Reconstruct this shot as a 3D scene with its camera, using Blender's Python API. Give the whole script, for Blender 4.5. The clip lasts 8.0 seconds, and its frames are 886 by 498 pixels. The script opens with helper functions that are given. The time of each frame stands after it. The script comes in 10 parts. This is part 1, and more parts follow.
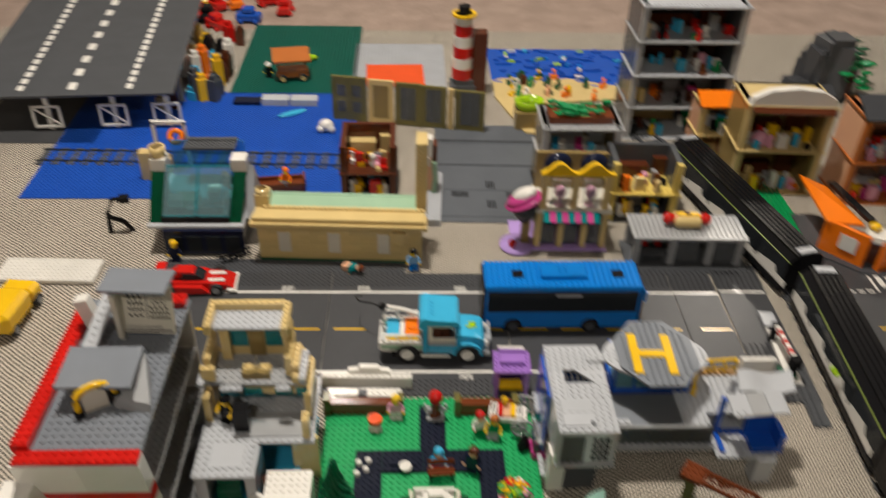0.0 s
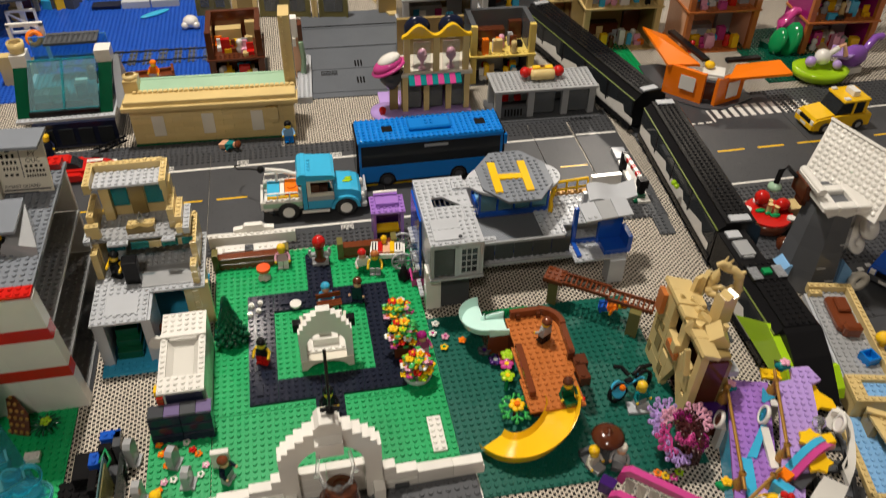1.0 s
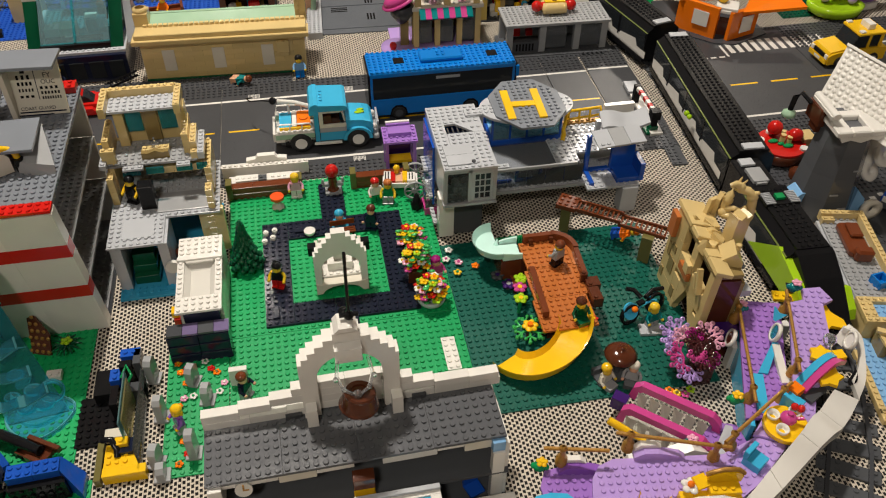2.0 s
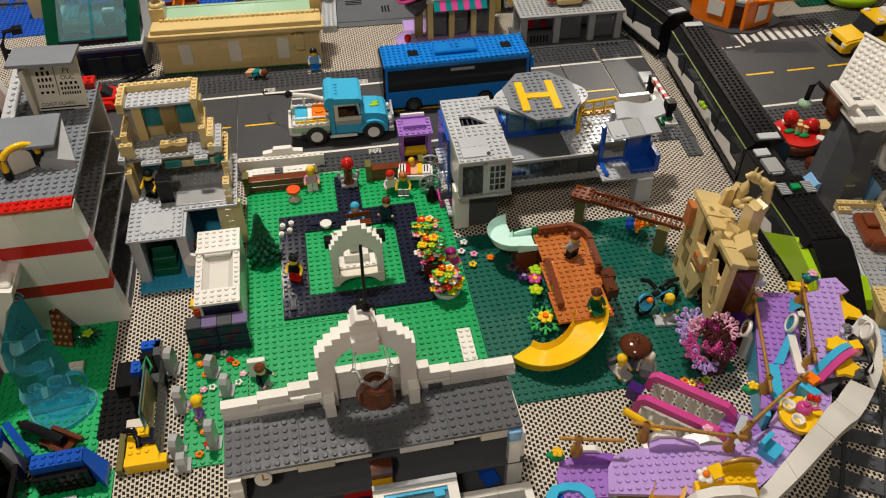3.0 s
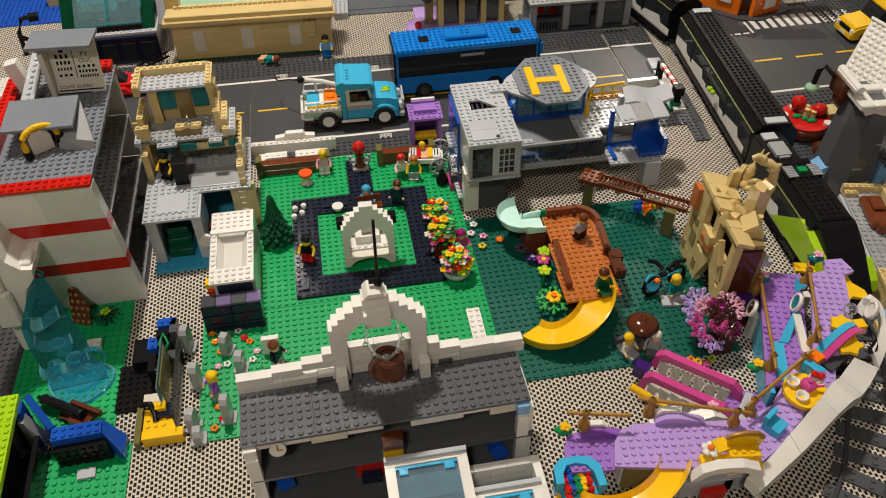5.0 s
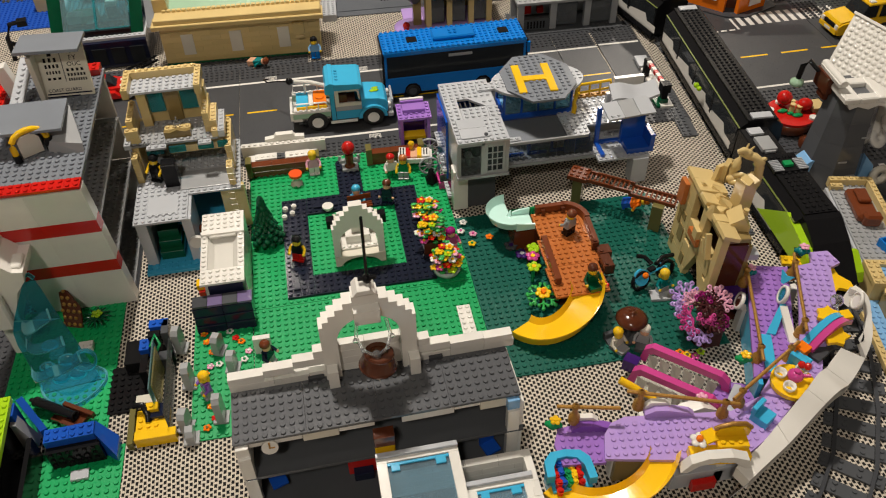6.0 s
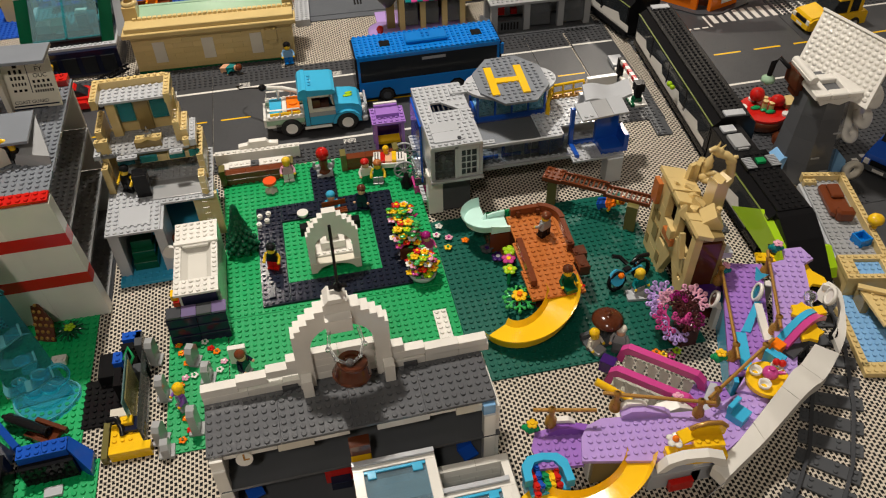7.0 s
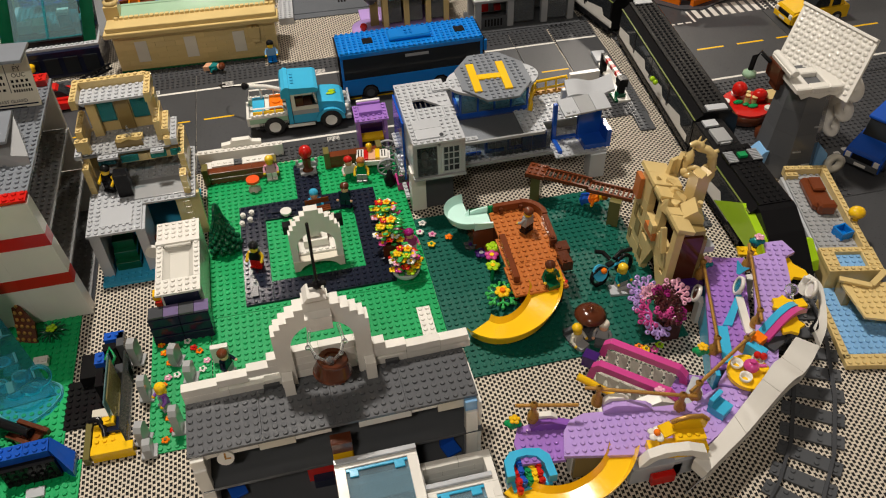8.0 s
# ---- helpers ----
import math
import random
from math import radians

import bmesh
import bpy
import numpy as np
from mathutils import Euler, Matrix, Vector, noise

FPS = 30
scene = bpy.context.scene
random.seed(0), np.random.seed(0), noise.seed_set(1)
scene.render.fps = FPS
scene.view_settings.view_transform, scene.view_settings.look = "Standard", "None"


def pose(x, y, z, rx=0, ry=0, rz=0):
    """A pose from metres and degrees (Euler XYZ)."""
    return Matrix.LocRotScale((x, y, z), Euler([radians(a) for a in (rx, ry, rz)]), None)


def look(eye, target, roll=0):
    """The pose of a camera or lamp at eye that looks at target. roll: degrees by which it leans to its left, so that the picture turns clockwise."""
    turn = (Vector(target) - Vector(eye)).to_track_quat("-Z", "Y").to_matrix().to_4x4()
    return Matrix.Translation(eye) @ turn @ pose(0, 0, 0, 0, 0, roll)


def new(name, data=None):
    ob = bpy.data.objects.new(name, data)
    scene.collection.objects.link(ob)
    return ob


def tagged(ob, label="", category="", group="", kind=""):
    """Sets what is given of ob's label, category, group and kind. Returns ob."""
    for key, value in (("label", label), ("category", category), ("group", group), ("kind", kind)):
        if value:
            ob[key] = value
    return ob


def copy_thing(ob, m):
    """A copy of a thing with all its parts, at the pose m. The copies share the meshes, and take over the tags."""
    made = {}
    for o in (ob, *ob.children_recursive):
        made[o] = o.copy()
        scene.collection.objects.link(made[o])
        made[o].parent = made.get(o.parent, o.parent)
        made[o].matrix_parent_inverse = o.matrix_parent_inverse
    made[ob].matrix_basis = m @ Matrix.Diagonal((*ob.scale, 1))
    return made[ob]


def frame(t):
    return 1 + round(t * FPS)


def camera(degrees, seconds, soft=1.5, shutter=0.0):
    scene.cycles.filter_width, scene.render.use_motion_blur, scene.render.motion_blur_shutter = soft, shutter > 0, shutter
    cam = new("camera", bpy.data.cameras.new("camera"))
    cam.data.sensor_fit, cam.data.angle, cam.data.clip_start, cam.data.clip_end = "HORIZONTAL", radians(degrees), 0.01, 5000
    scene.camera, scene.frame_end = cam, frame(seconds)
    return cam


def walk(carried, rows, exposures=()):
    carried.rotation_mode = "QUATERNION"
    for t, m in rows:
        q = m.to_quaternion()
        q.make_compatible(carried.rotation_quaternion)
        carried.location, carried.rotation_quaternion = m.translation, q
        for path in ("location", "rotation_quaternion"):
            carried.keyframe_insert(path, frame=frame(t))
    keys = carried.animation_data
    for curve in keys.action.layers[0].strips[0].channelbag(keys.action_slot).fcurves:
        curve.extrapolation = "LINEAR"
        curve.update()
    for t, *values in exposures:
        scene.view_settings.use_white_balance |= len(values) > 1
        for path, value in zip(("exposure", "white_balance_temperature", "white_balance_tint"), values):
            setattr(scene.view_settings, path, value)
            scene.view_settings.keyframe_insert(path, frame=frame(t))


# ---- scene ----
cam = camera(56.5, 8.0, soft=1.1, shutter=0.5)
PATH = [
    (0, (0.0653, -0.4922, 0.8052), (0.1513, 1.1740, -0.4130), 1.7),
    (0.5, (0.1036, -0.5762, 0.7596), (0.3648, 1.0280, -0.5275), 1.1),
    (1, (0.0902, -0.6321, 0.7544), (0.4124, 0.9161, -0.5845), 1.2),
    (1.5, (0.0788, -0.6570, 0.7223), (0.3928, 0.8529, -0.6622), 1.2),
    (3, (0.0736, -0.6674, 0.7285), (0.3316, 0.8145, -0.6985), -0.4),
    (3.5, (0.0746, -0.6715, 0.7264), (0.3192, 0.8052, -0.7068), -0.7),
    (4, (0.0756, -0.6788, 0.7275), (0.3119, 0.7948, -0.7109), -0.7),
    (5.5, (0.0663, -0.6933, 0.7285), (0.3016, 0.7824, -0.7078), -1.0),
    (6, (0.0725, -0.6974, 0.7285), (0.3213, 0.7793, -0.7057), -1.3),
    (6.5, (0.0798, -0.6964, 0.7275), (0.3461, 0.7783, -0.7047), -1.5),
    (7, (0.0870, -0.6943, 0.7296), (0.3689, 0.7762, -0.7047), -1.7),
    (7.5, (0.0964, -0.6954, 0.7296), (0.3886, 0.7710, -0.7057), -1.8),
    (8, (0.0984, -0.6974, 0.7285), (0.3969, 0.7648, -0.7099), -1.8),
]
walk(cam, [(t, look(eye, target, roll)) for t, eye, target, roll in PATH], exposures=[(0, 0.05), (0.3, 0.21), (1.5, 0.20), (3.0, 0.15), (6.0, 0.12), (8, 0.14)])

# ---- light: four unseen ceiling lamps, two of them added fill, and a dim indoor world ----
world = bpy.data.worlds.new("room_air")
world.use_nodes = True
world.node_tree.nodes["Background"].inputs[0].default_value = (1.0, 0.93, 0.84, 1)
world.node_tree.nodes["Background"].inputs[1].default_value = 0.006
scene.world = world
# Second is front fill, third brightens the right side; both are added.
LAMPS = [((-0.12, 0.72, 2.37), 0.2, 53.0), ((-0.40, -1.70, 2.37), 0.3, 19.0), ((1.90, 3.30, 2.37), 0.25, 41.0), ((-0.30, 2.5, 2.37), 0.16, 4.0)]
for at, size, watts in LAMPS:
    data = bpy.data.lights.new("ceiling_light", "AREA")
    data.shape, data.size, data.energy, data.color = "DISK", size, watts * 1.02, (1.0, 0.912, 0.805)
    new("ceiling_light", data).matrix_world = pose(*at)

# ---- materials ----
U = 0.008          # one stud, in metres
BH, PH = 1.2, 0.4  # a brick's and a plate's height, in studs
GP = 0.25          # top of a baseplate
PITCH = 1.0363     # spacing of the studs on the large plates
WIDE = 1.018       # the plan's width against its first sketch


def node_material(name):
    mat = bpy.data.materials.new(name)
    mat.use_nodes = True
    nodes, links = mat.node_tree.nodes, mat.node_tree.links
    return mat, nodes, links, nodes["Principled BSDF"]


def speckle(nodes, links, scale, detail=3.0):
    coord = nodes.new("ShaderNodeTexCoord")
    tex = nodes.new("ShaderNodeTexNoise")
    tex.inputs["Scale"].default_value, tex.inputs["Detail"].default_value = scale, detail
    links.new(coord.outputs["Object"], tex.inputs["Vector"])
    return tex


def plastic(name, rgb, rough=0.13, vary=0.10, clear=0.0):
    """Moulded plastic: gloss with fine scuffs, slight ageing from piece to piece, a faint uneven surface."""
    mat, nodes, links, shader = node_material(name)
    big, fine = speckle(nodes, links, 22.0), speckle(nodes, links, 420.0, 5.0)
    info = nodes.new("ShaderNodeObjectInfo")
    add = nodes.new("ShaderNodeMath")
    add.operation = "MULTIPLY_ADD"
    links.new(info.outputs["Random"], add.inputs[0])
    add.inputs[1].default_value = 0.5
    links.new(big.outputs["Fac"], add.inputs[2])
    ramp = nodes.new("ShaderNodeMapRange")
    ramp.inputs[1].default_value, ramp.inputs[2].default_value = 0.3, 1.2
    ramp.inputs[3].default_value, ramp.inputs[4].default_value = 1 - vary, 1 + vary
    links.new(add.outputs[0], ramp.inputs[0])
    mix = nodes.new("ShaderNodeVectorMath")
    mix.operation = "SCALE"
    mix.inputs[0].default_value = rgb
    links.new(ramp.outputs[0], mix.inputs["Scale"])
    links.new(mix.outputs[0], shader.inputs["Base Color"])
    gloss = nodes.new("ShaderNodeMapRange")
    gloss.inputs[1].default_value, gloss.inputs[2].default_value = 0.3, 0.75
    gloss.inputs[3].default_value, gloss.inputs[4].default_value = rough * 0.75, rough * 1.6
    links.new(fine.outputs["Fac"], gloss.inputs[0])
    links.new(gloss.outputs[0], shader.inputs["Roughness"])
    bump = nodes.new("ShaderNodeBump")
    bump.inputs["Strength"].default_value, bump.inputs["Distance"].default_value = 0.08, 0.0003
    links.new(big.outputs["Fac"], bump.inputs["Height"])
    links.new(bump.outputs[0], shader.inputs["Normal"])
    shader.inputs["IOR"].default_value = 1.5
    if clear:
        shader.inputs["Transmission Weight"].default_value = clear
        shader.inputs["IOR"].default_value = 1.25
    return mat


P = {}
for key, rgb in dict(
        white=(0.78, 0.76, 0.71), cream=(0.70, 0.66, 0.56), red=(0.56, 0.014, 0.010), blue=(0.012, 0.085, 0.46), bus=(0.004, 0.19, 0.62),
        azure=(0.05, 0.42, 0.68), sky=(0.22, 0.44, 0.72), navy=(0.010, 0.014, 0.036), path=(0.013, 0.017, 0.032), yellow=(0.86, 0.52, 0.012), orange=(0.90, 0.20, 0.008),
        green=(0.007, 0.27, 0.080), dkgreen=(0.003, 0.082, 0.047), forest=(0.003, 0.085, 0.036), lime=(0.36, 0.60, 0.015),
        tan=(0.66, 0.50, 0.22), dktan=(0.28, 0.20, 0.075), grey=(0.36, 0.37, 0.38), ltgrey=(0.47, 0.49, 0.52), dkgrey=(0.085, 0.090, 0.098), roofgrey=(0.105, 0.110, 0.120), slate=(0.060, 0.063, 0.070),
        road=(0.056, 0.058, 0.063), black=(0.010, 0.010, 0.011), brown=(0.095, 0.026, 0.011), rust=(0.16, 0.040, 0.014), nougat=(0.48, 0.150, 0.038),
        lav=(0.46, 0.31, 0.68), purple=(0.26, 0.10, 0.46), medlav=(0.34, 0.17, 0.54), violet=(0.045, 0.012, 0.13), pink=(0.56, 0.06, 0.26), blush=(0.78, 0.38, 0.52), sandgreen=(0.34, 0.52, 0.36),
        aqua=(0.60, 0.88, 0.80), leaf=(0.05, 0.42, 0.10), padgrey=(0.20, 0.22, 0.25), teal=(0.004, 0.20, 0.21), olive=(0.16, 0.14, 0.045), skin=(0.84, 0.55, 0.03), magenta=(0.32, 0.012, 0.16), peach=(0.75, 0.42, 0.26), scarlet=(0.85, 0.10, 0.02)).items():
    P[key] = plastic(key + "_plastic", rgb)
P["maroon"] = plastic("dark_red_brown_plastic", (0.060, 0.014, 0.016))
P["yellowtan"] = plastic("light_yellow_plastic", (0.72, 0.55, 0.14))
P["milk"] = plastic("milky_clear_plastic", (0.80, 0.78, 0.72), 0.1, 0.05, 0.25)
P["olive_lime"] = plastic("dull_lime_plastic", (0.16, 0.20, 0.05))
P["dusk_teal"] = plastic("dull_teal_plastic", (0.05, 0.20, 0.22))
P["dusk_lilac"] = plastic("dull_lilac_plastic", (0.17, 0.13, 0.26))
P["gold"] = plastic("pearl_gold_plastic", (0.42, 0.22, 0.045), 0.3)
P["gold"].node_tree.nodes["Principled BSDF"].inputs["Metallic"].default_value = 0.35
for key, rgb in (("green_base", (0.005, 0.35, 0.105)), ("dkgreen_base", (0.004, 0.104, 0.074)), ("road_base", (0.056, 0.058, 0.063)), ("slate_base", (0.060, 0.063, 0.070)), ("blue_base", (0.012, 0.085, 0.46)), ("paving", (0.105, 0.115, 0.13))):
    P[key] = plastic(key + "_sheet", rgb, 0.34)
    P[key].node_tree.nodes["Principled BSDF"].inputs["Specular IOR Level"].default_value = 0.32
P["path"].node_tree.nodes["Principled BSDF"].inputs["Specular IOR Level"].default_value = 0.42
P["paving"].node_tree.nodes["Principled BSDF"].inputs["Specular IOR Level"].default_value = 0.15
for key in ("black", "navy", "slate", "dkgrey"):
    P[key].node_tree.nodes["Principled BSDF"].inputs["Specular IOR Level"].default_value = 0.28
P["black"].node_tree.nodes["Principled BSDF"].inputs["Specular IOR Level"].default_value = 0.15
P["rubber"] = plastic("black_rubber", (0.014, 0.014, 0.015), 0.6)
for key, rgb, clear in (("glass", (0.92, 0.95, 0.96), 0.9), ("glass_blue", (0.22, 0.62, 0.85), 0.85), ("glass_teal", (0.06, 0.50, 0.58), 0.7), ("glass_smoke", (0.30, 0.32, 0.34), 0.7), ("glass_dark", (0.03, 0.035, 0.04), 0.3)):
    P[key] = plastic(key, rgb, 0.08, 0.03, clear)


def pane(name, rgb, gloss=0.12, body=0.3):
    """A thin clear sheet: lets the view through with a tint and mirrors a little."""
    mat, nodes, links, shader = node_material(name)
    clear = nodes.new("ShaderNodeBsdfTransparent")
    clear.inputs[0].default_value = (*rgb, 1)
    shader.inputs["Base Color"].default_value = (*(body * c for c in rgb), 1)
    tex = speckle(nodes, links, 300.0, 4.0)
    ramp = nodes.new("ShaderNodeMapRange")
    ramp.inputs[3].default_value, ramp.inputs[4].default_value = 0.03, 0.16
    links.new(tex.outputs["Fac"], ramp.inputs[0])
    links.new(ramp.outputs[0], shader.inputs["Roughness"])
    edge = nodes.new("ShaderNodeFresnel")
    edge.inputs[0].default_value = 1.5
    add = nodes.new("ShaderNodeMath")
    add.inputs[1].default_value = gloss
    links.new(edge.outputs[0], add.inputs[0])
    mix = nodes.new("ShaderNodeMixShader")
    links.new(add.outputs[0], mix.inputs[0])
    links.new(clear.outputs[0], mix.inputs[1])
    links.new(shader.outputs[0], mix.inputs[2])
    links.new(mix.outputs[0], nodes["Material Output"].inputs["Surface"])
    return mat


P["pane_clear"] = pane("thin_clear_plastic", (0.86, 0.90, 0.92), 0.04)
P["pane_aqua"] = pane("thin_aqua_plastic", (0.55, 0.86, 0.92), 0.16, 0.7)
P["water"] = pane("clear_teal_plastic", (0.17, 0.68, 0.78), 0.12, 0.5)
P["pane_amber"] = pane("thin_amber_plastic", (0.86, 0.80, 0.46), 0.12, 0.7)
P["pane_sky"] = pane("thin_sky_blue_plastic", (0.62, 0.82, 0.92), 0.16, 0.7)
P["pane_smoke"] = pane("thin_smoky_plastic", (0.86, 0.89, 0.93), 0.16, 0.4)


def weave():
    """Coarse black and white woven rug: cords cross over and under, a little out of true."""
    mat, nodes, links, shader = node_material("black_white_woven_rug")
    coord = nodes.new("ShaderNodeTexCoord")
    wob = nodes.new("ShaderNodeTexNoise")
    wob.inputs["Scale"].default_value, wob.inputs["Detail"].default_value = 26.0, 3.0
    links.new(coord.outputs["Object"], wob.inputs["Vector"])
    push = nodes.new("ShaderNodeVectorMath")
    push.operation = "MULTIPLY_ADD"
    push.inputs[1].default_value = (0.0045, 0.0055, 0)
    links.new(wob.outputs["Color"], push.inputs[0])
    links.new(coord.outputs["Object"], push.inputs[2])
    sep = nodes.new("ShaderNodeSeparateXYZ")
    links.new(push.outputs[0], sep.inputs[0])

    def wave(socket, freq):
        mul, sine = nodes.new("ShaderNodeMath"), nodes.new("ShaderNodeMath")
        mul.operation, sine.operation = "MULTIPLY", "SINE"
        mul.inputs[1].default_value = freq
        links.new(socket, mul.inputs[0])
        links.new(mul.outputs[0], sine.inputs[0])
        return sine.outputs[0]

    wx, wy = wave(sep.outputs["X"], math.pi / 0.0041), wave(sep.outputs["Y"], math.pi / 0.0032)
    prod = nodes.new("ShaderNodeMath")
    prod.operation = "MULTIPLY"
    links.new(wx, prod.inputs[0])
    links.new(wy, prod.inputs[1])
    # standing cords between the columns of short crossing ones
    square, cords, both = (nodes.new("ShaderNodeMath") for _ in range(3))
    square.operation, cords.operation, both.operation = "MULTIPLY", "MULTIPLY_ADD", "MAXIMUM"
    links.new(wx, square.inputs[0])
    links.new(wx, square.inputs[1])
    links.new(square.outputs[0], cords.inputs[0])
    cords.inputs[1].default_value, cords.inputs[2].default_value = -1.5, 0.62
    links.new(cords.outputs[0], both.inputs[0])
    links.new(prod.outputs[0], both.inputs[1])
    ramp = nodes.new("ShaderNodeValToRGB")
    ramp.color_ramp.elements[0].position, ramp.color_ramp.elements[0].color = 0.59, (0.004, 0.0038, 0.0036, 1)
    ramp.color_ramp.elements[1].position, ramp.color_ramp.elements[1].color = 0.69, (0.66, 0.59, 0.49, 1)
    half = nodes.new("ShaderNodeMath")
    half.operation = "MULTIPLY_ADD"
    half.inputs[1].default_value, half.inputs[2].default_value = 0.5, 0.28
    cord = speckle(nodes, links, 330.0, 2.0)
    uneven = nodes.new("ShaderNodeMath")
    uneven.operation = "MULTIPLY_ADD"
    uneven.inputs[1].default_value = 0.8
    links.new(cord.outputs["Fac"], uneven.inputs[0])
    links.new(both.outputs[0], uneven.inputs[2])
    links.new(uneven.outputs[0], half.inputs[0])
    links.new(half.outputs[0], ramp.inputs[0])
    stain = speckle(nodes, links, 6.0)
    shade = nodes.new("ShaderNodeMapRange")
    shade.inputs[3].default_value, shade.inputs[4].default_value = 0.75, 1.1
    links.new(stain.outputs["Fac"], shade.inputs[0])
    mix = nodes.new("ShaderNodeVectorMath")
    mix.operation = "SCALE"
    links.new(ramp.outputs[0], mix.inputs[0])
    links.new(shade.outputs[0], mix.inputs["Scale"])
    links.new(mix.outputs[0], shader.inputs["Base Color"])
    shader.inputs["Roughness"].default_value = 0.95
    bump = nodes.new("ShaderNodeBump")
    bump.inputs["Strength"].default_value, bump.inputs["Distance"].default_value = 0.8, 0.0015
    links.new(half.outputs[0], bump.inputs["Height"])
    links.new(bump.outputs[0], shader.inputs["Normal"])
    return mat


def matte(name, rgb, scale, vary, depth):
    mat, nodes, links, shader = node_material(name)
    a, b = speckle(nodes, links, scale, 6.0), speckle(nodes, links, scale * 0.04, 3.0)
    add = nodes.new("ShaderNodeMath")
    links.new(a.outputs["Fac"], add.inputs[0])
    links.new(b.outputs["Fac"], add.inputs[1])
    ramp = nodes.new("ShaderNodeMapRange")
    ramp.inputs[1].default_value, ramp.inputs[2].default_value = 0.6, 1.4
    ramp.inputs[3].default_value, ramp.inputs[4].default_value = 1 - vary, 1 + vary
    links.new(add.outputs[0], ramp.inputs[0])
    mix = nodes.new("ShaderNodeVectorMath")
    mix.operation = "SCALE"
    mix.inputs[0].default_value = rgb
    links.new(ramp.outputs[0], mix.inputs["Scale"])
    links.new(mix.outputs[0], shader.inputs["Base Color"])
    shader.inputs["Roughness"].default_value = 0.95
    bump = nodes.new("ShaderNodeBump")
    bump.inputs["Strength"].default_value, bump.inputs["Distance"].default_value = 0.7, depth
    links.new(a.outputs["Fac"], bump.inputs["Height"])
    links.new(bump.outputs[0], shader.inputs["Normal"])
    return mat


RUG = weave()
CARPET = matte("beige_cut_pile_carpet", (0.36, 0.27, 0.22), 320.0, 0.3, 0.004)
PAINT = matte("off_white_wall_paint", (0.30, 0.285, 0.26), 60.0, 0.05, 0.0004)

# ---- mesh building, in studs ----


class Geo:
    """Gathers faces, in studs, with a material slot for each."""

    def __init__(self):
        self.v, self.f, self.mi, self.sm = [], [], [], []
        self.m = Matrix.Identity(4)

    def at(self, x=0, y=0, z=0, rx=0, ry=0, rz=0):
        self.m = pose(x, y, z, rx, ry, rz)
        return self

    def add(self, verts, faces, mat=0, smooth=False):
        n = len(self.v)
        if self.m == Matrix.Identity(4):
            self.v.extend(verts)
        else:
            self.v.extend(tuple(self.m @ Vector(p)) for p in verts)
        self.f.extend(tuple(i + n for i in face) for face in faces)
        self.mi.extend([mat] * len(faces))
        self.sm.extend([smooth] * len(faces))
        return self

    def box(self, x0, y0, z0, x1, y1, z1, mat=0, c=0.04):
        lo, hi = (min(x0, x1), min(y0, y1), min(z0, z1)), (max(x0, x1), max(y0, y1), max(z0, z1))
        c = min(c, *(0.3 * (b - a) for a, b in zip(lo, hi)))
        verts, idx = [], {}
        for s in [(i, j, k) for i in (0, 1) for j in (0, 1) for k in (0, 1)]:
            for a in range(3):
                idx[s, a] = len(verts)
                verts.append(tuple((hi[b] - (c if b != a else 0)) if s[b] else (lo[b] + (c if b != a else 0)) for b in range(3)))
        faces = []
        for a in range(3):
            b, d = (a + 1) % 3, (a + 2) % 3
            for side in (0, 1):
                ring = []
                for u, w in ((0, 0), (1, 0), (1, 1), (0, 1)):
                    s = [0, 0, 0]
                    s[a], s[b], s[d] = side, u, w
                    ring.append(idx[tuple(s), a])
                faces.append(ring if side else ring[::-1])
            for u in (0, 1):
                for w in (0, 1):
                    s0, s1 = [0, 0, 0], [0, 0, 0]
                    s0[b], s0[d], s1[b], s1[d], s1[a] = u, w, u, w, 1
                    q = [idx[tuple(s0), b], idx[tuple(s1), b], idx[tuple(s1), d], idx[tuple(s0), d]]
                    faces.append(q if u != w else q[::-1])
        for s in [(i, j, k) for i in (0, 1) for j in (0, 1) for k in (0, 1)]:
            t = [idx[s, 0], idx[s, 1], idx[s, 2]]
            faces.append(t if sum(s) % 2 else t[::-1])
        return self.add(verts, faces, mat)

    def lathe(self, profile, n=16, mat=0, x=0, y=0, smooth=True, sx=1.0, sy=1.0):
        """Turns (radius, height) pairs round the upright axis."""
        verts = [(x + sx * r * math.cos(2 * math.pi * i / n), y + sy * r * math.sin(2 * math.pi * i / n), z) for r, z in profile for i in range(n)]
        faces = [(k * n + i, k * n + (i + 1) % n, (k + 1) * n + (i + 1) % n, (k + 1) * n + i) for k in range(len(profile) - 1) for i in range(n)]
        return self.add(verts, faces, mat, smooth)

    def disc(self, x, y, z, r, n=16, mat=0, up=True):
        verts = [(x + r * math.cos(2 * math.pi * i / n), y + r * math.sin(2 * math.pi * i / n), z) for i in range(n)]
        return self.add(verts, [tuple(range(n)) if up else tuple(range(n - 1, -1, -1))], mat)

    def cyl(self, x, y, z0, z1, r, n=14, mat=0, r2=None):
        r2 = r if r2 is None else r2
        self.lathe([(r, z0), (r2, z1)], n, mat, x, y)
        self.disc(x, y, z1, r2, n, mat)
        return self.disc(x, y, z0, r, n, mat, False)

    def ball(self, x, y, z, r, n=12, mat=0, sx=1.0, sy=1.0, sz=1.0):
        k = max(4, n // 2)
        prof = [(max(r * math.sin(math.pi * i / k), 1e-4), z - sz * r * math.cos(math.pi * i / k)) for i in range(k + 1)]
        return self.lathe(prof, n, mat, x, y, True, sx, sy)

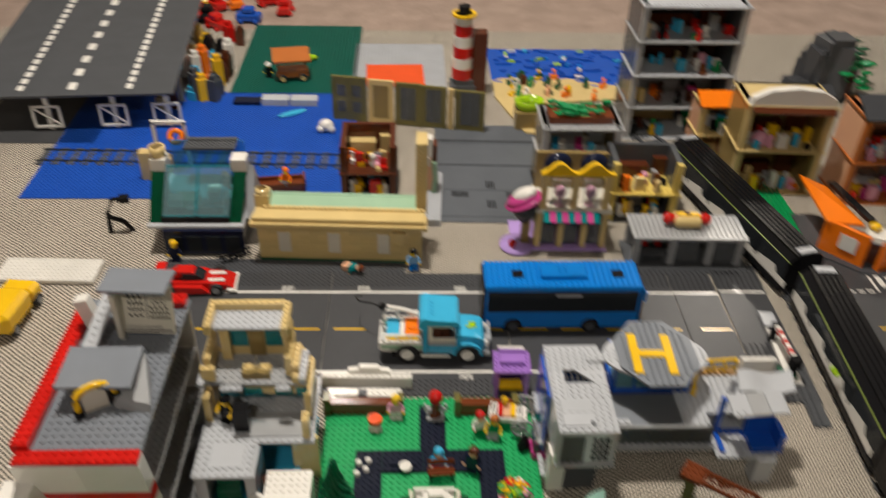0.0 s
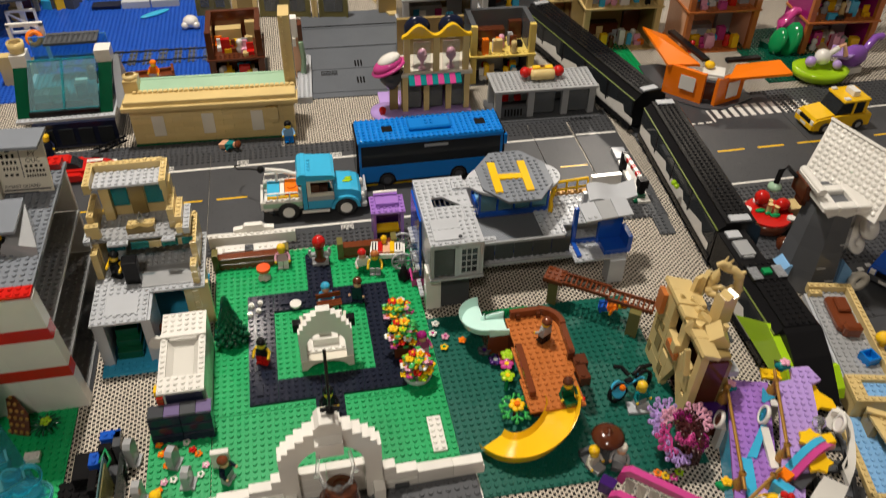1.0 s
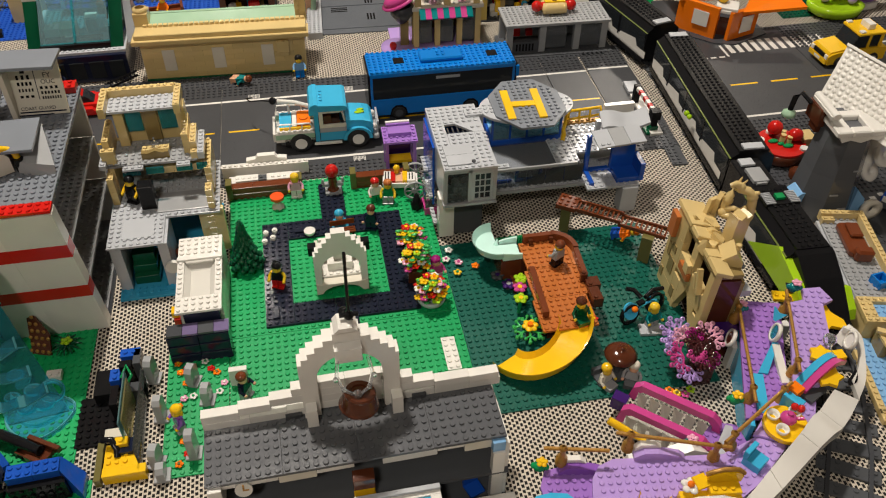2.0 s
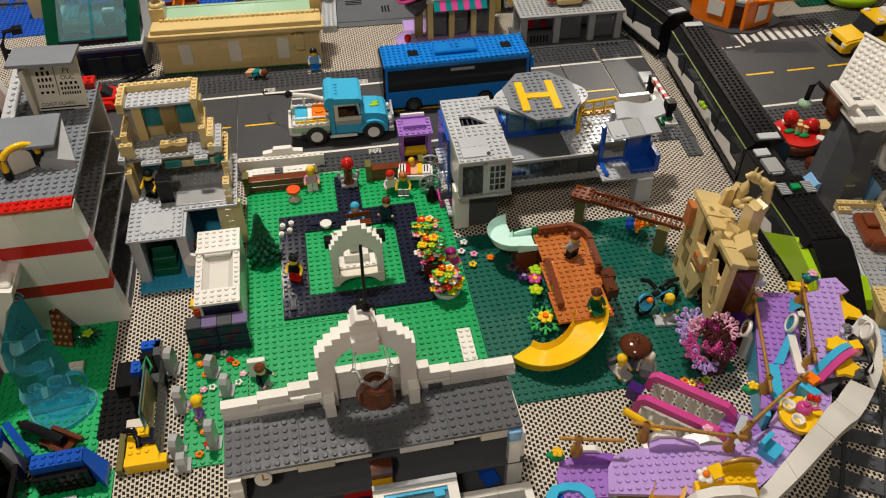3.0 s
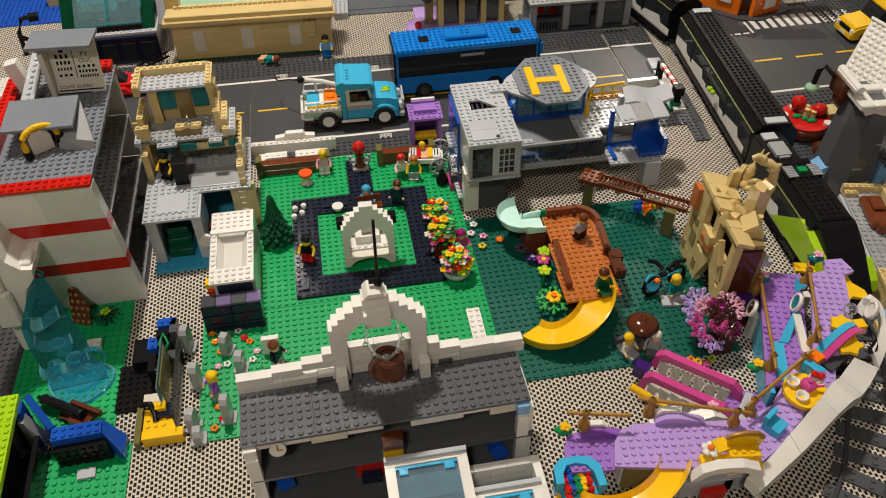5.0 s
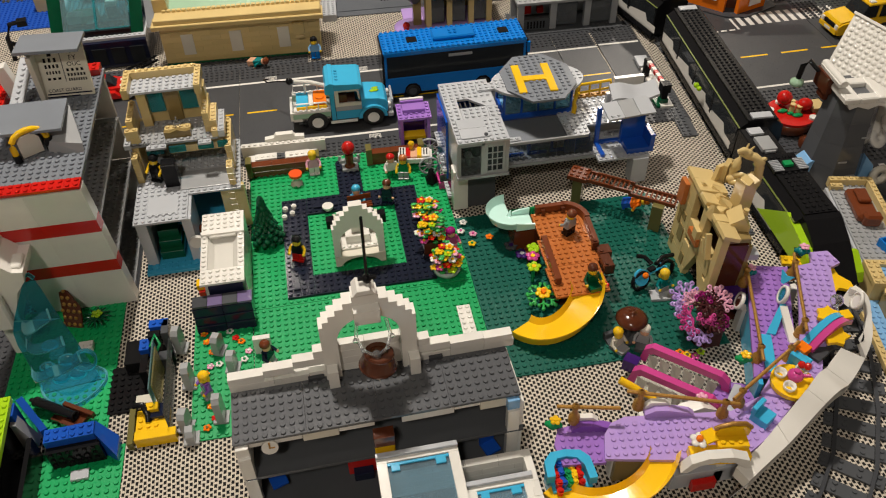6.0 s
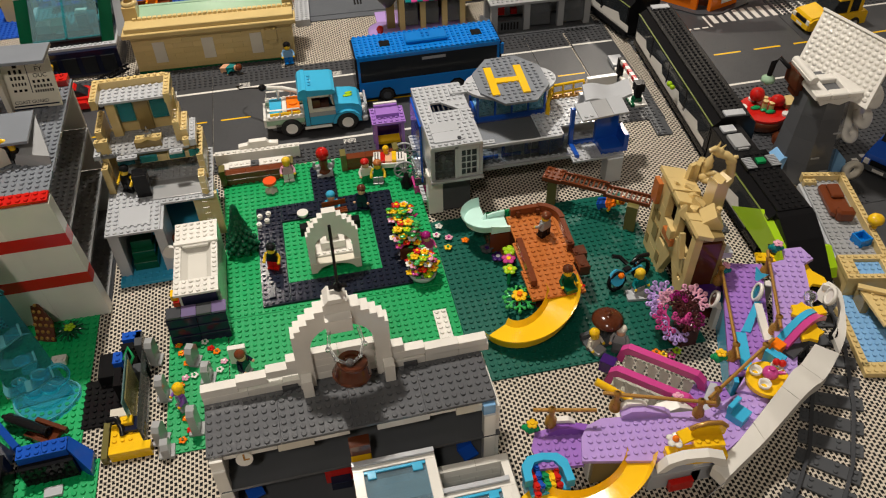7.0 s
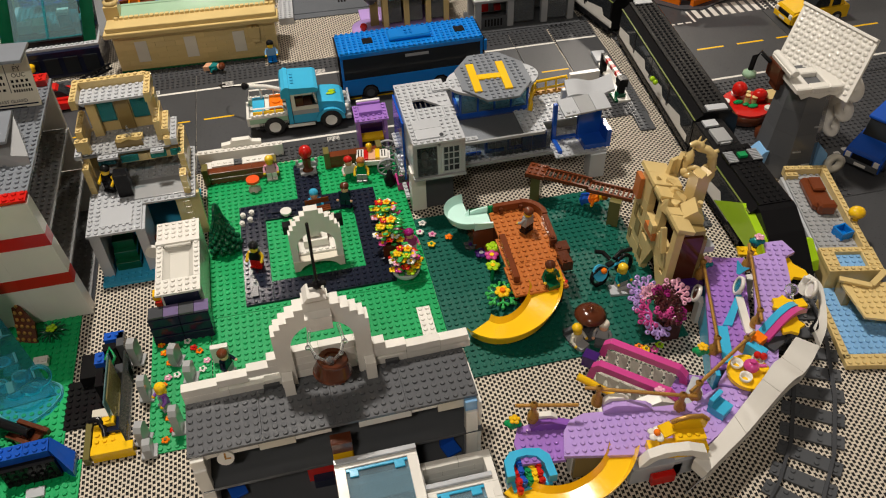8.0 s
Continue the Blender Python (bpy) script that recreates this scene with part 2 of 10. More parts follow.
    def stud(self, x0, y0, z, nx, ny, mat=0, skip=None, n=10):
        """A grid of studs whose first cell's corner is (x0, y0)."""
        ring = [(math.cos(2 * math.pi * i / n), math.sin(2 * math.pi * i / n)) for i in range(n)]
        for j in range(int(ny + 0.2)):
            for i in range(int(nx + 0.2)):
                cx, cy = x0 + i + 0.5, y0 + j + 0.5
                if skip and skip(cx, cy):
                    continue
                verts = [(cx + 0.3 * a, cy + 0.3 * b, z) for a, b in ring] + [(cx + 0.3 * a, cy + 0.3 * b, z + 0.17) for a, b in ring] + [(cx + 0.262 * a, cy + 0.262 * b, z + 0.212) for a, b in ring]
                faces = [(k * n + q, k * n + (q + 1) % n, (k + 1) * n + (q + 1) % n, (k + 1) * n + q) for k in (0, 1) for q in range(n)]
                self.add(verts, faces + [tuple(range(2 * n, 3 * n))], mat)
        return self

    def prism(self, poly, z0, z1, mat=0):
        """An upright prism over a polygon that runs counter-clockwise."""
        n = len(poly)
        verts = [(x, y, z0) for x, y in poly] + [(x, y, z1) for x, y in poly]
        faces = [tuple(range(n - 1, -1, -1)), tuple(range(n, 2 * n))] + [(i, (i + 1) % n, n + (i + 1) % n, n + i) for i in range(n)]
        return self.add(verts, faces, mat)

    def slab(self, poly, y0, y1, mat=0):
        """A prism over a polygon in x and z, from y0 to y1."""
        n = len(poly)
        verts = [(x, y0, z) for x, z in poly] + [(x, y1, z) for x, z in poly]
        faces = [tuple(range(n)), tuple(range(2 * n - 1, n - 1, -1))] + [(i, n + i, n + (i + 1) % n, (i + 1) % n) for i in range(n)]
        return self.add(verts, faces, mat)

    def tube(self, pts, r, n=8, mat=0, r2=None):
        pts = [Vector(p) for p in pts]
        verts, r2 = [], r if r2 is None else r2
        for i, p in enumerate(pts):
            way = (pts[min(i + 1, len(pts) - 1)] - pts[max(i - 1, 0)]).normalized()
            side = way.cross(Vector((0, 0, 1)) if abs(way.z) < 0.9 else Vector((1, 0, 0))).normalized()
            up = side.cross(way)
            rad = r + (r2 - r) * i / (len(pts) - 1)
            verts += [tuple(p + rad * (side * math.cos(2 * math.pi * k / n) + up * math.sin(2 * math.pi * k / n))) for k in range(n)]
        faces = [(k * n + i, k * n + (i + 1) % n, (k + 1) * n + (i + 1) % n, (k + 1) * n + i) for k in range(len(pts) - 1) for i in range(n)]
        self.add(verts, faces, mat, True)
        return self.add(verts, [tuple(range(n - 1, -1, -1)), tuple(range(len(verts) - n, len(verts)))], mat)

    def strip(self, left, right, thick, mat=0):
        """A curved sheet between two rails of points, given a thickness downwards."""
        n = len(left)
        verts = [tuple(p) for p in left] + [tuple(p) for p in right] + [(p[0], p[1], p[2] - thick) for p in left] + [(p[0], p[1], p[2] - thick) for p in right]
        faces, self.top = [], [(i, n + i, n + i + 1, i + 1) for i in range(n - 1)]
        self.add(verts[:2 * n], self.top, mat, n > 12)
        for i in range(n - 1):
            faces += [(2 * n + i, 2 * n + i + 1, 3 * n + i + 1, 3 * n + i), (i, i + 1, 2 * n + i + 1, 2 * n + i), (n + i, 3 * n + i, 3 * n + i + 1, n + i + 1)]
        faces += [(0, 2 * n, 3 * n, n), (n - 1, 2 * n - 1, 4 * n - 1, 3 * n - 1)]
        return self.add(verts, faces, mat)

    def mesh(self, name, mats):
        data = bpy.data.meshes.new(name)
        data.from_pydata([(x * U, y * U, z * U) for x, y, z in self.v], [], self.f)
        for mat in mats:
            data.materials.append(P[mat] if isinstance(mat, str) else mat)
        data.polygons.foreach_set("material_index", self.mi)
        data.polygons.foreach_set("use_smooth", self.sm)
        data.update()
        return data


def spot(x, y, z=0.0, rz=0.0):
    return pose(x * U, y * U, z * U, 0, 0, rz)


def thing(name, x, y, z=0.0, rz=0.0, label="", category="", group="", kind=""):
    ob = new(name)
    ob.matrix_world = spot(WIDE * x, y, z, rz)
    ob.empty_display_size = 0.01
    return tagged(ob, label, category, group, kind)


def part(name, geo, mats, parent, label=""):
    ob = new(name, geo.mesh(name, mats if isinstance(mats, (list, tuple)) else [mats]))
    ob.parent = parent
    return tagged(ob, label)


def parts(name, geos, mats, parent, label=""):
    """Several alike pieces, each a mesh of its own."""
    return [part(name, geo, mats, parent, label) for geo in geos]


def solid(name, geo, mats, x, y, z=0.0, rz=0.0, label="", category="", group="", kind=""):
    ob = new(name, geo.mesh(name, mats if isinstance(mats, (list, tuple)) else [mats]))
    ob.matrix_world = spot(WIDE * x, y, z, rz)
    return tagged(ob, label, category, group, kind)


SHAPES = {}


def brick(parent, mat, x, y, z, nx, ny, plates=3, studs=True, name="", rz=0, label=""):
    """One brick, plate or tile, its corner at (x, y, z) of its thing; alike ones share a mesh."""
    name = name or ("brick" if plates > 1 else "plate" if studs else "tile")
    key = (name, mat, nx, ny, plates, studs)
    if key not in SHAPES:
        g = Geo().box(0.012, 0.012, 0.004, nx - 0.012, ny - 0.012, plates * PH - 0.004, 0, 0.025)
        if studs:
            g.stud(0, 0, plates * PH - 0.004, round(nx), round(ny))
        SHAPES[key] = g.mesh(name, [mat])
    ob = new(name, SHAPES[key])
    ob.parent = parent
    ob.matrix_local = spot(x, y, z, rz)
    return tagged(ob, label)


def course(parent, mat, x, y, z, length, along="x", depth=1, plates=3, studs=False, first=4, size=4):
    """One course of bricks laid end to end."""
    done, step = 0.0, first
    while done < length - 1e-6:
        step = min(step, length - done)
        if along == "x":
            brick(parent, mat, x + done, y, z, step, depth, plates, studs, "brick")
        else:
            brick(parent, mat, x, y + done, z, depth, step, plates, studs, "brick")
        done, step = done + step, size


def wall(parent, mat, x, y, z, length, courses, along="x", depth=1, top=True, size=4, pick=None):
    for k in range(courses):
        course(parent, pick(k) if pick else mat, x, y, z + k * BH, length, along, depth, 3, top and k == courses - 1, size // 2 if k % 2 else size, size)


def words(text, size, parent, mat, m, name="lettering"):
    """Raised printed letters, in studs, on a part's own pose m."""
    curve = bpy.data.curves.new(name, "FONT")
    curve.body, curve.size, curve.extrude, curve.align_x = text, size * U, 0.02 * U, "CENTER"
    ghost = bpy.data.objects.new(name, curve)
    scene.collection.objects.link(ghost)
    data = bpy.data.meshes.new_from_object(ghost.evaluated_get(bpy.context.evaluated_depsgraph_get()))
    bpy.data.objects.remove(ghost)
    data.materials.clear()
    data.materials.append(P[mat])
    ob = new(name, data)
    ob.parent = parent
    ob.matrix_local = m
    return ob

# ---- the room ----
room = Geo().box(-260, -300, -2.2, 300, 420, -0.6, c=0)
tagged(new("floor", room.mesh("floor", [CARPET])), "beige cut-pile carpet across the room", "floor", kind="structure")
for name, (a, b, c, d) in {"wall_north": (-262, 420, 302, 424), "wall_south": (-262, -304, 302, -300), "wall_west": (-264, -300, -260, 420), "wall_east": (300, -300, 304, 420)}.items():
    tagged(new(name, Geo().box(a, b, -2.2, c, d, 302, c=0).mesh(name, [PAINT])), "plain off-white painted room wall", "wall", kind="structure")
tagged(new("ceiling", Geo().box(-264, -304, 302, 304, 424, 306, c=0).mesh("ceiling", [PAINT])), "plain off-white painted ceiling", "ceiling", kind="structure")
# Lamp bodies are drawn for the added fill lamps too.
for (x, y, z), size, watts in LAMPS:
    lamp = thing("ceiling_lamp", x / U, y / U, 297.6, 0, "unseen round flush ceiling lamp with white metal body", "lamp", "ceiling lamps")
    part("body", Geo().lathe([(36, 4.4), (37, 3.6), (37, 0.6), (35, 0.4), (35, 1.6), (0.01, 1.6)], 40), "white", lamp)
rug = Geo()
rug.box(-120, -75, -0.6, 190, 196, 0.0, c=0.2)
tagged(new("rug", rug.mesh("rug", [RUG])), "black and white coarsely woven rug on the carpet", "rug", kind="structure")


def baseplate(name, x, y, nx, ny, mat, label, rz=0, skip=None, z=0.0):
    g = Geo()
    g.m = Matrix.Diagonal((PITCH, PITCH, 1, 1))
    g.box(0, 0, 0.02, nx, ny, GP, c=0.06).stud(0, 0, GP, nx, ny, 0, skip)
    return solid(name, g, mat, x / WIDE, y, z, rz, label, "baseplate", kind="structure")


baseplate("park_baseplate", -5.2, -1.04, 32, 33.8, "green_base", "bright green studded baseplate under the memorial garden")
baseplate("park_baseplate", -5.2, -27, 32, 25, "green_base", "bright green studded baseplate under the church")
baseplate("graveyard_baseplate", -13.6, -22.6, 8, 21, "green_base", "bright green studded baseplate of the graveyard")
baseplate("play_baseplate", 28.0, -20.5, 32, 32.5, "dkgreen_base", "dark green studded baseplate of the playground", 0.0)
baseplate("pool_baseplate", -38.9, -18.0, 14, 22, "green_base", "bright green studded baseplate of the waterfall garden", -1)
baseplate("pool_baseplate", -37.7, -40.5, 15, 19, "green_base", "bright green studded baseplate beside the lime building", -1)
baseplate("grey_baseplate", -56.6, -22, 17, 30, "slate_base", "dark grey studded baseplate beside the waterfall garden", -1)

# ---- roads: printed baseplates with studs along the kerb strips ----


def road_plate(x, y, nx, ny, rz, marks, bare, label, z=0.0):
    """bare: the smooth strip, as (x0, y0, x1, y1); marks: printed bars as (x0, y0, x1, y1, colour)."""
    g = Geo()
    g.m = Matrix.Diagonal((PITCH, PITCH, 1, 1))
    g.box(0, 0, 0.02, nx, ny, GP, c=0.06)
    g.stud(0, 0, GP, nx, ny, 0, lambda a, b: bare[0] < a < bare[2] and bare[1] < b < bare[3])
    road = solid("road", g, "road_base", x / WIDE, y, z, rz, label, "road plate", kind="structure")
    for k, (x0, y0, x1, y1, mat) in enumerate(marks):
        part("road_marking", Geo().box(PITCH * x0, PITCH * y0, GP - 0.05, PITCH * x1, PITCH * y1, GP + 0.012, c=0.003), mat, road, "printed %s road line" % mat)
    return road


def street_marks(nx, dashes, lo, hi):
    out = [(0, lo, nx, lo + 0.55, "white"), (0, hi - 0.55, nx, hi, "white")]
    return out + [(d, 15.8, d + 5.5, 16.2, "yellow") for d in dashes]


# the street that runs behind the park
LO, HI = 5.2, 26.5
for x in (-40.2, -7.0, 26.2):
    road_plate(x, 34.6 - 0.009 * x, 31.95, 32, -0.5, street_marks(31.95, (1.4, 9.4, 17.4, 25.4), LO, HI) +
               [(a + 0.25 * i, b, a + 0.25 * i + 0.12, b + 1.3, "white") for a in (5.0, 23.0) for b in (LO - 1.6, HI + 0.2) for i in range(9)] + [(a, b + e, a + 2.12, b + e + 0.12, "white") for a in (5.0, 23.0) for b in (LO - 1.6, HI + 0.2) for e in (0, 1.18)],
               (0, LO - 1.7, 33, HI + 1.6), "dark grey road baseplate with white edge lines and yellow dashes")
road_plate(59.4, 34.1, 8.3, 32, -0.5, street_marks(8.3, (2.4,), LO, HI), (0, LO - 0.5, 33, HI + 0.5), "dark grey road baseplate with white edge lines and yellow dashes")
road_plate(68.05, 32.4, 9.0, 37, -1.2, [(0.1, HI + 1.5, 8.6, HI + 2.05, "white")], (0, LO + 9, 33, HI + 3), "dark grey road baseplate at the level crossing")
baseplate("pavement_baseplate", -40.2, 68.1, 46, 4.4, "slate_base", "dark grey studded pavement strip by the museum", -0.5)
baseplate("pavement_baseplate", 50.0, 67.4, 24, 2.6, "slate_base", "dark grey studded pavement strip by the snack stand", -0.5)
# the street beyond the railway
cross = [(18.4 + 1.95 * i, 27.6, 19.5 + 1.95 * i, 32.2, "white") for i in range(8)]
corner = [(5.6 + 1.9 * i, 26.2, 6.9 + 1.9 * i, 26.7, "white") for i in range(6)] + [(17.0, 26.4, 17.5, 31.0, "white")]
road_plate(83.0, 34.1, 33, 37, 0.4, [(1, 4.7, 33, 5.25, "white")] + [(d, 15.6, d + 5.8, 16.1, "yellow") for d in (3.9, 12.6, 21.3)] + cross + corner, (0, 4.3, 34, 36.5),
           "dark grey road baseplate with zebra crossing and yellow dashes")
road_plate(117.3, 34.4, 32, 37, 0.4, [(0, 4.7, 30, 5.25, "white"), (8.6, 26.2, 30, 26.7, "white")] + [(0.9 + 1.95 * i, 27.4, 2.0 + 1.95 * i, 32.0, "white") for i in range(4)] + [(d, 15.6, d + 5.8, 16.1, "yellow") for d in (-3.0, 5.7, 14.4, 23.0)], (0, 4.3, 34, 27), "dark grey road baseplate with white edge lines")
bend = [(12.5 + 13 * math.cos(a) - 0.5, 12 * math.sin(a) - 0.5, 12.5 + 13 * math.cos(a) + 0.55, 12 * math.sin(a) + 0.35, "white") for a in [math.pi * (0.45 + 0.05 * i) for i in range(11)]]
road_plate(97.5, 1.0, 32, 32, 0, bend, (3, -1, 33, 12.5), "dark grey road baseplate with a curved dashed line")
road_plate(92.6, -20.2, 32, 20.4, 0, [], (-1, -1, 33, 33), "plain dark grey road baseplate beside the courtyard house")
baseplate("fair_baseplate", 83.5, 17, 14, 16, "slate_base", "dark grey studded baseplate by the second street")
# distant plates
sea = baseplate("sea_baseplate", -78, 95, 70, 52, "bus", "bright blue studded baseplates laid as the sea")
sea.data.materials[0] = P["blue_base"]
baseplate("meadow_baseplate", -41, 148, 33, 49, "dkgreen_base", "dark green studded baseplate with a market cart", 0)
road_plate(-100, 120, 30, 60, 0, [], (-1, -1, 50, 80), "dark grey smooth road baseplate at the harbour")
g = Geo().box(0, 0, 0, 27, 45, GP)
for a in range(4):
    g.box(0.2, 2 + 11 * a, GP - 0.02, 26.8, 2.35 + 11 * a, GP + 0.15)
solid("grey_square", g, "paving", 13.2, 86, 0, -2, "plain grey smooth paving plates between the shops", "paving", kind="structure")
g = Geo()
for cx, cy, up in ((5, 9, False), (17.5, 9, False), (11.2, 13.4, True), (11.2, 5.2, True)):
    for k in range(3):
        if up:
            g.box(cx + 0.7 * k, cy - 1.5, GP, cx + 0.7 * k + 0.4, cy + 1.5, GP + 0.06)
        else:
            g.box(cx - 1.9, cy + 0.8 * k - 0.8, GP, cx + 1.9, cy + 0.8 * k - 0.4, GP + 0.06)
for a in (22, 34):
    g.box(-0.6, a, GP, 25.4, a + 0.3, GP + 0.17)
solid("drain_grille", g, "black", 14.2, 88, 0, -2, "black slotted drain pattern on grey paving", "grille", kind="structure")

# ---- the memorial garden ----
path = thing("garden_path", 0, 0, GP, 0, "glossy black-blue studded plates laid as a square path", "path")
path.matrix_world = spot(0, 0, GP) @ Matrix.Diagonal((PITCH, PITCH, 1, 1))
for x, y, nx, ny in [(0, 0, 4, 6), (4, 0, 6, 4), (10, 0, 6, 4), (16, 0, 6, 4), (0, 6, 4, 6), (0, 12, 4, 6), (0, 18, 4, 4), (4, 18, 6, 4), (10, 18, 8, 4), (18, 18, 4, 4), (18, 10, 4, 8), (18, 4, 4, 6), (9.5, 22, 4, 8.6), (9, -5, 4, 5)]:
    brick(path, "path", x, y, 0, nx, ny, 1)
for x, y, nx, ny in ((1, 1.2, 1, 2), (5, 19, 4, 1), (20.2, 13, 1, 2), (19.5, 5.5, 2, 1)):
    brick(path, "path", x, y, PH, nx, ny, 1, False)





def arch_front(parent, mat, x0, x1, y0, y1, z0, spring, half_open, eave, peak, top_half, step, name="arch_wall"):
    """One smooth wall with a round-headed opening and curved, finely stepped shoulders."""
    mid, half = (x0 + x1) / 2, (x1 - x0) / 2
    poly = [(x0, z0), (mid - half_open, z0), (mid - half_open, spring)]
    poly += [(mid - half_open * math.cos(math.pi * i / 14), spring + half_open * math.sin(math.pi * i / 14)) for i in range(1, 14)]
    poly += [(mid + half_open, spring), (mid + half_open, z0), (x1, z0), (x1, eave)]
    n = max(2, round((peak - eave) / step))
    right = []
    for k in range(n):
        f0, f1 = k / n, (k + 1) / n
        a = top_half + (half - top_half) * (1 - f1 ** 1.35)
        right += [(mid + a, eave + (peak - eave) * f0), (mid + a, eave + (peak - eave) * f1)]
    poly += right + [(2 * mid - x, z) for x, z in reversed(right)] + [(x0, eave)]
    return part(name, Geo().slab(poly, y0, y1), mat, parent)


shrine = thing("memorial_arch", 0.2, 0.2, GP + PH, 0, "white stepped arch over a small altar on green plates", "arch")
arch_front(shrine, "white", 7.6, 15.4, 5.2, 6.4, 1.9, 4.6, 2.9, 7.6, 11.7, 1.0, 0.75)
parts("shoulder_block", [Geo().box(a, 6.5, 6.6, a + 1.2, 7.8, 8.2) for a in (7.0, 14.8)], "black", shrine)
part("altar", Geo().box(8.6, 6.5, 1.2, 14.4, 10.2, 2.2).stud(8.5, 6.4, 2.2, 6, 1), "white", shrine)
part("altar_block", Geo().box(9.6, 7.6, 2.2, 13.4, 9.8, 3.6), "white", shrine)
part("altar_top", Geo().box(10.6, 8.3, 3.6, 12.4, 9.6, 5.0), "white", shrine)
part("altar_side", Geo().box(8.0, 6.5, 1.2, 8.5, 10.4, 6.2), "cream", shrine)
part("altar_side", Geo().box(14.5, 6.5, 1.2, 15.0, 10.4, 6.2), "cream", shrine)
part("altar_back", Geo().box(8.6, 10.3, 1.2, 14.4, 10.8, 6.2), "white", shrine)
part("altar_tile", Geo().box(11.0, 8.6, 5.0, 12.0, 9.3, 5.7), "black", shrine)
part("base_arch", Geo().slab([(7.6, 0)] + [(8.4, 0)] + [(11.5 - 2.9 * math.cos(math.pi * i / 10), 1.5 * math.sin(math.pi * i / 10)) for i in range(1, 10)] + [(14.6, 0), (15.4, 0), (15.4, 1.86), (7.6, 1.86)], 5.0, 6.4), "cream", shrine)

# ---- the church, its street side left open ----
church = thing("church", 0, 0, 0, 0, "white brick church with dark grey studded roof and bell gable", "church")
CHURCH = spot(-1.08, 1.46, 0, 1.2) @ Matrix.Diagonal((PITCH, PITCH, 1, 1))
church.matrix_world = CHURCH
for x0 in range(-5, 27, 8):
    brick(church, "roofgrey", x0 - 0.4, -32.8, 12.1, 8, 8, 1, True, "roof_plate")
for x in (-5, 26):
    wall(church, "white", x, -33, 6.4, 8, 4, "y", 1, False)
    wall(church, "white", x, -33, GP, 8, 5, "y", 1, False)
wall(church, "white", -4, -25.4, GP, 30, 9, "x", 1, False)
part("floor_slab", Geo().box(-5, -33.5, 5.9, 27, -25.5, 6.4), "dkgrey", church)
part("ground_slab", Geo().box(-5, -40, GP, 27, -25.5, GP + 0.5), "dkgrey", church)
for x, n, z in ((-4, 6, 11.0), (2, 4, 10.4), (6, 4, 11.0), (13, 6, 10.6), (19, 3, 11.2), (22, 4, 10.2)):
    part("beam", Geo().box(x + 0.02, -32.5, z, x + n - 0.02, -31.5, 12.05), "cream" if z < 10.5 else "white", church)
part("inner_wall", Geo().box(-4, -27.4, GP + 0.5, 26, -26.6, 5.9), "white", church)
parts("corner_block", [Geo().box(a, -33.6, 6.4, a + 1.4, -32.6, 10.4) for a in (-5.2, 25.0)], "white", church)
part("corner_top", Geo().box(25.0, -33.3, 10.0, 26.4, -32.4, 12.0), "sky", church, "light blue clear corner piece")
part("corner_top", Geo().box(-5.2, -33.3, 10.4, -3.8, -32.4, 12.0), "white", church)
parts("corner_block", [Geo().box(a, -33.6, GP, a + 1.4, -32.6, 6.0) for a in (-5.2, 25.0)], "white", church)
# coping of the rear wall rising to the bell gable
for x, n, z in ((-5.4, 5, 12.4), (-0.4, 4, 12.4), (3.6, 2.6, 12.6)):
    brick(church, "white", x, -25.8, z, n, 1.2, 3, False, "coping")
for x, n, z in ((-5.4, 4, 13.6), (-1.4, 3.4, 14.2), (2.0, 4.0, 14.9), (4.4, 1.6, 16.1), (16, 1.6, 15.2), (16, 4.0, 14.0), (20, 4, 13.5), (24, 3.4, 13.4), (16, 4, 12.4), (20, 4, 12.4), (24, 3.6, 12.4)):
    brick(church, "white", x, -25.8, z, n, 1.2, 3, False, "coping")
parts("coping_gap", [Geo().box(3.4, -26.2, 12.5, 5.2, -25.1, 13.2), Geo().box(17.4, -26.2, 12.5, 19, -25.1, 13.2)], "slate", church)
gable = thing("bell_gable", 0, 0, 12.5, 0, "white stepped bell gable above the church roof", "gable")
gable.matrix_world = CHURCH @ spot(0, 0, 12.5)
arch_front(gable, "white", 5.5, 16.1, -26.3, -24.6, 0, 6.6, 3.5, 9.2, 13.4, 1.4, 0.8)
for k in range(4):
    course(gable, "white", 6.2, -25.5, 0.2 + k * BH, 9.6, "x", 1, 3, False)
parts("kerb", [Geo().box(a, -27.6, -0.1, a + 1.2, -26.3, 2.8) for a in (5.7, 15.0)], "white", gable)
part("ridge_slope", Geo().slab([(9.6, 13.9), (12.0, 13.9), (11.5, 14.5), (10.1, 14.5)], -26.7, -24.5).slab([(9.4, 10.0), (12.2, 10.0), (12.2, 12.0), (9.4, 12.0)], -27.4, -26.3), "white", gable)
bell = thing("church_bell", 11.0, -29.0, 16.4, 0, "reddish-brown plastic bell hung from white clips", "bell")
part("bell_body", Geo().at(0, 0.4, 1.0, -6, 8).lathe([(0.01, 0.7), (1.7, 0.6), (1.95, 0.05), (2.15, 0.0), (2.2, 0.25), (2.08, 0.45), (1.9, 1.2), (1.72, 1.8), (1.74, 2.0), (1.6, 2.2), (1.0, 2.2), (0.95, 2.0), (0.5, 2.0), (0.4, 2.5), (0.01, 2.5)], 36, 0, 0, 0, False), "brown", bell)
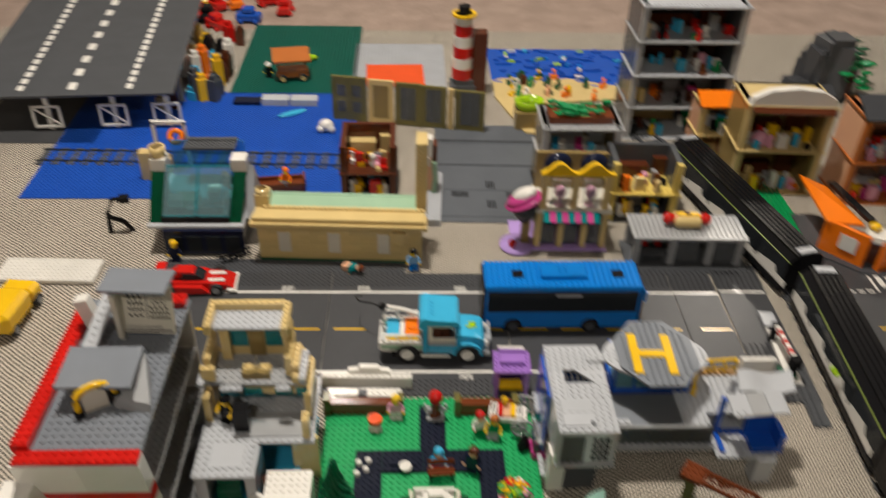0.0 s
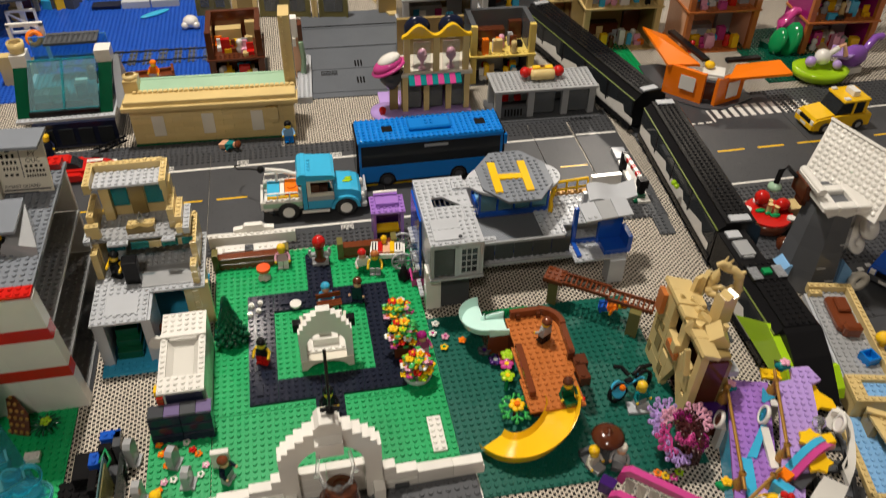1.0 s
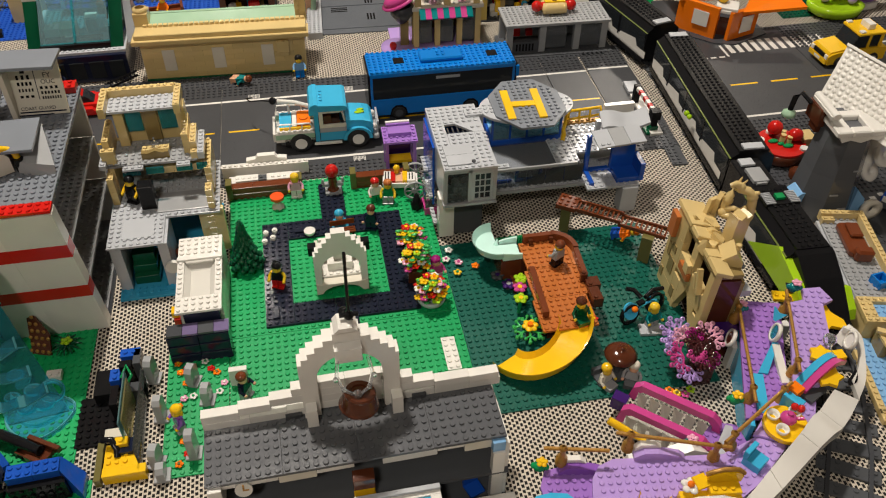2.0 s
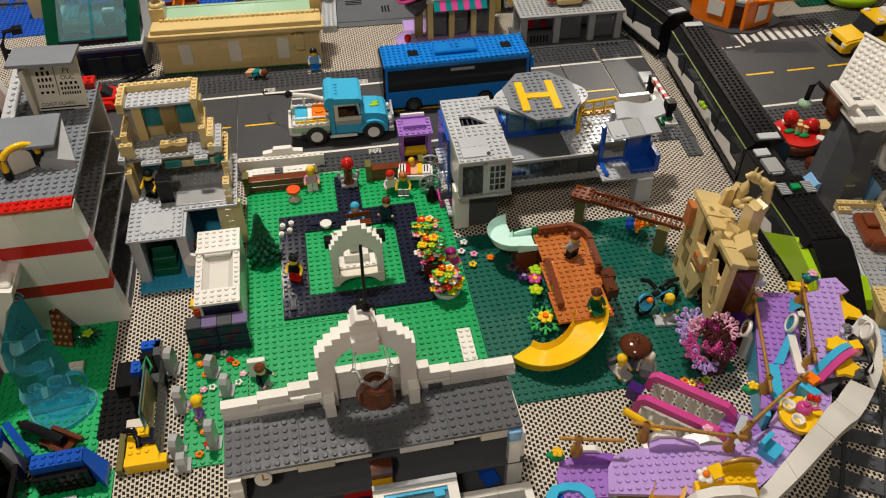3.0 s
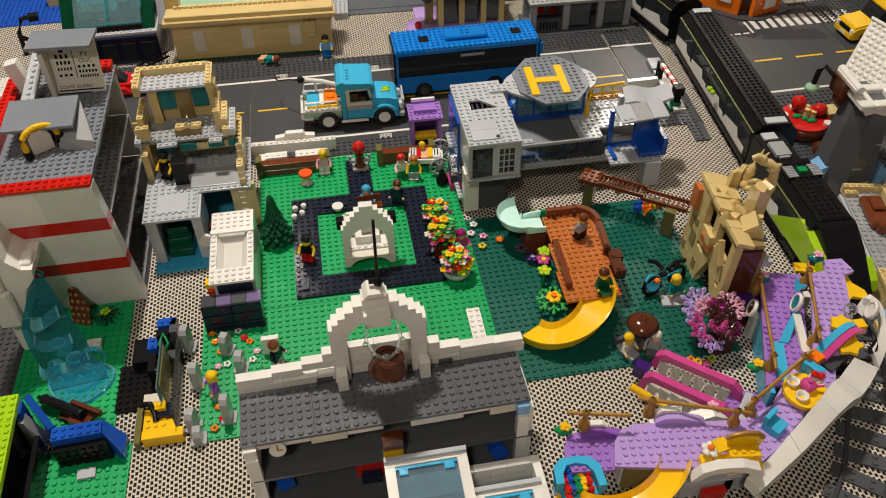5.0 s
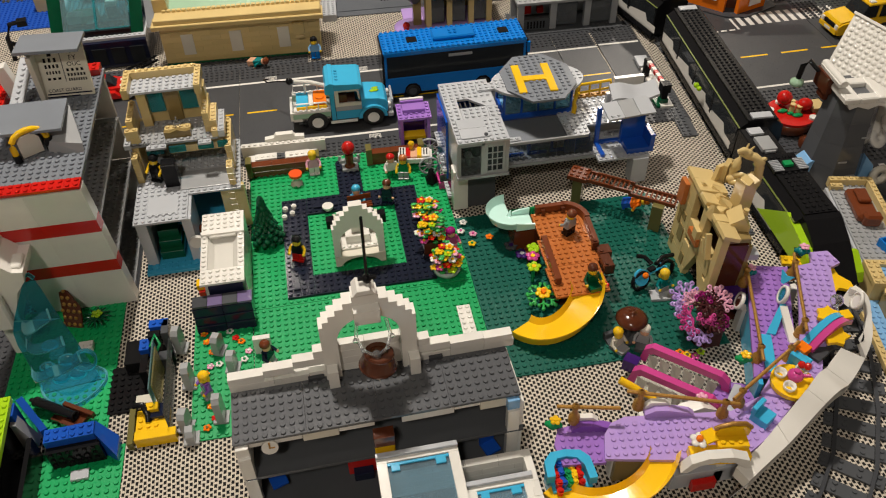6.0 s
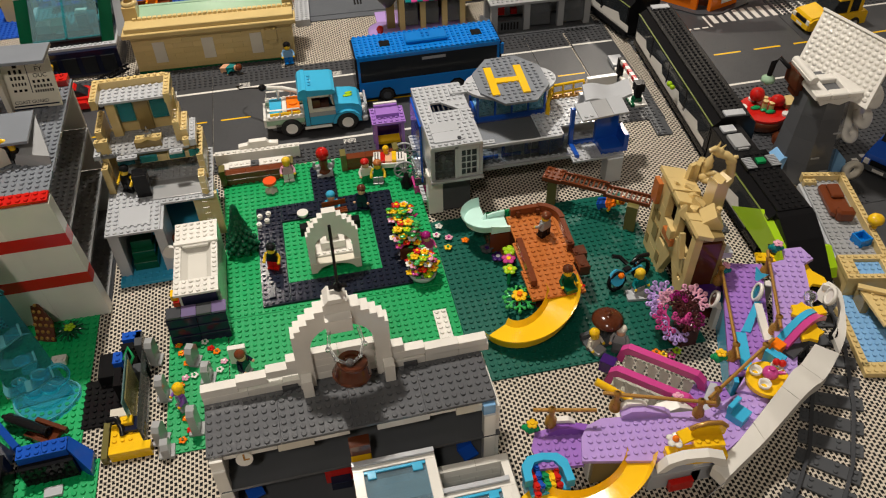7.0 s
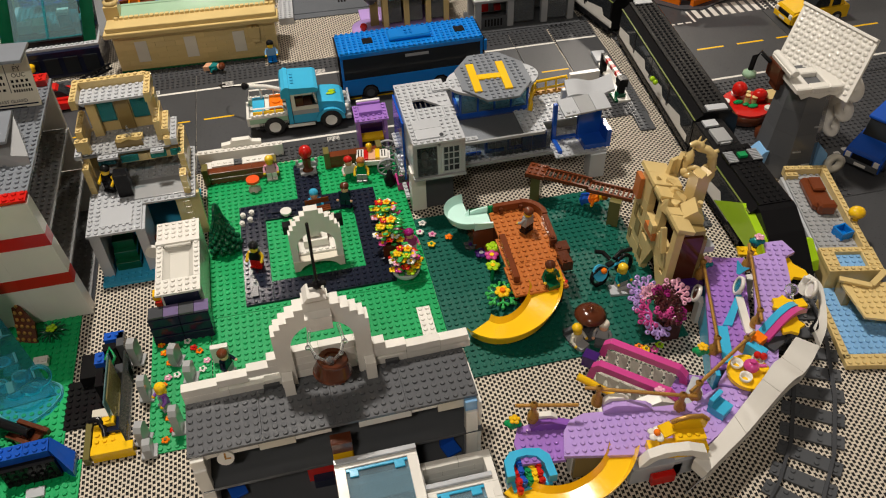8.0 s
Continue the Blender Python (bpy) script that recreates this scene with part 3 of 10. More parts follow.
part("hanger", Geo().tube([(-1.7, 2.4, 6.6), (-2.0, 1.2, 5.4), (-1.4, 0.1, 4.4), (-0.5, 0, 3.6)], 0.2).tube([(1.5, 2.4, 6.6), (1.8, 1.2, 5.4), (1.3, 0.1, 4.4), (0.5, 0, 3.6)], 0.2).ball(0, 0, 3.5, 0.55).ball(-2.1, 0.6, 5.6, 0.32).ball(1.9, 0.6, 5.6, 0.32).ball(-1.4, 0.1, 4.4, 0.3).ball(1.3, 0.1, 4.4, 0.3), "glass", bell, "clear and white hanging clips")
part("clapper", Geo().tube([(0, 0, 0.4), (0, 0, -1.2)], 0.1, 6), "white", bell)
rod = thing("roof_rod", 11.0, -24.6, 26.6, 0, "thin black rod with a small dark finial on the gable", "rod")
part("rod", Geo().tube([(0, 0, 1.0), (0.1, 0.1, 9.6)], 0.17, 8), "black", rod)
part("finial", Geo().ball(0, 0, 0.9, 0.55).lathe([(0.4, -0.5), (0.5, 0), (0.2, 0.6)], 10).box(-1, -0.2, 0.8, 1, 0.2, 1.2), "black", rod)
# things in the open rooms
for x, z, y in ((23.4, 0.75, -31.6), (-2.4, 0.75, -31.2)):
    chair = thing("classroom_chair", x, y, z, 20, "small dark blue plastic chair inside the church", "chair", "blue chairs")
    part("seat", Geo().box(-1, -1, 0.9, 1, 1, 1.3), "blue", chair)
    part("backrest", Geo().box(-1, 0.7, 1.3, 1, 1.1, 3.4), "blue", chair)
    part("chair_base", Geo().box(-0.4, -0.4, 0, 0.4, 0.4, 0.9), "blue", chair)
clock = thing("wall_clock", -2.0, -32.6, 11.0, 0, "round white clock with a gold hand", "clock")
part("dial", Geo().at(0, 0, 0, 75).cyl(0, 0, -0.15, 0.15, 0.95, 24), "white", clock)
part("clock_hand", Geo().at(0, 0, 0, 75).box(-0.1, -0.1, 0.15, 0.12, 0.8, 0.22).box(-0.1, -0.1, 0.15, 0.6, 0.1, 0.22), "gold", clock)
lectern = thing("lectern", 10.6, -33.2, 6.5, 0, "brown and yellow block stand on the upper floor edge", "stand")
part("column", Geo().box(-1.2, -0.6, 2.6, 1.2, 0.9, 4.4), "brown", lectern)
part("foot", Geo().box(-1.2, -0.8, 0, 1.2, 0.8, 1.2).box(-1.1, -0.5, 1.2, 1.1, 0.6, 2.6), "yellow", lectern)
sofa = thing("red_cabinet", 8.0, -30, 0.75, 0, "dark red block cabinet on the ground floor", "cabinet")
part("body", Geo().box(-2, -1.5, 0, 2.4, 1.2, 3.0), "red", sofa)
part("cushion", Geo().box(-1.4, -2.6, 0, 1, -1.5, 1.4), "navy", sofa)


def skylight(x, y, z, rx, rz, w, d):
    th = thing("roof_window", x, y, z, rz, "white framed window panel with pale blue panes", "window panel", "window panels")
    m = pose(0, 0, 0, rx)
    g = Geo()
    g.m = m
    g.box(0, 0, 0, w, 1.1, 0.9).box(0, d - 1.1, 0, w, d, 0.9).box(0, 1.1, 0, 1.2, d - 1.1, 0.9).box(w - 1.2, 1.1, 0, w, d - 1.1, 0.9)
    part("frame", g, "white", th)
    g = Geo()
    g.m = m
    g.box(1.2, 1.1, 0.3, w - 1.2, d - 1.1, 0.5)
    part("pane", g, "pane_sky", th)
    g = Geo()
    g.m = m
    g.box(1.6, d - 2.2, 0.5, 2.6, d - 1.2, 0.8).box(w - 2.8, d - 2.2, 0.5, w - 1.6, d - 1.2, 0.8).box(1.2, d - 1.5, 0.5, w - 1.2, d - 1.15, 0.75)
    part("hinge", g, "azure", th)
    g = Geo()
    g.m = m
    g.box(-0.2, 0, 0.9, w + 0.2, 0.5, 1.3).box(0, d - 0.6, 0.9, w, d, 1.4)
    part("rim", g, "ltgrey", th)
    return th


skylight(9.4, -42.6, 6.3, 6, 0.5, 9.6, 8.6)
skylight(19.0, -45.4, 3.6, 3, 0.5, 8.0, 7.6)
porch = thing("church_porch", 9.2, -42.2, 0, 0.5, "white block porch walls under the window panels", "porch")
wall(porch, "white", 0.6, 0.2, 0, 18, 4, "x", 1, False)
wall(porch, "white", 0.6, 6.5, 0, 18, 4, "x", 1, False)
for k in (0.6, 9.2, 17.6):
    wall(porch, "white", k, 1.2, 0, 5.3, 4, "y", 1, False)

# ---- the white kiosk with dark steps ----
kiosk = thing("white_kiosk", 0.1, 1.1, 0, 0, "white block kiosk with studded roof and dark blue steps", "kiosk")
for k in range(6):
    course(kiosk, "white", -6.3, -1.5, GP + k * BH, 14, "y", 1)
    course(kiosk, "white", -11.6, 0, GP + k * BH, 12.4, "y", 1)
    course(kiosk, "white", -10.6, 11.4, GP + k * BH, 4.3, "x", 1)
for x, y, nx, ny in ((-11.6, 7.6, 6.3, 5), (-11.6, -2.8, 6.3, 3)):
    brick(kiosk, "white", x, y, 7.1, nx, ny, 1, True, "roof_plate")
parts("roof_rail", [Geo().box(a, 0.2, 7.1, a + 1, 7.6, 7.5).stud(a, 0.6, 7.5, 1, 7) for a in (-11.6, -6.3)], "white", kiosk)
part("roof_window", Geo().box(-10.6, 0.2, 6.0, -6.3, 7.6, 6.4).add([(-10.6, 0.2, 7.2), (-6.3, 0.2, 7.2), (-6.3, 7.6, 7.2), (-10.6, 7.6, 7.2), (-9.8, 1.2, 6.42), (-7.1, 1.2, 6.42), (-7.1, 6.4, 6.42), (-9.8, 6.4, 6.42)], [(0, 1, 5, 4), (1, 2, 6, 5), (2, 3, 7, 6), (3, 0, 4, 7), (4, 5, 6, 7)]).box(-10.4, 6.9, 7.2, -6.5, 7.4, 7.7, c=0.1), "milk", kiosk, "milky clear sunken roof window")
part("canopy_edge", Geo().box(-11.6, 7.3, 7.5, -5.2, 8.0, 8.0), "white", kiosk)
for i, mat in enumerate(("slate", "dusk_lilac", "dkgrey", "dusk_lilac")):
    part("sill_tile", Geo().box(-13.0 + 2.1 * i, -5.0, 5.1, -10.95 + 2.1 * i, -2.9, 5.5), mat, kiosk)
for k in range(3):
    for i in range(2):
        part("step", Geo().box(-13.1 + 4.2 * i, -5.5 + 0.2 * k, GP + 1.6 * k, -8.95 + 4.15 * i, -2.9, GP + 1.58 + 1.6 * k), "navy", kiosk)
part("front_panel", Geo().box(-10.6, -2.6, GP, -5.7, -1.8, 7.0), "navy", kiosk)
part("goods", Geo().box(-12.6, 0, GP, -11.7, 3, 3.4), "red", kiosk)
part("goods", Geo().box(-12.8, 0.4, 3.4, -11.8, 1.8, 4.4), "yellow", kiosk)

# ---- the tan shop ----
shop = thing("tan_shop", -0.25, 0, 0, 0, "tan brick shop with grey studded floors and teal windows", "house")
part("ground_plate", Geo().box(-21, 9.5, 0, -6, 30, 0.5).stud(-21, 10, 0.5, 15, 2), "azure", shop)
for x in (-20.6, -7.2):
    wall(shop, "tan" if x > -10 else "ltgrey", x, 18 if x > -10 else 11.6, 0.5, 12 if x > -10 else 18.4, 7, "y", 1, False)
wall(shop, "tan", -20, 29, 0.5, 13, 7, "x", 1, False)
parts("door_block", [Geo().box(-20.8, 11.4, 0.5, -19.2, 12.6, 9.0), Geo().box(-14, 11.4, 0.5, -12.6, 12.8, 9.0), Geo().box(-13.6, 12.8, 0.5, -12.6, 18, 9.0)], "ltgrey", shop)
part("stairs", Geo().box(-18.8, 12.4, 0.5, -15.2, 17, 2.0).box(-18.8, 13.4, 2.0, -15.4, 17, 3.4).box(-18.8, 14.4, 3.4, -15.6, 17, 4.8), "forest", shop, "dark green block steps")
part("side_wall", Geo().box(-8.4, 18.1, 0.5, -4.6, 18.9, 8.98).stud(-8.3, 18.0, 8.98, 3, 1), "tan", shop)
part("inner_panel", Geo().box(-10.8, 13.6, 0.5, -7.4, 17.9, 3.2), "azure", shop)
part("inner_chair", Geo().box(-12.4, 14.4, 0.5, -11.0, 16.6, 2.0, c=0.2).ball(-11.8, 15.6, 3.0, 1.1, 12), "brown", shop)
part("sign", Geo().at(-12.6, 11.2, 4.4, 90).cyl(0, 0, -0.3, 0.3, 1.1, 20), "white", shop, "round white sign")
for x, y, nx, ny in ((-21, 11, 8, 8), (-13, 17, 8, 2), (-21, 19, 8, 11), (-13, 19, 8, 11)):
    brick(shop, "ltgrey", x, y, 9.0, nx, ny, 1, True, "floor_plate")
part("smooth_tile", Geo().box(-19, 12.6, 9.4, -14.4, 16.6, 9.62), "ltgrey", shop)
part("floor_tile", Geo().box(-14.2, 18.0, 9.4, -6.4, 22.5, 9.62), "grey", shop)
# upper storey, open to the street
for k in range(5):
    course(shop, "tan", -20.6, 22.8, 9.4 + k * BH, 7.0, "y", 1)
    if k < 4:
        course(shop, "tan", -6.6, 21.6, 9.4 + k * BH, 7.6, "y", 1, 3, k == 3)
    course(shop, "tan", -20, 29.2, 9.4 + k * BH, 13, "x", 1)
wall(shop, "tan", -20.8, 21.0, 9.4, 2, 4, "y", 1, True)
wall(shop, "tan", -6.6, 17.6, 9.4, 2, 3, "y", 1, True)
course(shop, "tan", -15.2, 23.2, 12.8, 8.4, "x", 1)
brick(shop, "ltgrey", -20.6, 22.6, 15.0, 3, 1, 1, True)
for x, nx in ((-20.4, 5), (-15.4, 8)):
    brick(shop, "grey", x, 22.6, 15.0, nx, 7, 1, True, "floor_plate")
for x, w in ((-18.4, 2.6), (-15.0, 2.6), (-10.6, 2.4), (-7.6, 1.6)):
    part("window_block", Geo().at(x, 21.9, 13.9, -14).box(0, -0.15, 0, w, 0.15, 1.1, c=0.12), "water", shop, "small clear teal tile")
brick(shop, "ltgrey", -18.2, 21.4, 15.0, 3, 1, 1, True)
brick(shop, "ltgrey", -10.4, 21.4, 15.0, 2, 1, 1, True)
part("dark_cabinet", Geo().box(-16.4, 18.8, 9.6, -14.2, 20.8, 13.8, c=0.1), "black", shop)
part("arch", Geo().slab([(-15.4, 15.4), (-11.4, 15.4), (-11.4, 16.6), (-12.2, 16.4), (-13.4, 16.8), (-14.6, 16.4), (-15.4, 16.6)], 23.6, 24.4), "dktan", shop)
for x in (-20.6, -9.2):
    wall(shop, "tan", x, 24.0, 15.4, 5.8, 3, "y", 1, True)
wall(shop, "tan", -21, 23.0, 15.4, 2, 2, "x", 1, True)
for k, (y, n) in enumerate(((22.6, 6), (23.6, 5))):
    brick(shop, "tan", -8.2, y, 15.4 + k * BH, 1, n, 3, True)
brick(shop, "ltgrey", -7.2, 22.4, 15.4, 1, 6, 3, True)
brick(shop, "ltgrey", -21.4, 21.8, 15.4, 1, 4, 2, True)
# top storey
part("parlour_wall", Geo().box(-18.8, 28.8, 15.4, -8.4, 29.8, 21.58).box(-18.8, 27.6, 15.4, -17.4, 28.8, 21.58).box(-9.8, 27.6, 15.4, -8.4, 28.8, 21.58), "tan", shop)
part("top_door", Geo().box(-14.8, 28.3, 15.6, -12.6, 28.85, 21.4), "dktan", shop, "tan panelled door")
part("window_pane", Geo().box(-17.3, 28.4, 17.4, -15.0, 28.75, 21.6), "glass_teal", shop)
part("window_pane", Geo().box(-12.4, 28.4, 17.4, -9.9, 28.75, 21.6), "glass_teal", shop)
brick(shop, "ltgrey", -19.4, 27.0, 21.6, 10, 4, 1, True, "roof_plate")
for x, y, nx, ny in ((-20.4, 26.0, 1, 6), (-9.6, 25.6, 1, 6), (-19.4, 31.0, 10, 1)):
    brick(shop, "tan", x, y, 21.6, nx, ny, 4, True, "parapet")
part("table", Geo().box(-15.4, 24.6, 15.6, -11.4, 25.8, 16.4).stud(-15.4, 24.7, 16.4, 4, 1), "tan", shop)
part("fountain", Geo().lathe([(0.7, 16.4), (0.5, 17.0), (0.2, 17.2), (0.15, 18)], 10, 0, -13.4, 25.4), "glass", shop)

# ---- the coast guard tower ----
tower = thing("coast_guard_tower", -0.5, 0, 0, 0, "white and red striped coast guard building, grey decks", "tower")
H0, H1 = 0.3, 25.4


def lean(z):
    return 4.4 - 4.4 * z / H1


for z0, z1, mat in ((H0, 8.5, "white"), (8.5, 10.9, "red"), (10.9, 17.1, "white"), (17.1, 19.5, "red"), (19.5, H1, "white")):
    proud = 0.05 if mat == "red" else 0.0
    for i in range(2):
        x0, x1 = -36.1 + 7.18 * i, -36.1 + 7.18 * (i + 1) - 0.02
        verts = [(x, y, z) for z in (z0 + 0.02, z1 - 0.02) for x, y in ((x0, lean(z) - proud), (x1, lean(z) - proud), (x1, lean(z) + 2), (x0, lean(z) + 2))]
        part("wall_panel", Geo().add(verts, [(3, 2, 1, 0), (4, 5, 6, 7), (0, 1, 5, 4), (1, 2, 6, 5), (2, 3, 7, 6), (3, 0, 4, 7)]), mat, tower, "smooth %s front panel" % mat)
for x, n in ((-35.8, 4), (-31.8, 4), (-27.8, 4), (-23.8, 2)):
    brick(tower, "red", x, 0.0, H1 + 0.2, n, 2, 1, True, "plate")
for i in range(6):
    brick(tower, "red", -36.4, 2.0 + 4 * i, H1 + 0.2, 2, 4, 3, True, "rim_brick")
part("deck", Geo().box(-36, 2, H1 - 0.4, -22.0, 29.3, H1 + 0.2).stud(-34, 2, H1 + 0.2, 12, 27), "padgrey", tower)
# floors of the open side, each with a row of studs along its edge
for z in (0.8, 9.3, 17.3):
    part("storey_floor", Geo().box(-35, lean(z) + 2.0, z - 0.5, -22.3, 28.4, z).stud(-26.4, 6.5, z, 4, 21), "grey", tower)
part("footing", Geo().box(-36, 4.6, 0, -21.9, 29.3, H0), "slate", tower)
part("side_wall", Geo().box(-36, 6.5, H0, -35, 29.3, H1 - 0.4), "dkgrey", tower)
for z0, z1 in ((H0, 8.8), (9.3, 16.8), (17.3, H1 - 0.4)):
    part("rear_wall", Geo().box(-35, 28.4, z0, -22.4, 29.2, z1), "white", tower)
parts("partition", [Geo().box(-31.0, 7.0, z, -30.4, 28.4, z + h) for z, h in ((0.8, 8.0), (9.3, 7.5), (17.3, 7.7))], "slate", tower)
# roof cabins
BX, BY = -25.7, 21.6
chart = part("sign_board", Geo().at(BX, BY, H1 + 0.6, 76, 0, -2).box(-3.4, 0, -0.35, 3.4, 8.0, 0), "cream", tower, "cream board with an eye chart")
BOARD = spot(BX, BY, H1 + 0.6, -2) @ pose(0, 0, 0, 76)
for text, size, px, py in (("I", 1.05, 1.5, 6.1), ("FY", 1.0, 1.6, 5.2), ("OUC", 0.85, 1.6, 4.35), ("COAST GUARD", 0.66, -0.5, 0.75)):
    words(text, size, chart, "black" if size != 0.66 else "navy", BOARD @ pose(px * U, py * U, 0.01 * U))
g = Geo()
g.m = pose(BX, BY, H1 + 0.6, 0, 0, -2) @ pose(0, 0, 0, 76)
for row, (w, n) in enumerate(((0.34, 4), (0.26, 6), (0.2, 8))):
    for i in range(n):
        g.box(0.4 + i * 2.6 / n, 3.6 - 0.7 * row, 0.0, 0.4 + i * 2.6 / n + w, 4.0 - 0.7 * row, 0.03, 0, 0.005)
for row, (w, n) in enumerate(((0.6, 1), (0.34, 3), (0.3, 4), (0.22, 5), (0.4, 3))):
    for i in range(n):
        g.box(-2.4 + i * 2.1 / n + (0.7 if n == 1 else 0), 5.9 - 0.85 * row, 0.0, -2.4 + i * 2.1 / n + w + (0.7 if n == 1 else 0), 6.6 - 0.85 * row - 0.09 * row, 0.03, 0, 0.005)
part("chart_mark", g, "black", chart)
g = Geo()
g.m = pose(BX, BY, H1 + 0.6, 0, 0, -2) @ pose(0, 0, 0, 76)
part("chart_line", g.box(-3.0, 0.35, 0.0, 3.1, 0.55, 0.03, 0, 0.005).box(-0.05, 2.2, 0, 0.05, 7.8, 0.03, 0, 0.005).box(-3.3, -0.05, 0, 1.4, 0.12, 0.03, 0, 0.005), "navy", chart)
parts("sign_side", [Geo().box(-29.6, 20.9, H1 + 0.2, -28.9, 26.0, H1 + 7.4)], "cream", tower)
part("cabin_roof", Geo().at(-26.5, 20.4, H1 + 8.1, 0, 0, -4).box(-4.4, 0.1, 0, 4.3, 5.0, 0.5), "padgrey", tower)
part("cabin_roof", Geo().at(0, 8.6, H1 + 3.4, 3, 0, 0).box(-33.2, 0, 0, -24.2, 6.7, 0.45), "padgrey", tower)
part("cabin_wall", Geo().add([(-26.6, 8.8, H1 + 2.0), (-22.1, 8.0, H1 + 1.5), (-24.2, 15.0, H1 + 3.5), (-26.6, 15.0, H1 + 3.5), (-26.8, 8.6, H1 + 0.2), (-22.2, 7.6, H1 + 0.2), (-24.0, 15.0, H1 + 0.2), (-26.6, 15.0, H1 + 0.2)], [(0, 1, 2, 3), (0, 4, 5, 1), (1, 5, 6, 2), (2, 6, 7, 3), (3, 7, 4, 0), (4, 7, 6, 5)]), "grey", tower, "pale slanted cabin side")
part("cabin_wall", Geo().box(-33.0, 14.2, H1 + 0.2, -24.6, 15.0, H1 + 3.6), "slate", tower)
part("hatch_strip", Geo().at(-32.6, 17.4, H1 + 1.2, 20, 0, -8).box(-0.6, 0, 0, 1.2, 9.6, 0.5).stud(-0.2, 0, 0.5, 1, 9), "ltgrey", tower)
part("rail_post", Geo().at(-33.0, 23.0, H1 + 1.2, 0, -12, 0).box(-1.0, -0.8, 0, 0.8, 0.8, 4.6), "white", tower)
part("deck_edge", Geo().box(-24.7, 27.2, H1 + 0.2, -22.3, 29.3, H1 + 1.2).stud(-24.6, 27.2, H1 + 1.2, 2, 2), "red", tower)
hose = thing("yellow_hose", -28.4, 8.2, H1 + 0.45, 30, "yellow bent hose arch with black ends", "hose")
part("hose", Geo().tube([(-2.2 + 0.02, 0, 0.6)] + [(-2.2 * math.cos(a), 0.4, 2.0 + 1.7 * math.sin(a)) for a in [math.pi * i / 8 for i in range(9)]] + [(2.2, 0, 0.9)], 0.42, 10), "yellow", hose)
parts("nozzle", [Geo().cyl(-2.2, 0, -0.05, 1.0, 0.5), Geo().cyl(2.2, 0, -0.05, 1.8, 0.62)], "black", hose)
part("panel", Geo().slab([(-1.5, 0), (1.3, 0), (1.3, 2.2), (0.6, 3.2), (-0.9, 3.2), (-1.5, 2.4)], 0.2, 0.6), "cream", hose)

# ---- the police station with helipad ----
station = thing("police_station", 0, 0, 0, 0, "grey and blue police station with yellow-H helipad", "station")
F = 8.6       # floor of the watch room
LOWF = 5.6    # floor of the lower gallery
ROOF = 15.2   # top of the watch room
G = 9.6       # top of the gallery
part("column", Geo().box(28.3, 15.2, GP, 30.7, 17.4, F - 0.4), "white", station)
part("under_wall", Geo().box(30.7, 15.6, GP, 35.4, 16.2, F - 0.4), "dkgrey", station)
part("column", Geo().box(28.6, 27.6, GP, 33, 29.6, F - 0.4), "ltgrey", station)
part("column", Geo().box(59.4, 16.2, GP, 62.2, 18.6, LOWF - 0.4), "ltgrey", station)
part("column", Geo().box(50.6, 25.0, GP, 52.6, 27.0, LOWF - 0.4), "ltgrey", station)
for x, y, nx, ny in ((28.6, 13.3, 8.3, 8.6), (28.6, 21.9, 8.3, 8.6)):
    brick(station, "ltgrey", x, y, F - 0.4, nx, ny, 1, True, "floor_plate")
for x, y, nx, ny, mat in ((37.0, 18.6, 8.2, 10, "ltgrey"), (45.2, 18.6, 8.2, 10, "ltgrey"), (53.4, 16.6, 9.0, 8.2, "ltgrey")):
    brick(station, mat, x, y, LOWF - 0.4, nx, ny, 1, True, "floor_plate")
# lower gallery: clear front panes over a studded floor, blue frames behind them
part("window_sill", Geo().box(37.0, 18.3, LOWF - 0.5, 53.4, 18.58, LOWF + 0.1), "grey", station)
for k in range(5):
    part("lower_window", Geo().box(37.2 + 3.2 * k, 19.2, LOWF, 40.3 + 3.2 * k, 19.4, G - 0.5), "pane_clear", station, "clear gallery pane")
parts("gallery_frame", [Geo().box(38.0 + 4.0 * k, 20.4, LOWF + 0.1, 41.4 + 4.0 * k, 20.8, LOWF + 0.7).box(38.0 + 4.0 * k, 20.4, LOWF + 2.9, 41.4 + 4.0 * k, 20.8, LOWF + 3.4).box(38.0 + 4.0 * k, 20.4, LOWF + 0.7, 38.5 + 4.0 * k, 20.8, LOWF + 2.9) for k in range(3)], "blue", station)
part("gallery_back", Geo().box(37.2, 27.6, LOWF, 53.0, 28.4, G - 0.4), "blue", station)
part("rear_wall", Geo().box(36, 28.4, GP, 62.6, 29.2, LOWF - 0.4), "ltgrey", station)
part("blue_seat", Geo().box(48.4, 19.8, LOWF, 52.6, 20.6, LOWF + 3.6).box(49.4, 20.6, LOWF, 52.6, 23.4, LOWF + 1.4), "blue", station, "dark blue block bench")
# gallery roof: smoky slab in the middle, studded plates at the end
part("smoked_roof", Geo().box(37.0, 19.4, G - 0.35, 48.4, 26.0, G, c=0.05), "pane_smoke", station, "smoky clear gallery roof")
part("roof_lip", Geo().box(37.0, 19.0, G - 0.5, 52.0, 19.38, G + 0.05), "grey", station)
for x, y, nx, ny in ((48.4, 19.4, 4.0, 11), (52.4, 21.6, 5.0, 9), (57.4, 21.6, 5.4, 9)):
    brick(station, "ltgrey", x, y, G - 0.4, nx, ny, 1, True, "roof_plate")
part("tile_strip", Geo().box(37.2, 19.5, G, 40.6, 20.5, G + 0.2).stud(37.4, 19.5, G + 0.2, 3, 1), "ltgrey", station)
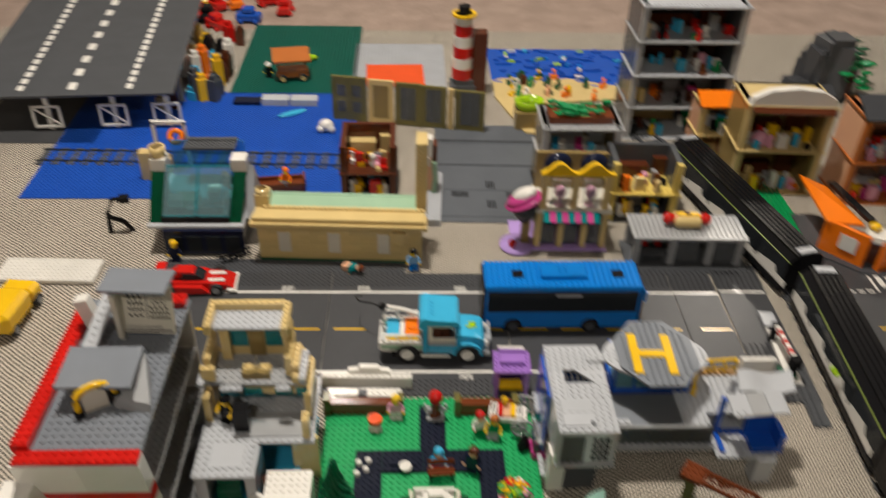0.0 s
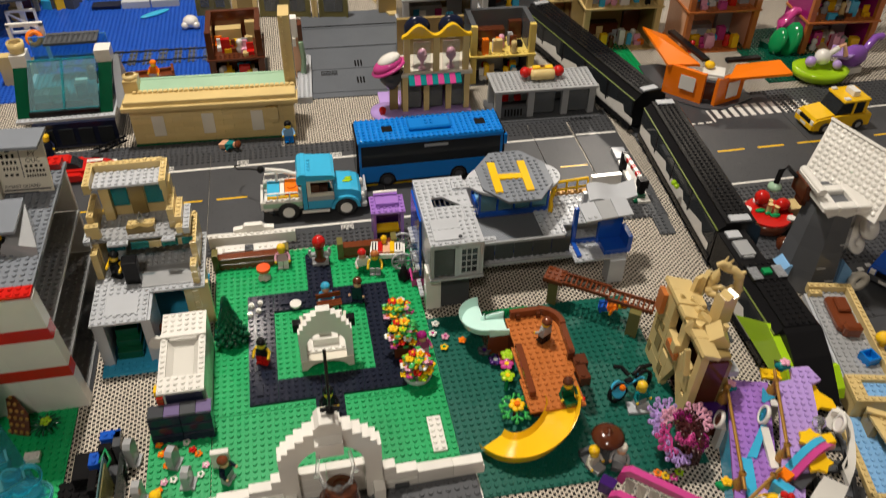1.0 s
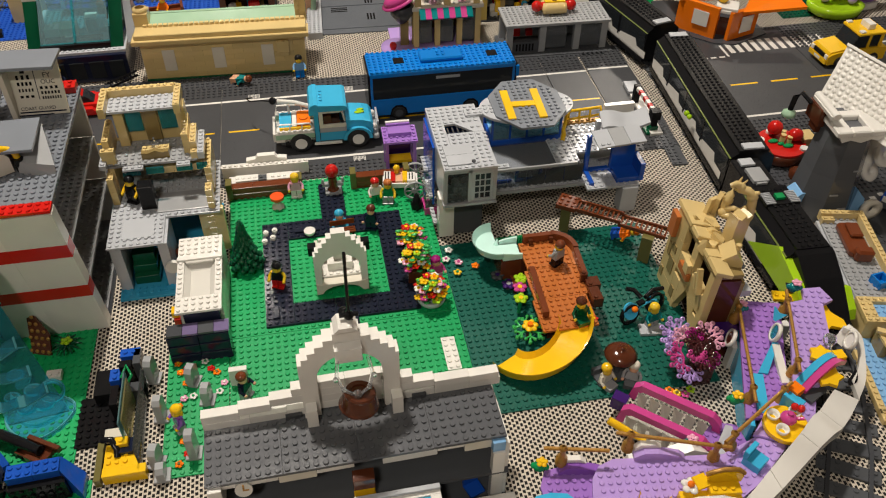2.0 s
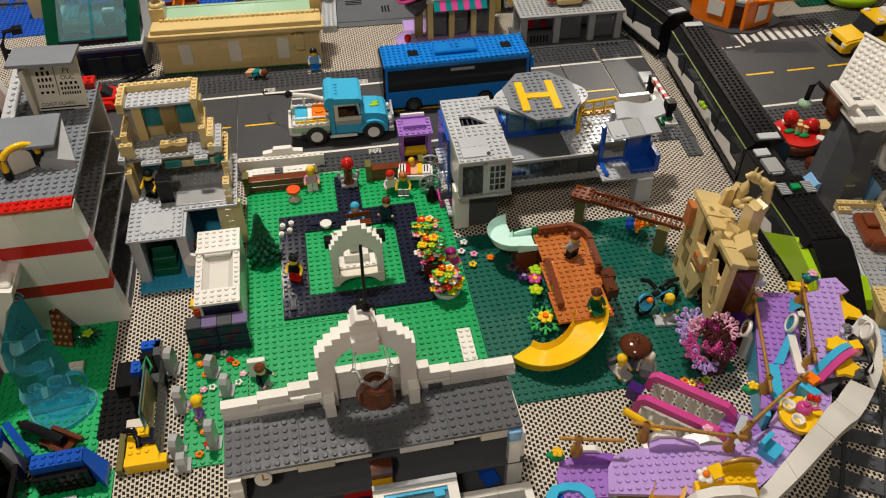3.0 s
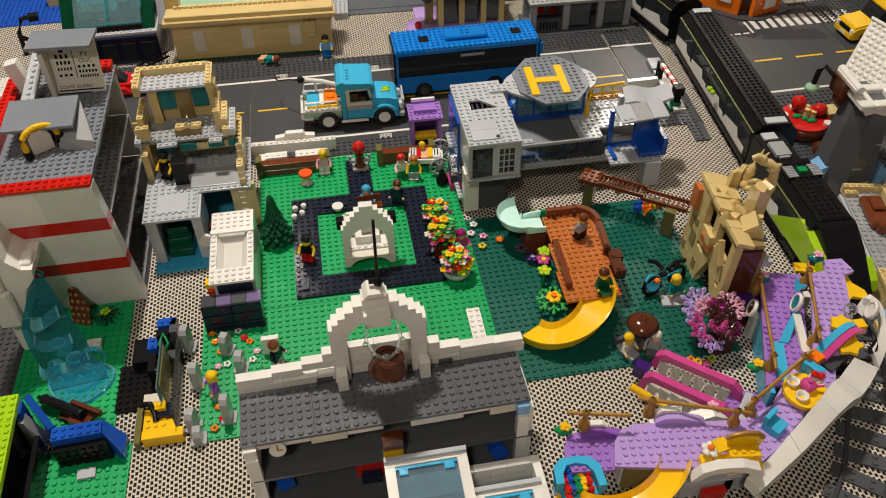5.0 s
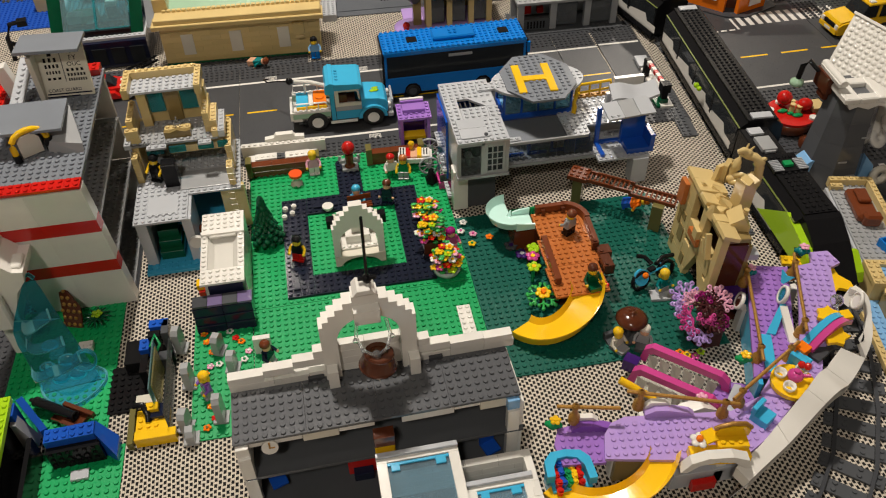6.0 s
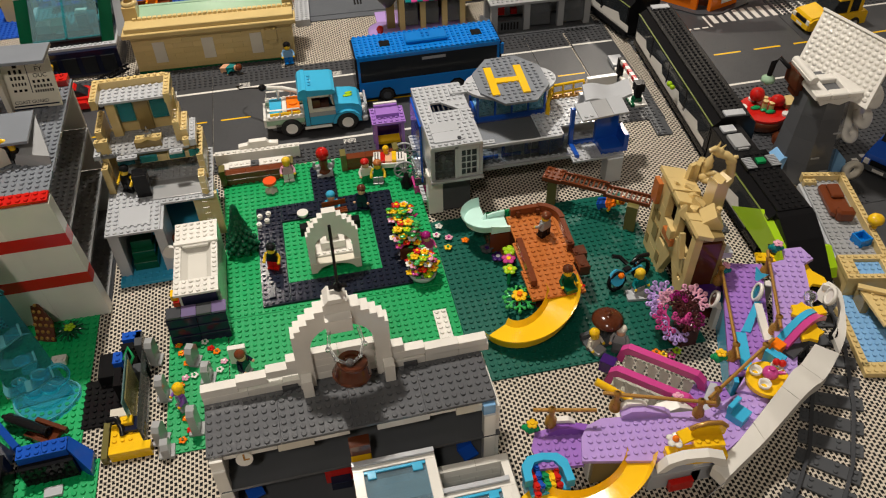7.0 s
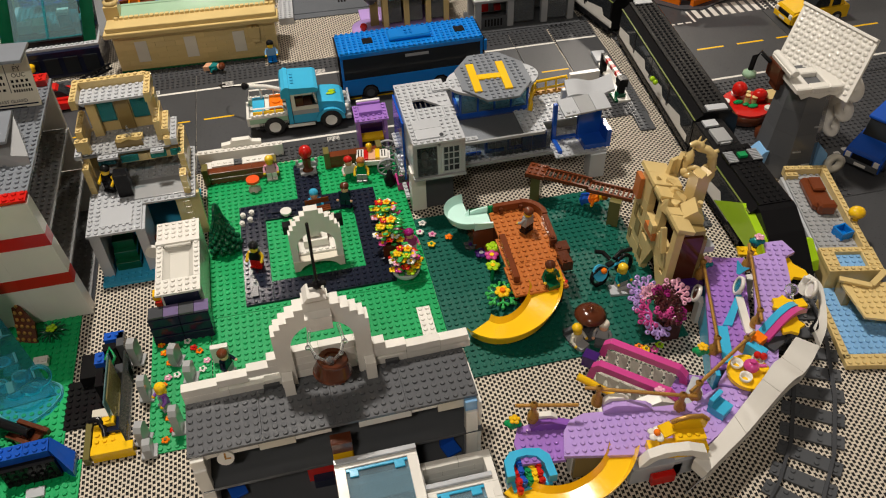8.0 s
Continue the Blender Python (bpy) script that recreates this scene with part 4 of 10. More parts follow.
# watch room
part("room_wall", Geo().box(28.6, 14.2, F, 29.4, 29.6, ROOF - 0.4), "ltgrey", station)
part("room_wall", Geo().box(36.0, 20.0, F, 36.8, 29.6, ROOF - 0.4), "ltgrey", station)
part("room_wall", Geo().box(28.6, 29.6, F, 36.8, 30.4, ROOF - 0.4), "blue", station, "dark blue rear wall")
part("room_wall", Geo().box(28.2, 21, 2.4, 28.56, 29.6, ROOF - 1.2), "blue", station, "dark blue side wall")
g = Geo()
for k in range(3):
    g.box(27.5, 16.0 + 4.4 * k, 2.4 + 2.0 * k, 28.18, 20.0 + 4.4 * k, 2.8 + 2.0 * k).stud(27.4, 16.0 + 4.4 * k, 2.8 + 2.0 * k, 1, 4)
part("side_ledge", g, "ltgrey", station)
part("room_front", Geo().box(28.6, 13.3, F, 29.2, 14.1, ROOF - 0.4).box(32.4, 13.3, F, 33.0, 14.1, ROOF - 0.4).box(36.3, 13.3, F, 36.9, 14.1, ROOF - 0.4).box(29.2, 13.3, ROOF - 0.9, 36.3, 14.1, ROOF - 0.4).box(28.5, 13.0, F - 0.5, 37.0, 14.2, F), "grey", station)
part("room_inner", Geo().box(29.6, 18.0, F, 35.8, 18.6, F + 5.4), "slate", station)
part("clear_pane", Geo().box(29.2, 13.5, F, 32.4, 13.7, ROOF - 0.9), "pane_clear", station)
part("barred_pane", Geo().box(33.0, 13.6, F, 36.3, 13.9, ROOF - 0.9), "glass_dark", station)
part("window_grille", Geo().box(33.0, 13.36, F, 33.5, 13.6, ROOF - 0.9).box(35.9, 13.36, F, 36.3, 13.6, ROOF - 0.9).box(33.5, 13.36, F, 35.9, 13.6, F + 0.5).box(33.5, 13.36, ROOF - 1.4, 35.9, 13.6, ROOF - 0.9), "grey", station)
parts("window_bar", [Geo().box(34.15 + 0.8 * k, 13.4, F + 0.5, 34.35 + 0.8 * k, 13.6, ROOF - 1.4) for k in range(2)] + [Geo().box(33.5, 13.42, F + 1.5 + 1.2 * k, 35.9, 13.58, F + 1.7 + 1.2 * k) for k in range(3)], "grey", station)
part("desk_item", Geo().cyl(30.8, 15.6, F, F + 1.8, 0.5, 12).ball(30.8, 15.6, F + 2.4, 0.7, 12).box(29.8, 15.0, F, 31.8, 16.4, F + 0.6), "grey", station)
for x, y, nx, ny in ((28.6, 13.2, 8.3, 6.2), (28.6, 19.4, 2.2, 5.8), (35.2, 19.4, 1.7, 3.2), (28.6, 25.2, 8.3, 5.3)):
    brick(station, "ltgrey", x, y, ROOF - 0.4, nx, ny, 1, True, "roof_plate")
part("roof_slope", Geo().prism([(30.82, 19.4), (35.18, 19.4), (35.18, 22.6), (30.82, 22.6)], ROOF - 0.4, ROOF).stud(31.0, 19.5, ROOF, 4, 3), "ltgrey", station)
part("roof_slope", Geo().prism([(35.18, 22.62), (36.88, 22.62), (36.88, 25.18), (32.6, 25.18)], ROOF - 0.4, ROOF).stud(34.6, 23.4, ROOF, 2, 1), "ltgrey", station)
g = Geo()
for k in range(4):
    g.box(31.2 + 0.8 * k, 22.6, ROOF - 0.8, 31.45 + 0.8 * k, 25.2, ROOF - 0.6)
part("hatch_bar", g, "dkgrey", station)
part("hatch_floor", Geo().box(30.6, 19.2, ROOF - 1.6, 35.4, 25.4, ROOF - 1.4), "navy", station)
parts("roof_tile", [Geo().box(29.4, 14.2, ROOF, 33.9, 16.7, ROOF + 0.22), Geo().box(29.4, 16.75, ROOF, 33.9, 19.3, ROOF + 0.22)], "ltgrey", station)
part("tile_knob", Geo().cyl(33.4, 14.6, ROOF + 0.22, ROOF + 0.4, 0.32, 12), "slate", station)
part("roof_arm", Geo().box(34.6, 26.6, ROOF + 0.02, 40.4, 28.6, ROOF + 0.42).stud(34.8, 26.7, ROOF + 0.42, 5, 2), "ltgrey", station)
# operations room and helipad
part("ops_base", Geo().box(39.0, 25.9, G - 0.4, 51.0, 32.0, G + 0.9, c=0.1), "blue", station)
part("ops_floor", Geo().box(39.4, 26.3, G + 0.9, 50.6, 31.6, G + 1.1).stud(40, 26.6, G + 1.1, 10, 5), "sky", station)
for k in range(4):
    part("ops_window", Geo().box(39.3 + 2.9 * k, 26.0, G + 0.9, 42.0 + 2.9 * k, 26.25, ROOF - 0.6), "pane_aqua", station)
    part("rear_window", Geo().box(39.3 + 2.9 * k, 31.6, G + 0.9, 42.0 + 2.9 * k, 31.8, ROOF - 0.6), "glass_blue", station)
parts("pad_post", [Geo().box(x, y, G + 0.9, x + 0.35, y + 0.5, ROOF - 0.2) for x, y in ((39.0, 25.95), (42.0, 25.95), (44.9, 25.95), (47.8, 25.95), (50.7, 25.95), (39.0, 31.4), (50.7, 31.4))], "blue", station)
part("pad_plate", Geo().prism([(45.1 + 7.9 * math.cos(2 * math.pi * i / 36), 27.8 + 4.9 * math.sin(2 * math.pi * i / 36)) for i in range(36)], ROOF + 0.06, ROOF + 0.5).stud(37.6, 26.3, ROOF + 0.5, 2, 3).stud(50.8, 26.3, ROOF + 0.5, 2, 3), "ltgrey", station)
octa = [(45.2 + 5.9 * a, 27.9 + 7.0 * b) for a, b in ((-0.45, -1), (0.45, -1), (1, -0.42), (1, 0.42), (0.45, 1), (-0.45, 1), (-1, 0.42), (-1, -0.42))]
g = Geo().prism(octa, ROOF + 0.5, ROOF + 0.9)
g.stud(39.2, 20.9, ROOF + 0.9, 12, 14, 0, lambda a, b: abs(a - 45.2) / 5.9 + abs(b - 27.9) / 7.0 > 1.3 or abs(a - 45.2) > 5.3 or (abs(abs(a - 44.6) - 2.4) < 0.9 and abs(b - 27.6) < 4.2) or (abs(a - 44.6) < 2.4 and abs(b - 27.6) < 0.9))
pad = part("helipad", g, "padgrey", station, "grey studded octagonal helipad")
part("letter_bar", Geo().at(44.4, 27.4, ROOF + 0.9, 0, 0, -3).box(-3.2, -4.2, 0, -1.9, 4.2, 0.32).box(1.9, -4.2, 0, 3.2, 4.2, 0.32).box(-1.9, -0.7, 0, 1.9, 0.7, 0.32), "yellow", pad, "yellow tiles forming the letter H")
part("pad_mount", Geo().box(39.6, 26.2, ROOF - 0.6, 50.6, 31.6, ROOF + 0.05), "slate", station)
# rail, hut and chair at the far end
rail = part("hand_rail", Geo().tube([(51.4, 25.6, G), (51.6, 26.4, G + 1.6), (52.6, 28.6, G + 2.4), (53.6, 30.0, G + 2.5), (59.4, 30.4, G + 2.5)], 0.27).tube([(51.9, 27.0, G + 0.9), (53.4, 29.6, G + 1.1), (59.4, 30.2, G + 1.1)], 0.22).tube([(51.2, 25.2, G), (51.6, 26.0, G + 0.8), (52.0, 27.6, G + 0.6)], 0.4), "yellow", station, "bright yellow bent handrail")
for k in range(4):
    part("rail_post", Geo().tube([(53.6 + 1.9 * k, 29.9, G), (53.6 + 1.9 * k, 30.1, G + 2.5)], 0.2), "yellow", rail)
part("railing_base", Geo().box(52.6, 29.4, G, 59.2, 30.4, G + 0.4).stud(52.6, 29.4, G + 0.4, 6, 1), "gold", station)
part("end_wall_cap", Geo().box(59.6, 29.2, G, 65.0, 30.0, G + 3.4), "white", station, "white tile bar at the end wall")
H = 13.0
hut = part("hut_frame", Geo().box(54.0, 17.4, LOWF, 54.7, 18.0, LOWF + 0.6).box(54.0, 21.0, LOWF, 54.7, 21.7, H).box(54.0, 18.0, LOWF, 54.7, 21, LOWF + 0.6).box(54.7, 21.0, LOWF, 58.4, 21.7, LOWF + 0.6), "blue", station, "blue door frame")
part("hut_wall", Geo().box(58.4, 20.6, LOWF, 62.4, 21.4, H - 0.2), "blue", station, "dark blue rear wall of the hut")
part("hut_chair", Geo().box(58.6, 17.4, LOWF, 62.4, 20.6, LOWF + 1.0).box(62.4, 17.4, LOWF, 63.2, 21.0, LOWF + 3.4), "blue", station, "dark blue block seat")
for k in range(3):
    part("roof_tile", Geo().at(54.8 + 2.8 * k, 17.9 + 0.3 * k, H - 0.6, 12, -2 + 2 * k, 4).box(0, 0, 0, 2.75, 3.9, 0.42).stud(0.3, 0.2, 0.42, 2 if k == 0 else 0, 1), "ltgrey" if k != 1 else "grey", station)
wave = [(56.6 + 0.55 * i, H + 0.5 + 0.45 * math.sin(0.45 * i + 0.6)) for i in range(16)]
part("wavy_tile", Geo().strip([(x, 22.0, z) for x, z in wave], [(x + 0.6, 25.8, z + 0.6) for x, z in wave], 0.5), "ltgrey", station, "grey wavy roof piece")
parts("hut_post", [Geo().box(64.0, 24.6, G, 64.8, 25.4, H + 0.4), Geo().box(56.6, 24.6, G, 57.4, 25.4, H + 0.2)], "ltgrey", station)

# ---- the purple booth ----
booth = thing("purple_booth", 21.4, 32.6, GP, -1.7, "purple studded booth roof on four posts", "booth")
brick(booth, "medlav", 0, 0, 6.8, 6, 5, 1, True, "roof_plate")
part("roof_block", Geo().box(1, 1.6, 7.2, 5, 4.2, 8.0).box(0.8, 3.8, 8.0, 5, 4.2, 8.4), "medlav", booth)
part("roof_bar", Geo().box(0.8, 4.2, 8.0, 5, 4.7, 8.6), "white", booth)
for x, y in ((0.3, 0.3), (5.1, 0.3), (0.3, 4.2), (5.1, 4.2)):
    part("post", Geo().box(x, y, 0, x + 0.6, y + 0.6, 6.8), "medlav", booth)
part("seat", Geo().box(1, 1.6, 1.6, 5, 3.6, 2.2), "yellow", booth)
part("back_board", Geo().box(0.9, 4.3, 0, 5.1, 4.6, 3.6), "violet", booth)

# ---- street vehicles ----


def wheel(parent, x, y, z, r, w, hub="white"):
    tyre = part("tyre", Geo().at(x, y, z, 90).lathe([(r * 0.55, -w / 2), (r * 0.92, -w / 2), (r, -w / 3), (r, w / 3), (r * 0.92, w / 2), (r * 0.55, w / 2)], 22), "rubber", parent)
    part("rim", Geo().at(x, y, z, 90).cyl(0, 0, -w / 2 + 0.1, w / 2 - 0.05, r * 0.56, 18).lathe([(r * 0.56, w / 2 + 0.08), (r * 0.4, w / 2 + 0.1), (r * 0.12, w / 2 + 0.02)], 18), hub, tyre)


truck = thing("pickup_truck", 3.8, 42.6, GP, -1.5, "light blue and white toy pickup truck with loaded bed", "truck")
part("chassis", Geo().box(0.4, 0.9, 1.2, 17.4, 6.3, 2.2), "dkgrey", truck)
for x in (4.0, 14.4):
    for y in (0.5, 6.7):
        wheel(truck, x, y, 1.95, 1.95, 1.3)
for y in (-0.1, 6.1):
    arch = [(14.4 + 2.7 * math.cos(math.pi * k / 12), 1.9 + 2.5 * math.sin(math.pi * k / 12)) for k in range(13)]
    part("fender", Geo().slab(arch + [(14.4 + 2.1 * math.cos(math.pi * k / 12), 1.9 + 2.1 * math.sin(math.pi * k / 12)) for k in range(12, -1, -1)], y, y + 1.3), "azure", truck)
part("bumper", Geo().box(17.2, 0.2, 1.4, 18.3, 7.0, 2.4, c=0.2), "grey", truck)
part("bull_bar", Geo().tube([(18.0, 1.4, 2.4), (18.2, 1.4, 4.6)], 0.2).tube([(18.0, 5.8, 2.4), (18.2, 5.8, 4.6)], 0.2).tube([(18.2, 1.2, 4.4), (18.2, 6.0, 4.4)], 0.2).tube([(18.1, 1.2, 3.4), (18.1, 6.0, 3.4)], 0.2), "ltgrey", truck)
parts("headlight", [Geo().ball(17.5, y, 3.6, 0.55, 10) for y in (1.4, 5.8)], "white", truck)
part("hood", Geo().slab([(12.4, 2.4), (17.2, 2.4), (17.3, 4.3), (16.8, 5.0), (15.6, 5.4), (12.4, 5.7)], 0.7, 6.5), "azure", truck)
part("leaf_print", Geo().at(15.0, 3.4, 5.56, 0, 5, 20).ball(0, 0, 0, 1.0, 12, 0, 1, 0.5, 0.06).ball(0.5, 0.8, 0, 0.75, 12, 0, 1, 0.5, 0.06), "lime", truck, "lime green leaf print")
parts("door", [Geo().box(7.6, y, 1.9, 12.4, y + 0.5, 3.7) for y in (0.3, 6.4)], "azure", truck)
parts("door_band", [Geo().box(7.6, y - 0.05, 3.72, 12.4, y + 0.5, 4.6) for y in (0.3, 6.4)], "grey", truck, "pale grey door band")
parts("door_frame", [Geo().box(7.6, y, 4.6, 8.3, y + 0.5, 8.2).box(8.3, y, 4.6, 12.4, y + 0.5, 5.2).box(8.3, y, 7.7, 11.6, y + 0.5, 8.2) for y in (0.3, 6.4)], "cream", truck)
part("cab_back", Geo().box(6.7, 0.3, 1.8, 7.5, 6.9, 8.2), "azure", truck)
part("windscreen", Geo().slab([(12.0, 5.4), (12.4, 5.4), (11.9, 8.2), (11.5, 8.2)], 0.8, 6.4), "glass", truck)
part("cab_seat", Geo().box(7.6, 1.0, 2, 9.8, 6.2, 6.6).box(9.8, 1.0, 2, 11.4, 6.2, 3.8), "brown", truck)
part("cab_roof", Geo().slab([(7.6, 8.2), (12.0, 8.2), (12.8, 8.4), (12.7, 8.9), (12.2, 9.2), (7.6, 9.5)], 0.1, 7.1).stud(7.7, 1.5, 9.45, 1, 4), "azure", truck)
part("roof_back", Geo().slab([(5.9, 7.6), (7.58, 7.6), (7.58, 9.7), (6.9, 9.8), (6.2, 9.4), (5.9, 8.6)], 0.1, 7.1), "azure", truck)
part("bed_floor", Geo().box(-0.4, 0.3, 2.2, 6.6, 6.9, 2.8), "white", truck)
parts("wheel_well", [Geo().slab([(1.2, 1.2), (6.6, 1.2), (6.6, 2.9), (1.2, 2.9)], y, y + 0.4) for y in (0.3, 6.5)], "black", truck)
parts("bed_side", [Geo().box(-0.4, y, 2.9, 6.6, y + 0.5, 4.0) for y in (0.15, 6.55)], "sandgreen", truck, "pale green bed side")
part("tail_board", Geo().box(-0.9, 0.66, 2.2, -0.42, 6.54, 3.9), "white", truck)
parts("bed_top", [Geo().box(-0.4, y - 0.1, 4.0, 6.6, y + 0.7, 4.4).stud(-0.4, y - 0.2, 4.4, 7, 1) for y in (0.1, 6.5)], "white", truck)
for y in (0.4, 6.8):
    part("bed_rail", Geo().tube([(-0.3, y, 4.4), (0.1, y, 6.0), (5.8, y, 5.9), (6.6, y, 4.8)], 0.17, 8).tube([(2.2, y, 4.4), (2.4, y, 5.9)], 0.13, 6).tube([(4.4, y, 4.4), (4.5, y, 5.9)], 0.13, 6), "white", truck)
part("cargo", Geo().box(0.4, 1.2, 2.8, 2.6, 6.0, 4.9), "azure", truck)
part("cargo", Geo().box(3.6, 1.4, 2.8, 6.0, 5.8, 5.2).cyl(4.8, 3.4, 5.2, 5.45, 0.8), "orange", truck)
part("cargo", Geo().box(0.4, 0.9, 2.8, 6.0, 1.18, 4.9), "yellow", truck)
part("cargo", Geo().box(2.7, 1.3, 2.8, 3.5, 5.9, 5.0), "white", truck)
part("boom", Geo().tube([(6.4, 5.0, 6.4), (3.4, 5.6, 7.2), (0.4, 5.8, 7.6)], 0.42).tube([(2.2, 5.7, 4.2), (2.2, 5.7, 7.2)], 0.2), "white", truck)
part("boom_tip", Geo().ball(-0.4, 5.8, 7.7, 0.7).tube([(-0.6, 5.8, 7.6), (-2.6, 8.0, 6.6), (-4.8, 9.6, 5.6), (-5.6, 11.6, 5.0), (-4.6, 12.8, 4.4)], 0.13), "black", truck)
part("side_step", Geo().box(6.4, -0.2, 1.4, 11.4, 0.3, 1.75).tube([(6.6, 0, 1.7), (11.2, 0, 1.7)], 0.24), "white", truck)

bus = thing("blue_bus", 21.2, 50.2, GP, 0.0, "bright blue toy bus with studded roof and dark windows", "bus")
L, W = 28, 7.6
part("lower_body", Geo().box(0, 0, 1.0, L, W, 4.6, c=0.15), "bus", bus)
part("window_band", Geo().box(0.5, 0.12, 4.6, L - 0.5, W - 0.12, 9.4), "glass_dark", bus)
part("upper_body", Geo().box(0, -0.05, 9.2, L, W + 0.05, 10.2, c=0.15).box(0, 0, 4.6, 0.6, W, 9.2).box(L - 0.6, 0, 4.6, L, W, 9.2), "bus", bus)
g = Geo().box(0.2, 0.1, 10.2, L - 0.2, W - 0.1, 10.35)
g.stud(0, -0.2, 10.35, 28, 8, 0, lambda a, b: (10 < a < 18 and 2 < b < 6) or (5 < a < 7 and 2.8 < b < 5) or (23 < a < 25 and 2.8 < b < 5) or b > 7.5)
part("roof", g, "bus", bus)
parts("roof_hatch", [Geo().box(x, 2.8, 10.35, x + 2, 4.8, 10.5) for x in (5, 23)], "black", bus)
part("roof_pod", Geo().box(10, 2.2, 10.35, 18.2, 5.8, 11.2, c=0.5).stud(13, 3, 11.2, 2, 2), "bus", bus)
parts("mirror", [Geo().box(L, -0.4, 7.4, L + 0.6, 0.2, 9.6), Geo().box(L - 0.2, 0.2, 2, L + 0.5, 7, 3)], "bus", bus)
for x in (5.4, 19.4):
    for y in (0.35, W - 0.35):
        wheel(bus, x, y, 1.4, 1.4, 1.0, "dkgrey")
parts("wheel_arch", [Geo().slab([(x, 0.8), (x + 0.4, 2.4), (x + 1.2, 3.1), (x + 2.4, 3.1), (x + 3.2, 2.4), (x + 3.6, 0.8)], -0.03, 0.1) for x in (3.6, 17.6)], "black", bus)
parts("end_frame", [Geo().box(x, -0.09, 1.2, x + 0.5, W + 0.09, 10.0, c=0.2) for x in (-0.3, L - 0.2)], "black", bus)
part("bus_print", Geo().box(12.6, -0.01, 8.1, 17.2, 0.1, 8.7), "grey", bus)


def saloon(name, x, y, rz, mat, glass, label, lights="white", sign=False):
    car = thing(name, x, y, GP, rz, label, "car")
    part("body", Geo().slab([(0, 0.8), (13.6, 0.8), (13.8, 2.6), (12.9, 3.2), (8.9, 3.7), (0.3, 3.7), (0, 3.2)], 0.2, 6.6), mat, car)
    part("hood", Geo().slab([(8.9, 3.6), (13.5, 3.0), (13.2, 3.5), (9.1, 4.1)], 0.6, 6.2), mat, car)
    part("cabin", Geo().slab([(1.2, 3.7), (9.0, 3.7), (7.6, 6.6), (2.0, 6.6)], 0.7, 6.1), glass, car)
    part("pillar", Geo().box(4.4, 0.55, 3.7, 5.0, 6.25, 6.7).box(1.4, 0.6, 3.7, 2.2, 6.2, 6.7), mat, car)
    part("roof", Geo().box(1.3, 0.3, 6.6, 7.8, 6.5, 7.2, c=0.15), mat, car)
    for a in (2.8, 10.8):
        for b in (0.35, 6.45):
            wheel(car, a, b, 1.25, 1.25, 0.9, "grey")
    part("bumper", Geo().box(13.4, 0.4, 0.9, 14.1, 6.4, 1.9), "dkgrey" if name != "yellow_taxi" else mat, car)
    part("grille", Geo().box(13.6, 1.6, 2.0, 13.95, 5.2, 2.9), "black", car)
    for b in (0.5, 5.4):
        part("headlight", Geo().box(13.6, b, 2.0, 14.0, b + 0.9, 2.9), lights, car)
    part("number_plate", Geo().box(14.05, 2.4, 1.1, 14.12, 4.4, 1.7), "white", car)
    if sign:
        part("roof_sign", Geo().box(3.4, 2.2, 7.2, 5.0, 5.0, 8.4), "white", car)
        part("checker", Geo().box(6.2, 0.5, 7.2, 7.4, 1.4, 7.5).box(6.2, 5.2, 7.2, 7.4, 6.2, 7.5), "white", car)
    return car


saloon("yellow_taxi", 129.6, 60.6, 183, "yellow", "glass_dark", "yellow toy taxi with white roof sign", "white", True)
saloon("blue_car", 112.8, 16.8, 212, "blue", "glass_dark", "bright blue toy car at the kerb")
red_car = thing("red_race_car", -38.5, 60.6, GP, 2, "low red and white toy racing car on the street", "car")
part("body", Geo().slab([(0, 0.7), (13.4, 0.6), (14.2, 1.0), (13.0, 1.7), (9.0, 2.3), (0.4, 2.5), (0, 2.0)], 0.9, 5.3), "red", red_car)
parts("side_pod", [Geo().slab([(3.0, 0.6), (9.6, 0.6), (8.4, 1.9), (3.2, 2.2)], y, y + 1.3) for y in (-0.2, 5.1)], "red", red_car)
part("cockpit", Geo().slab([(4.2, 2.4), (8.8, 2.3), (7.4, 3.6), (4.8, 3.8)], 1.7, 4.5), "glass_dark", red_car)
part("roof", Geo().slab([(2.6, 2.5), (5.2, 3.7), (7.0, 3.6), (6.6, 4.1), (3.8, 4.2), (1.8, 3.0)], 1.9, 4.3), "red", red_car)
part("rear_wing", Geo().box(-0.6, 0.2, 3.4, 1.2, 6.0, 3.8).box(0, 1.4, 2.4, 0.5, 1.8, 3.4).box(0, 4.4, 2.4, 0.5, 4.8, 3.4), "red", red_car)
parts("stripe", [Geo().box(9.4, 1.6, 2.2, 12.4, 2.4, 2.3), Geo().box(9.4, 3.8, 2.2, 12.4, 4.6, 2.3), Geo().box(13.0, 0.2, 0.5, 14.6, 6.0, 0.9)], "white", red_car)
for a in (2.4, 11.0):
    for b in (0.2, 6.0):
        wheel(red_car, a, b, 1.2, 1.2, 0.9, "grey")
yellow_car = thing("yellow_truck", -60, 48, GP, 84, "yellow rounded toy lorry beside the tower", "truck")
part("body", Geo().box(0, 0, 1, 9, 7, 5.5, c=0.9), "yellow", yellow_car)
part("cab", Geo().box(9, 0.3, 1, 13, 6.7, 4.2, c=0.8), "yellow", yellow_car)
for a in (2, 10.5):
    for b in (0.4, 6.6):
        wheel(yellow_car, a, b, 1.2, 1.2, 0.9, "grey")

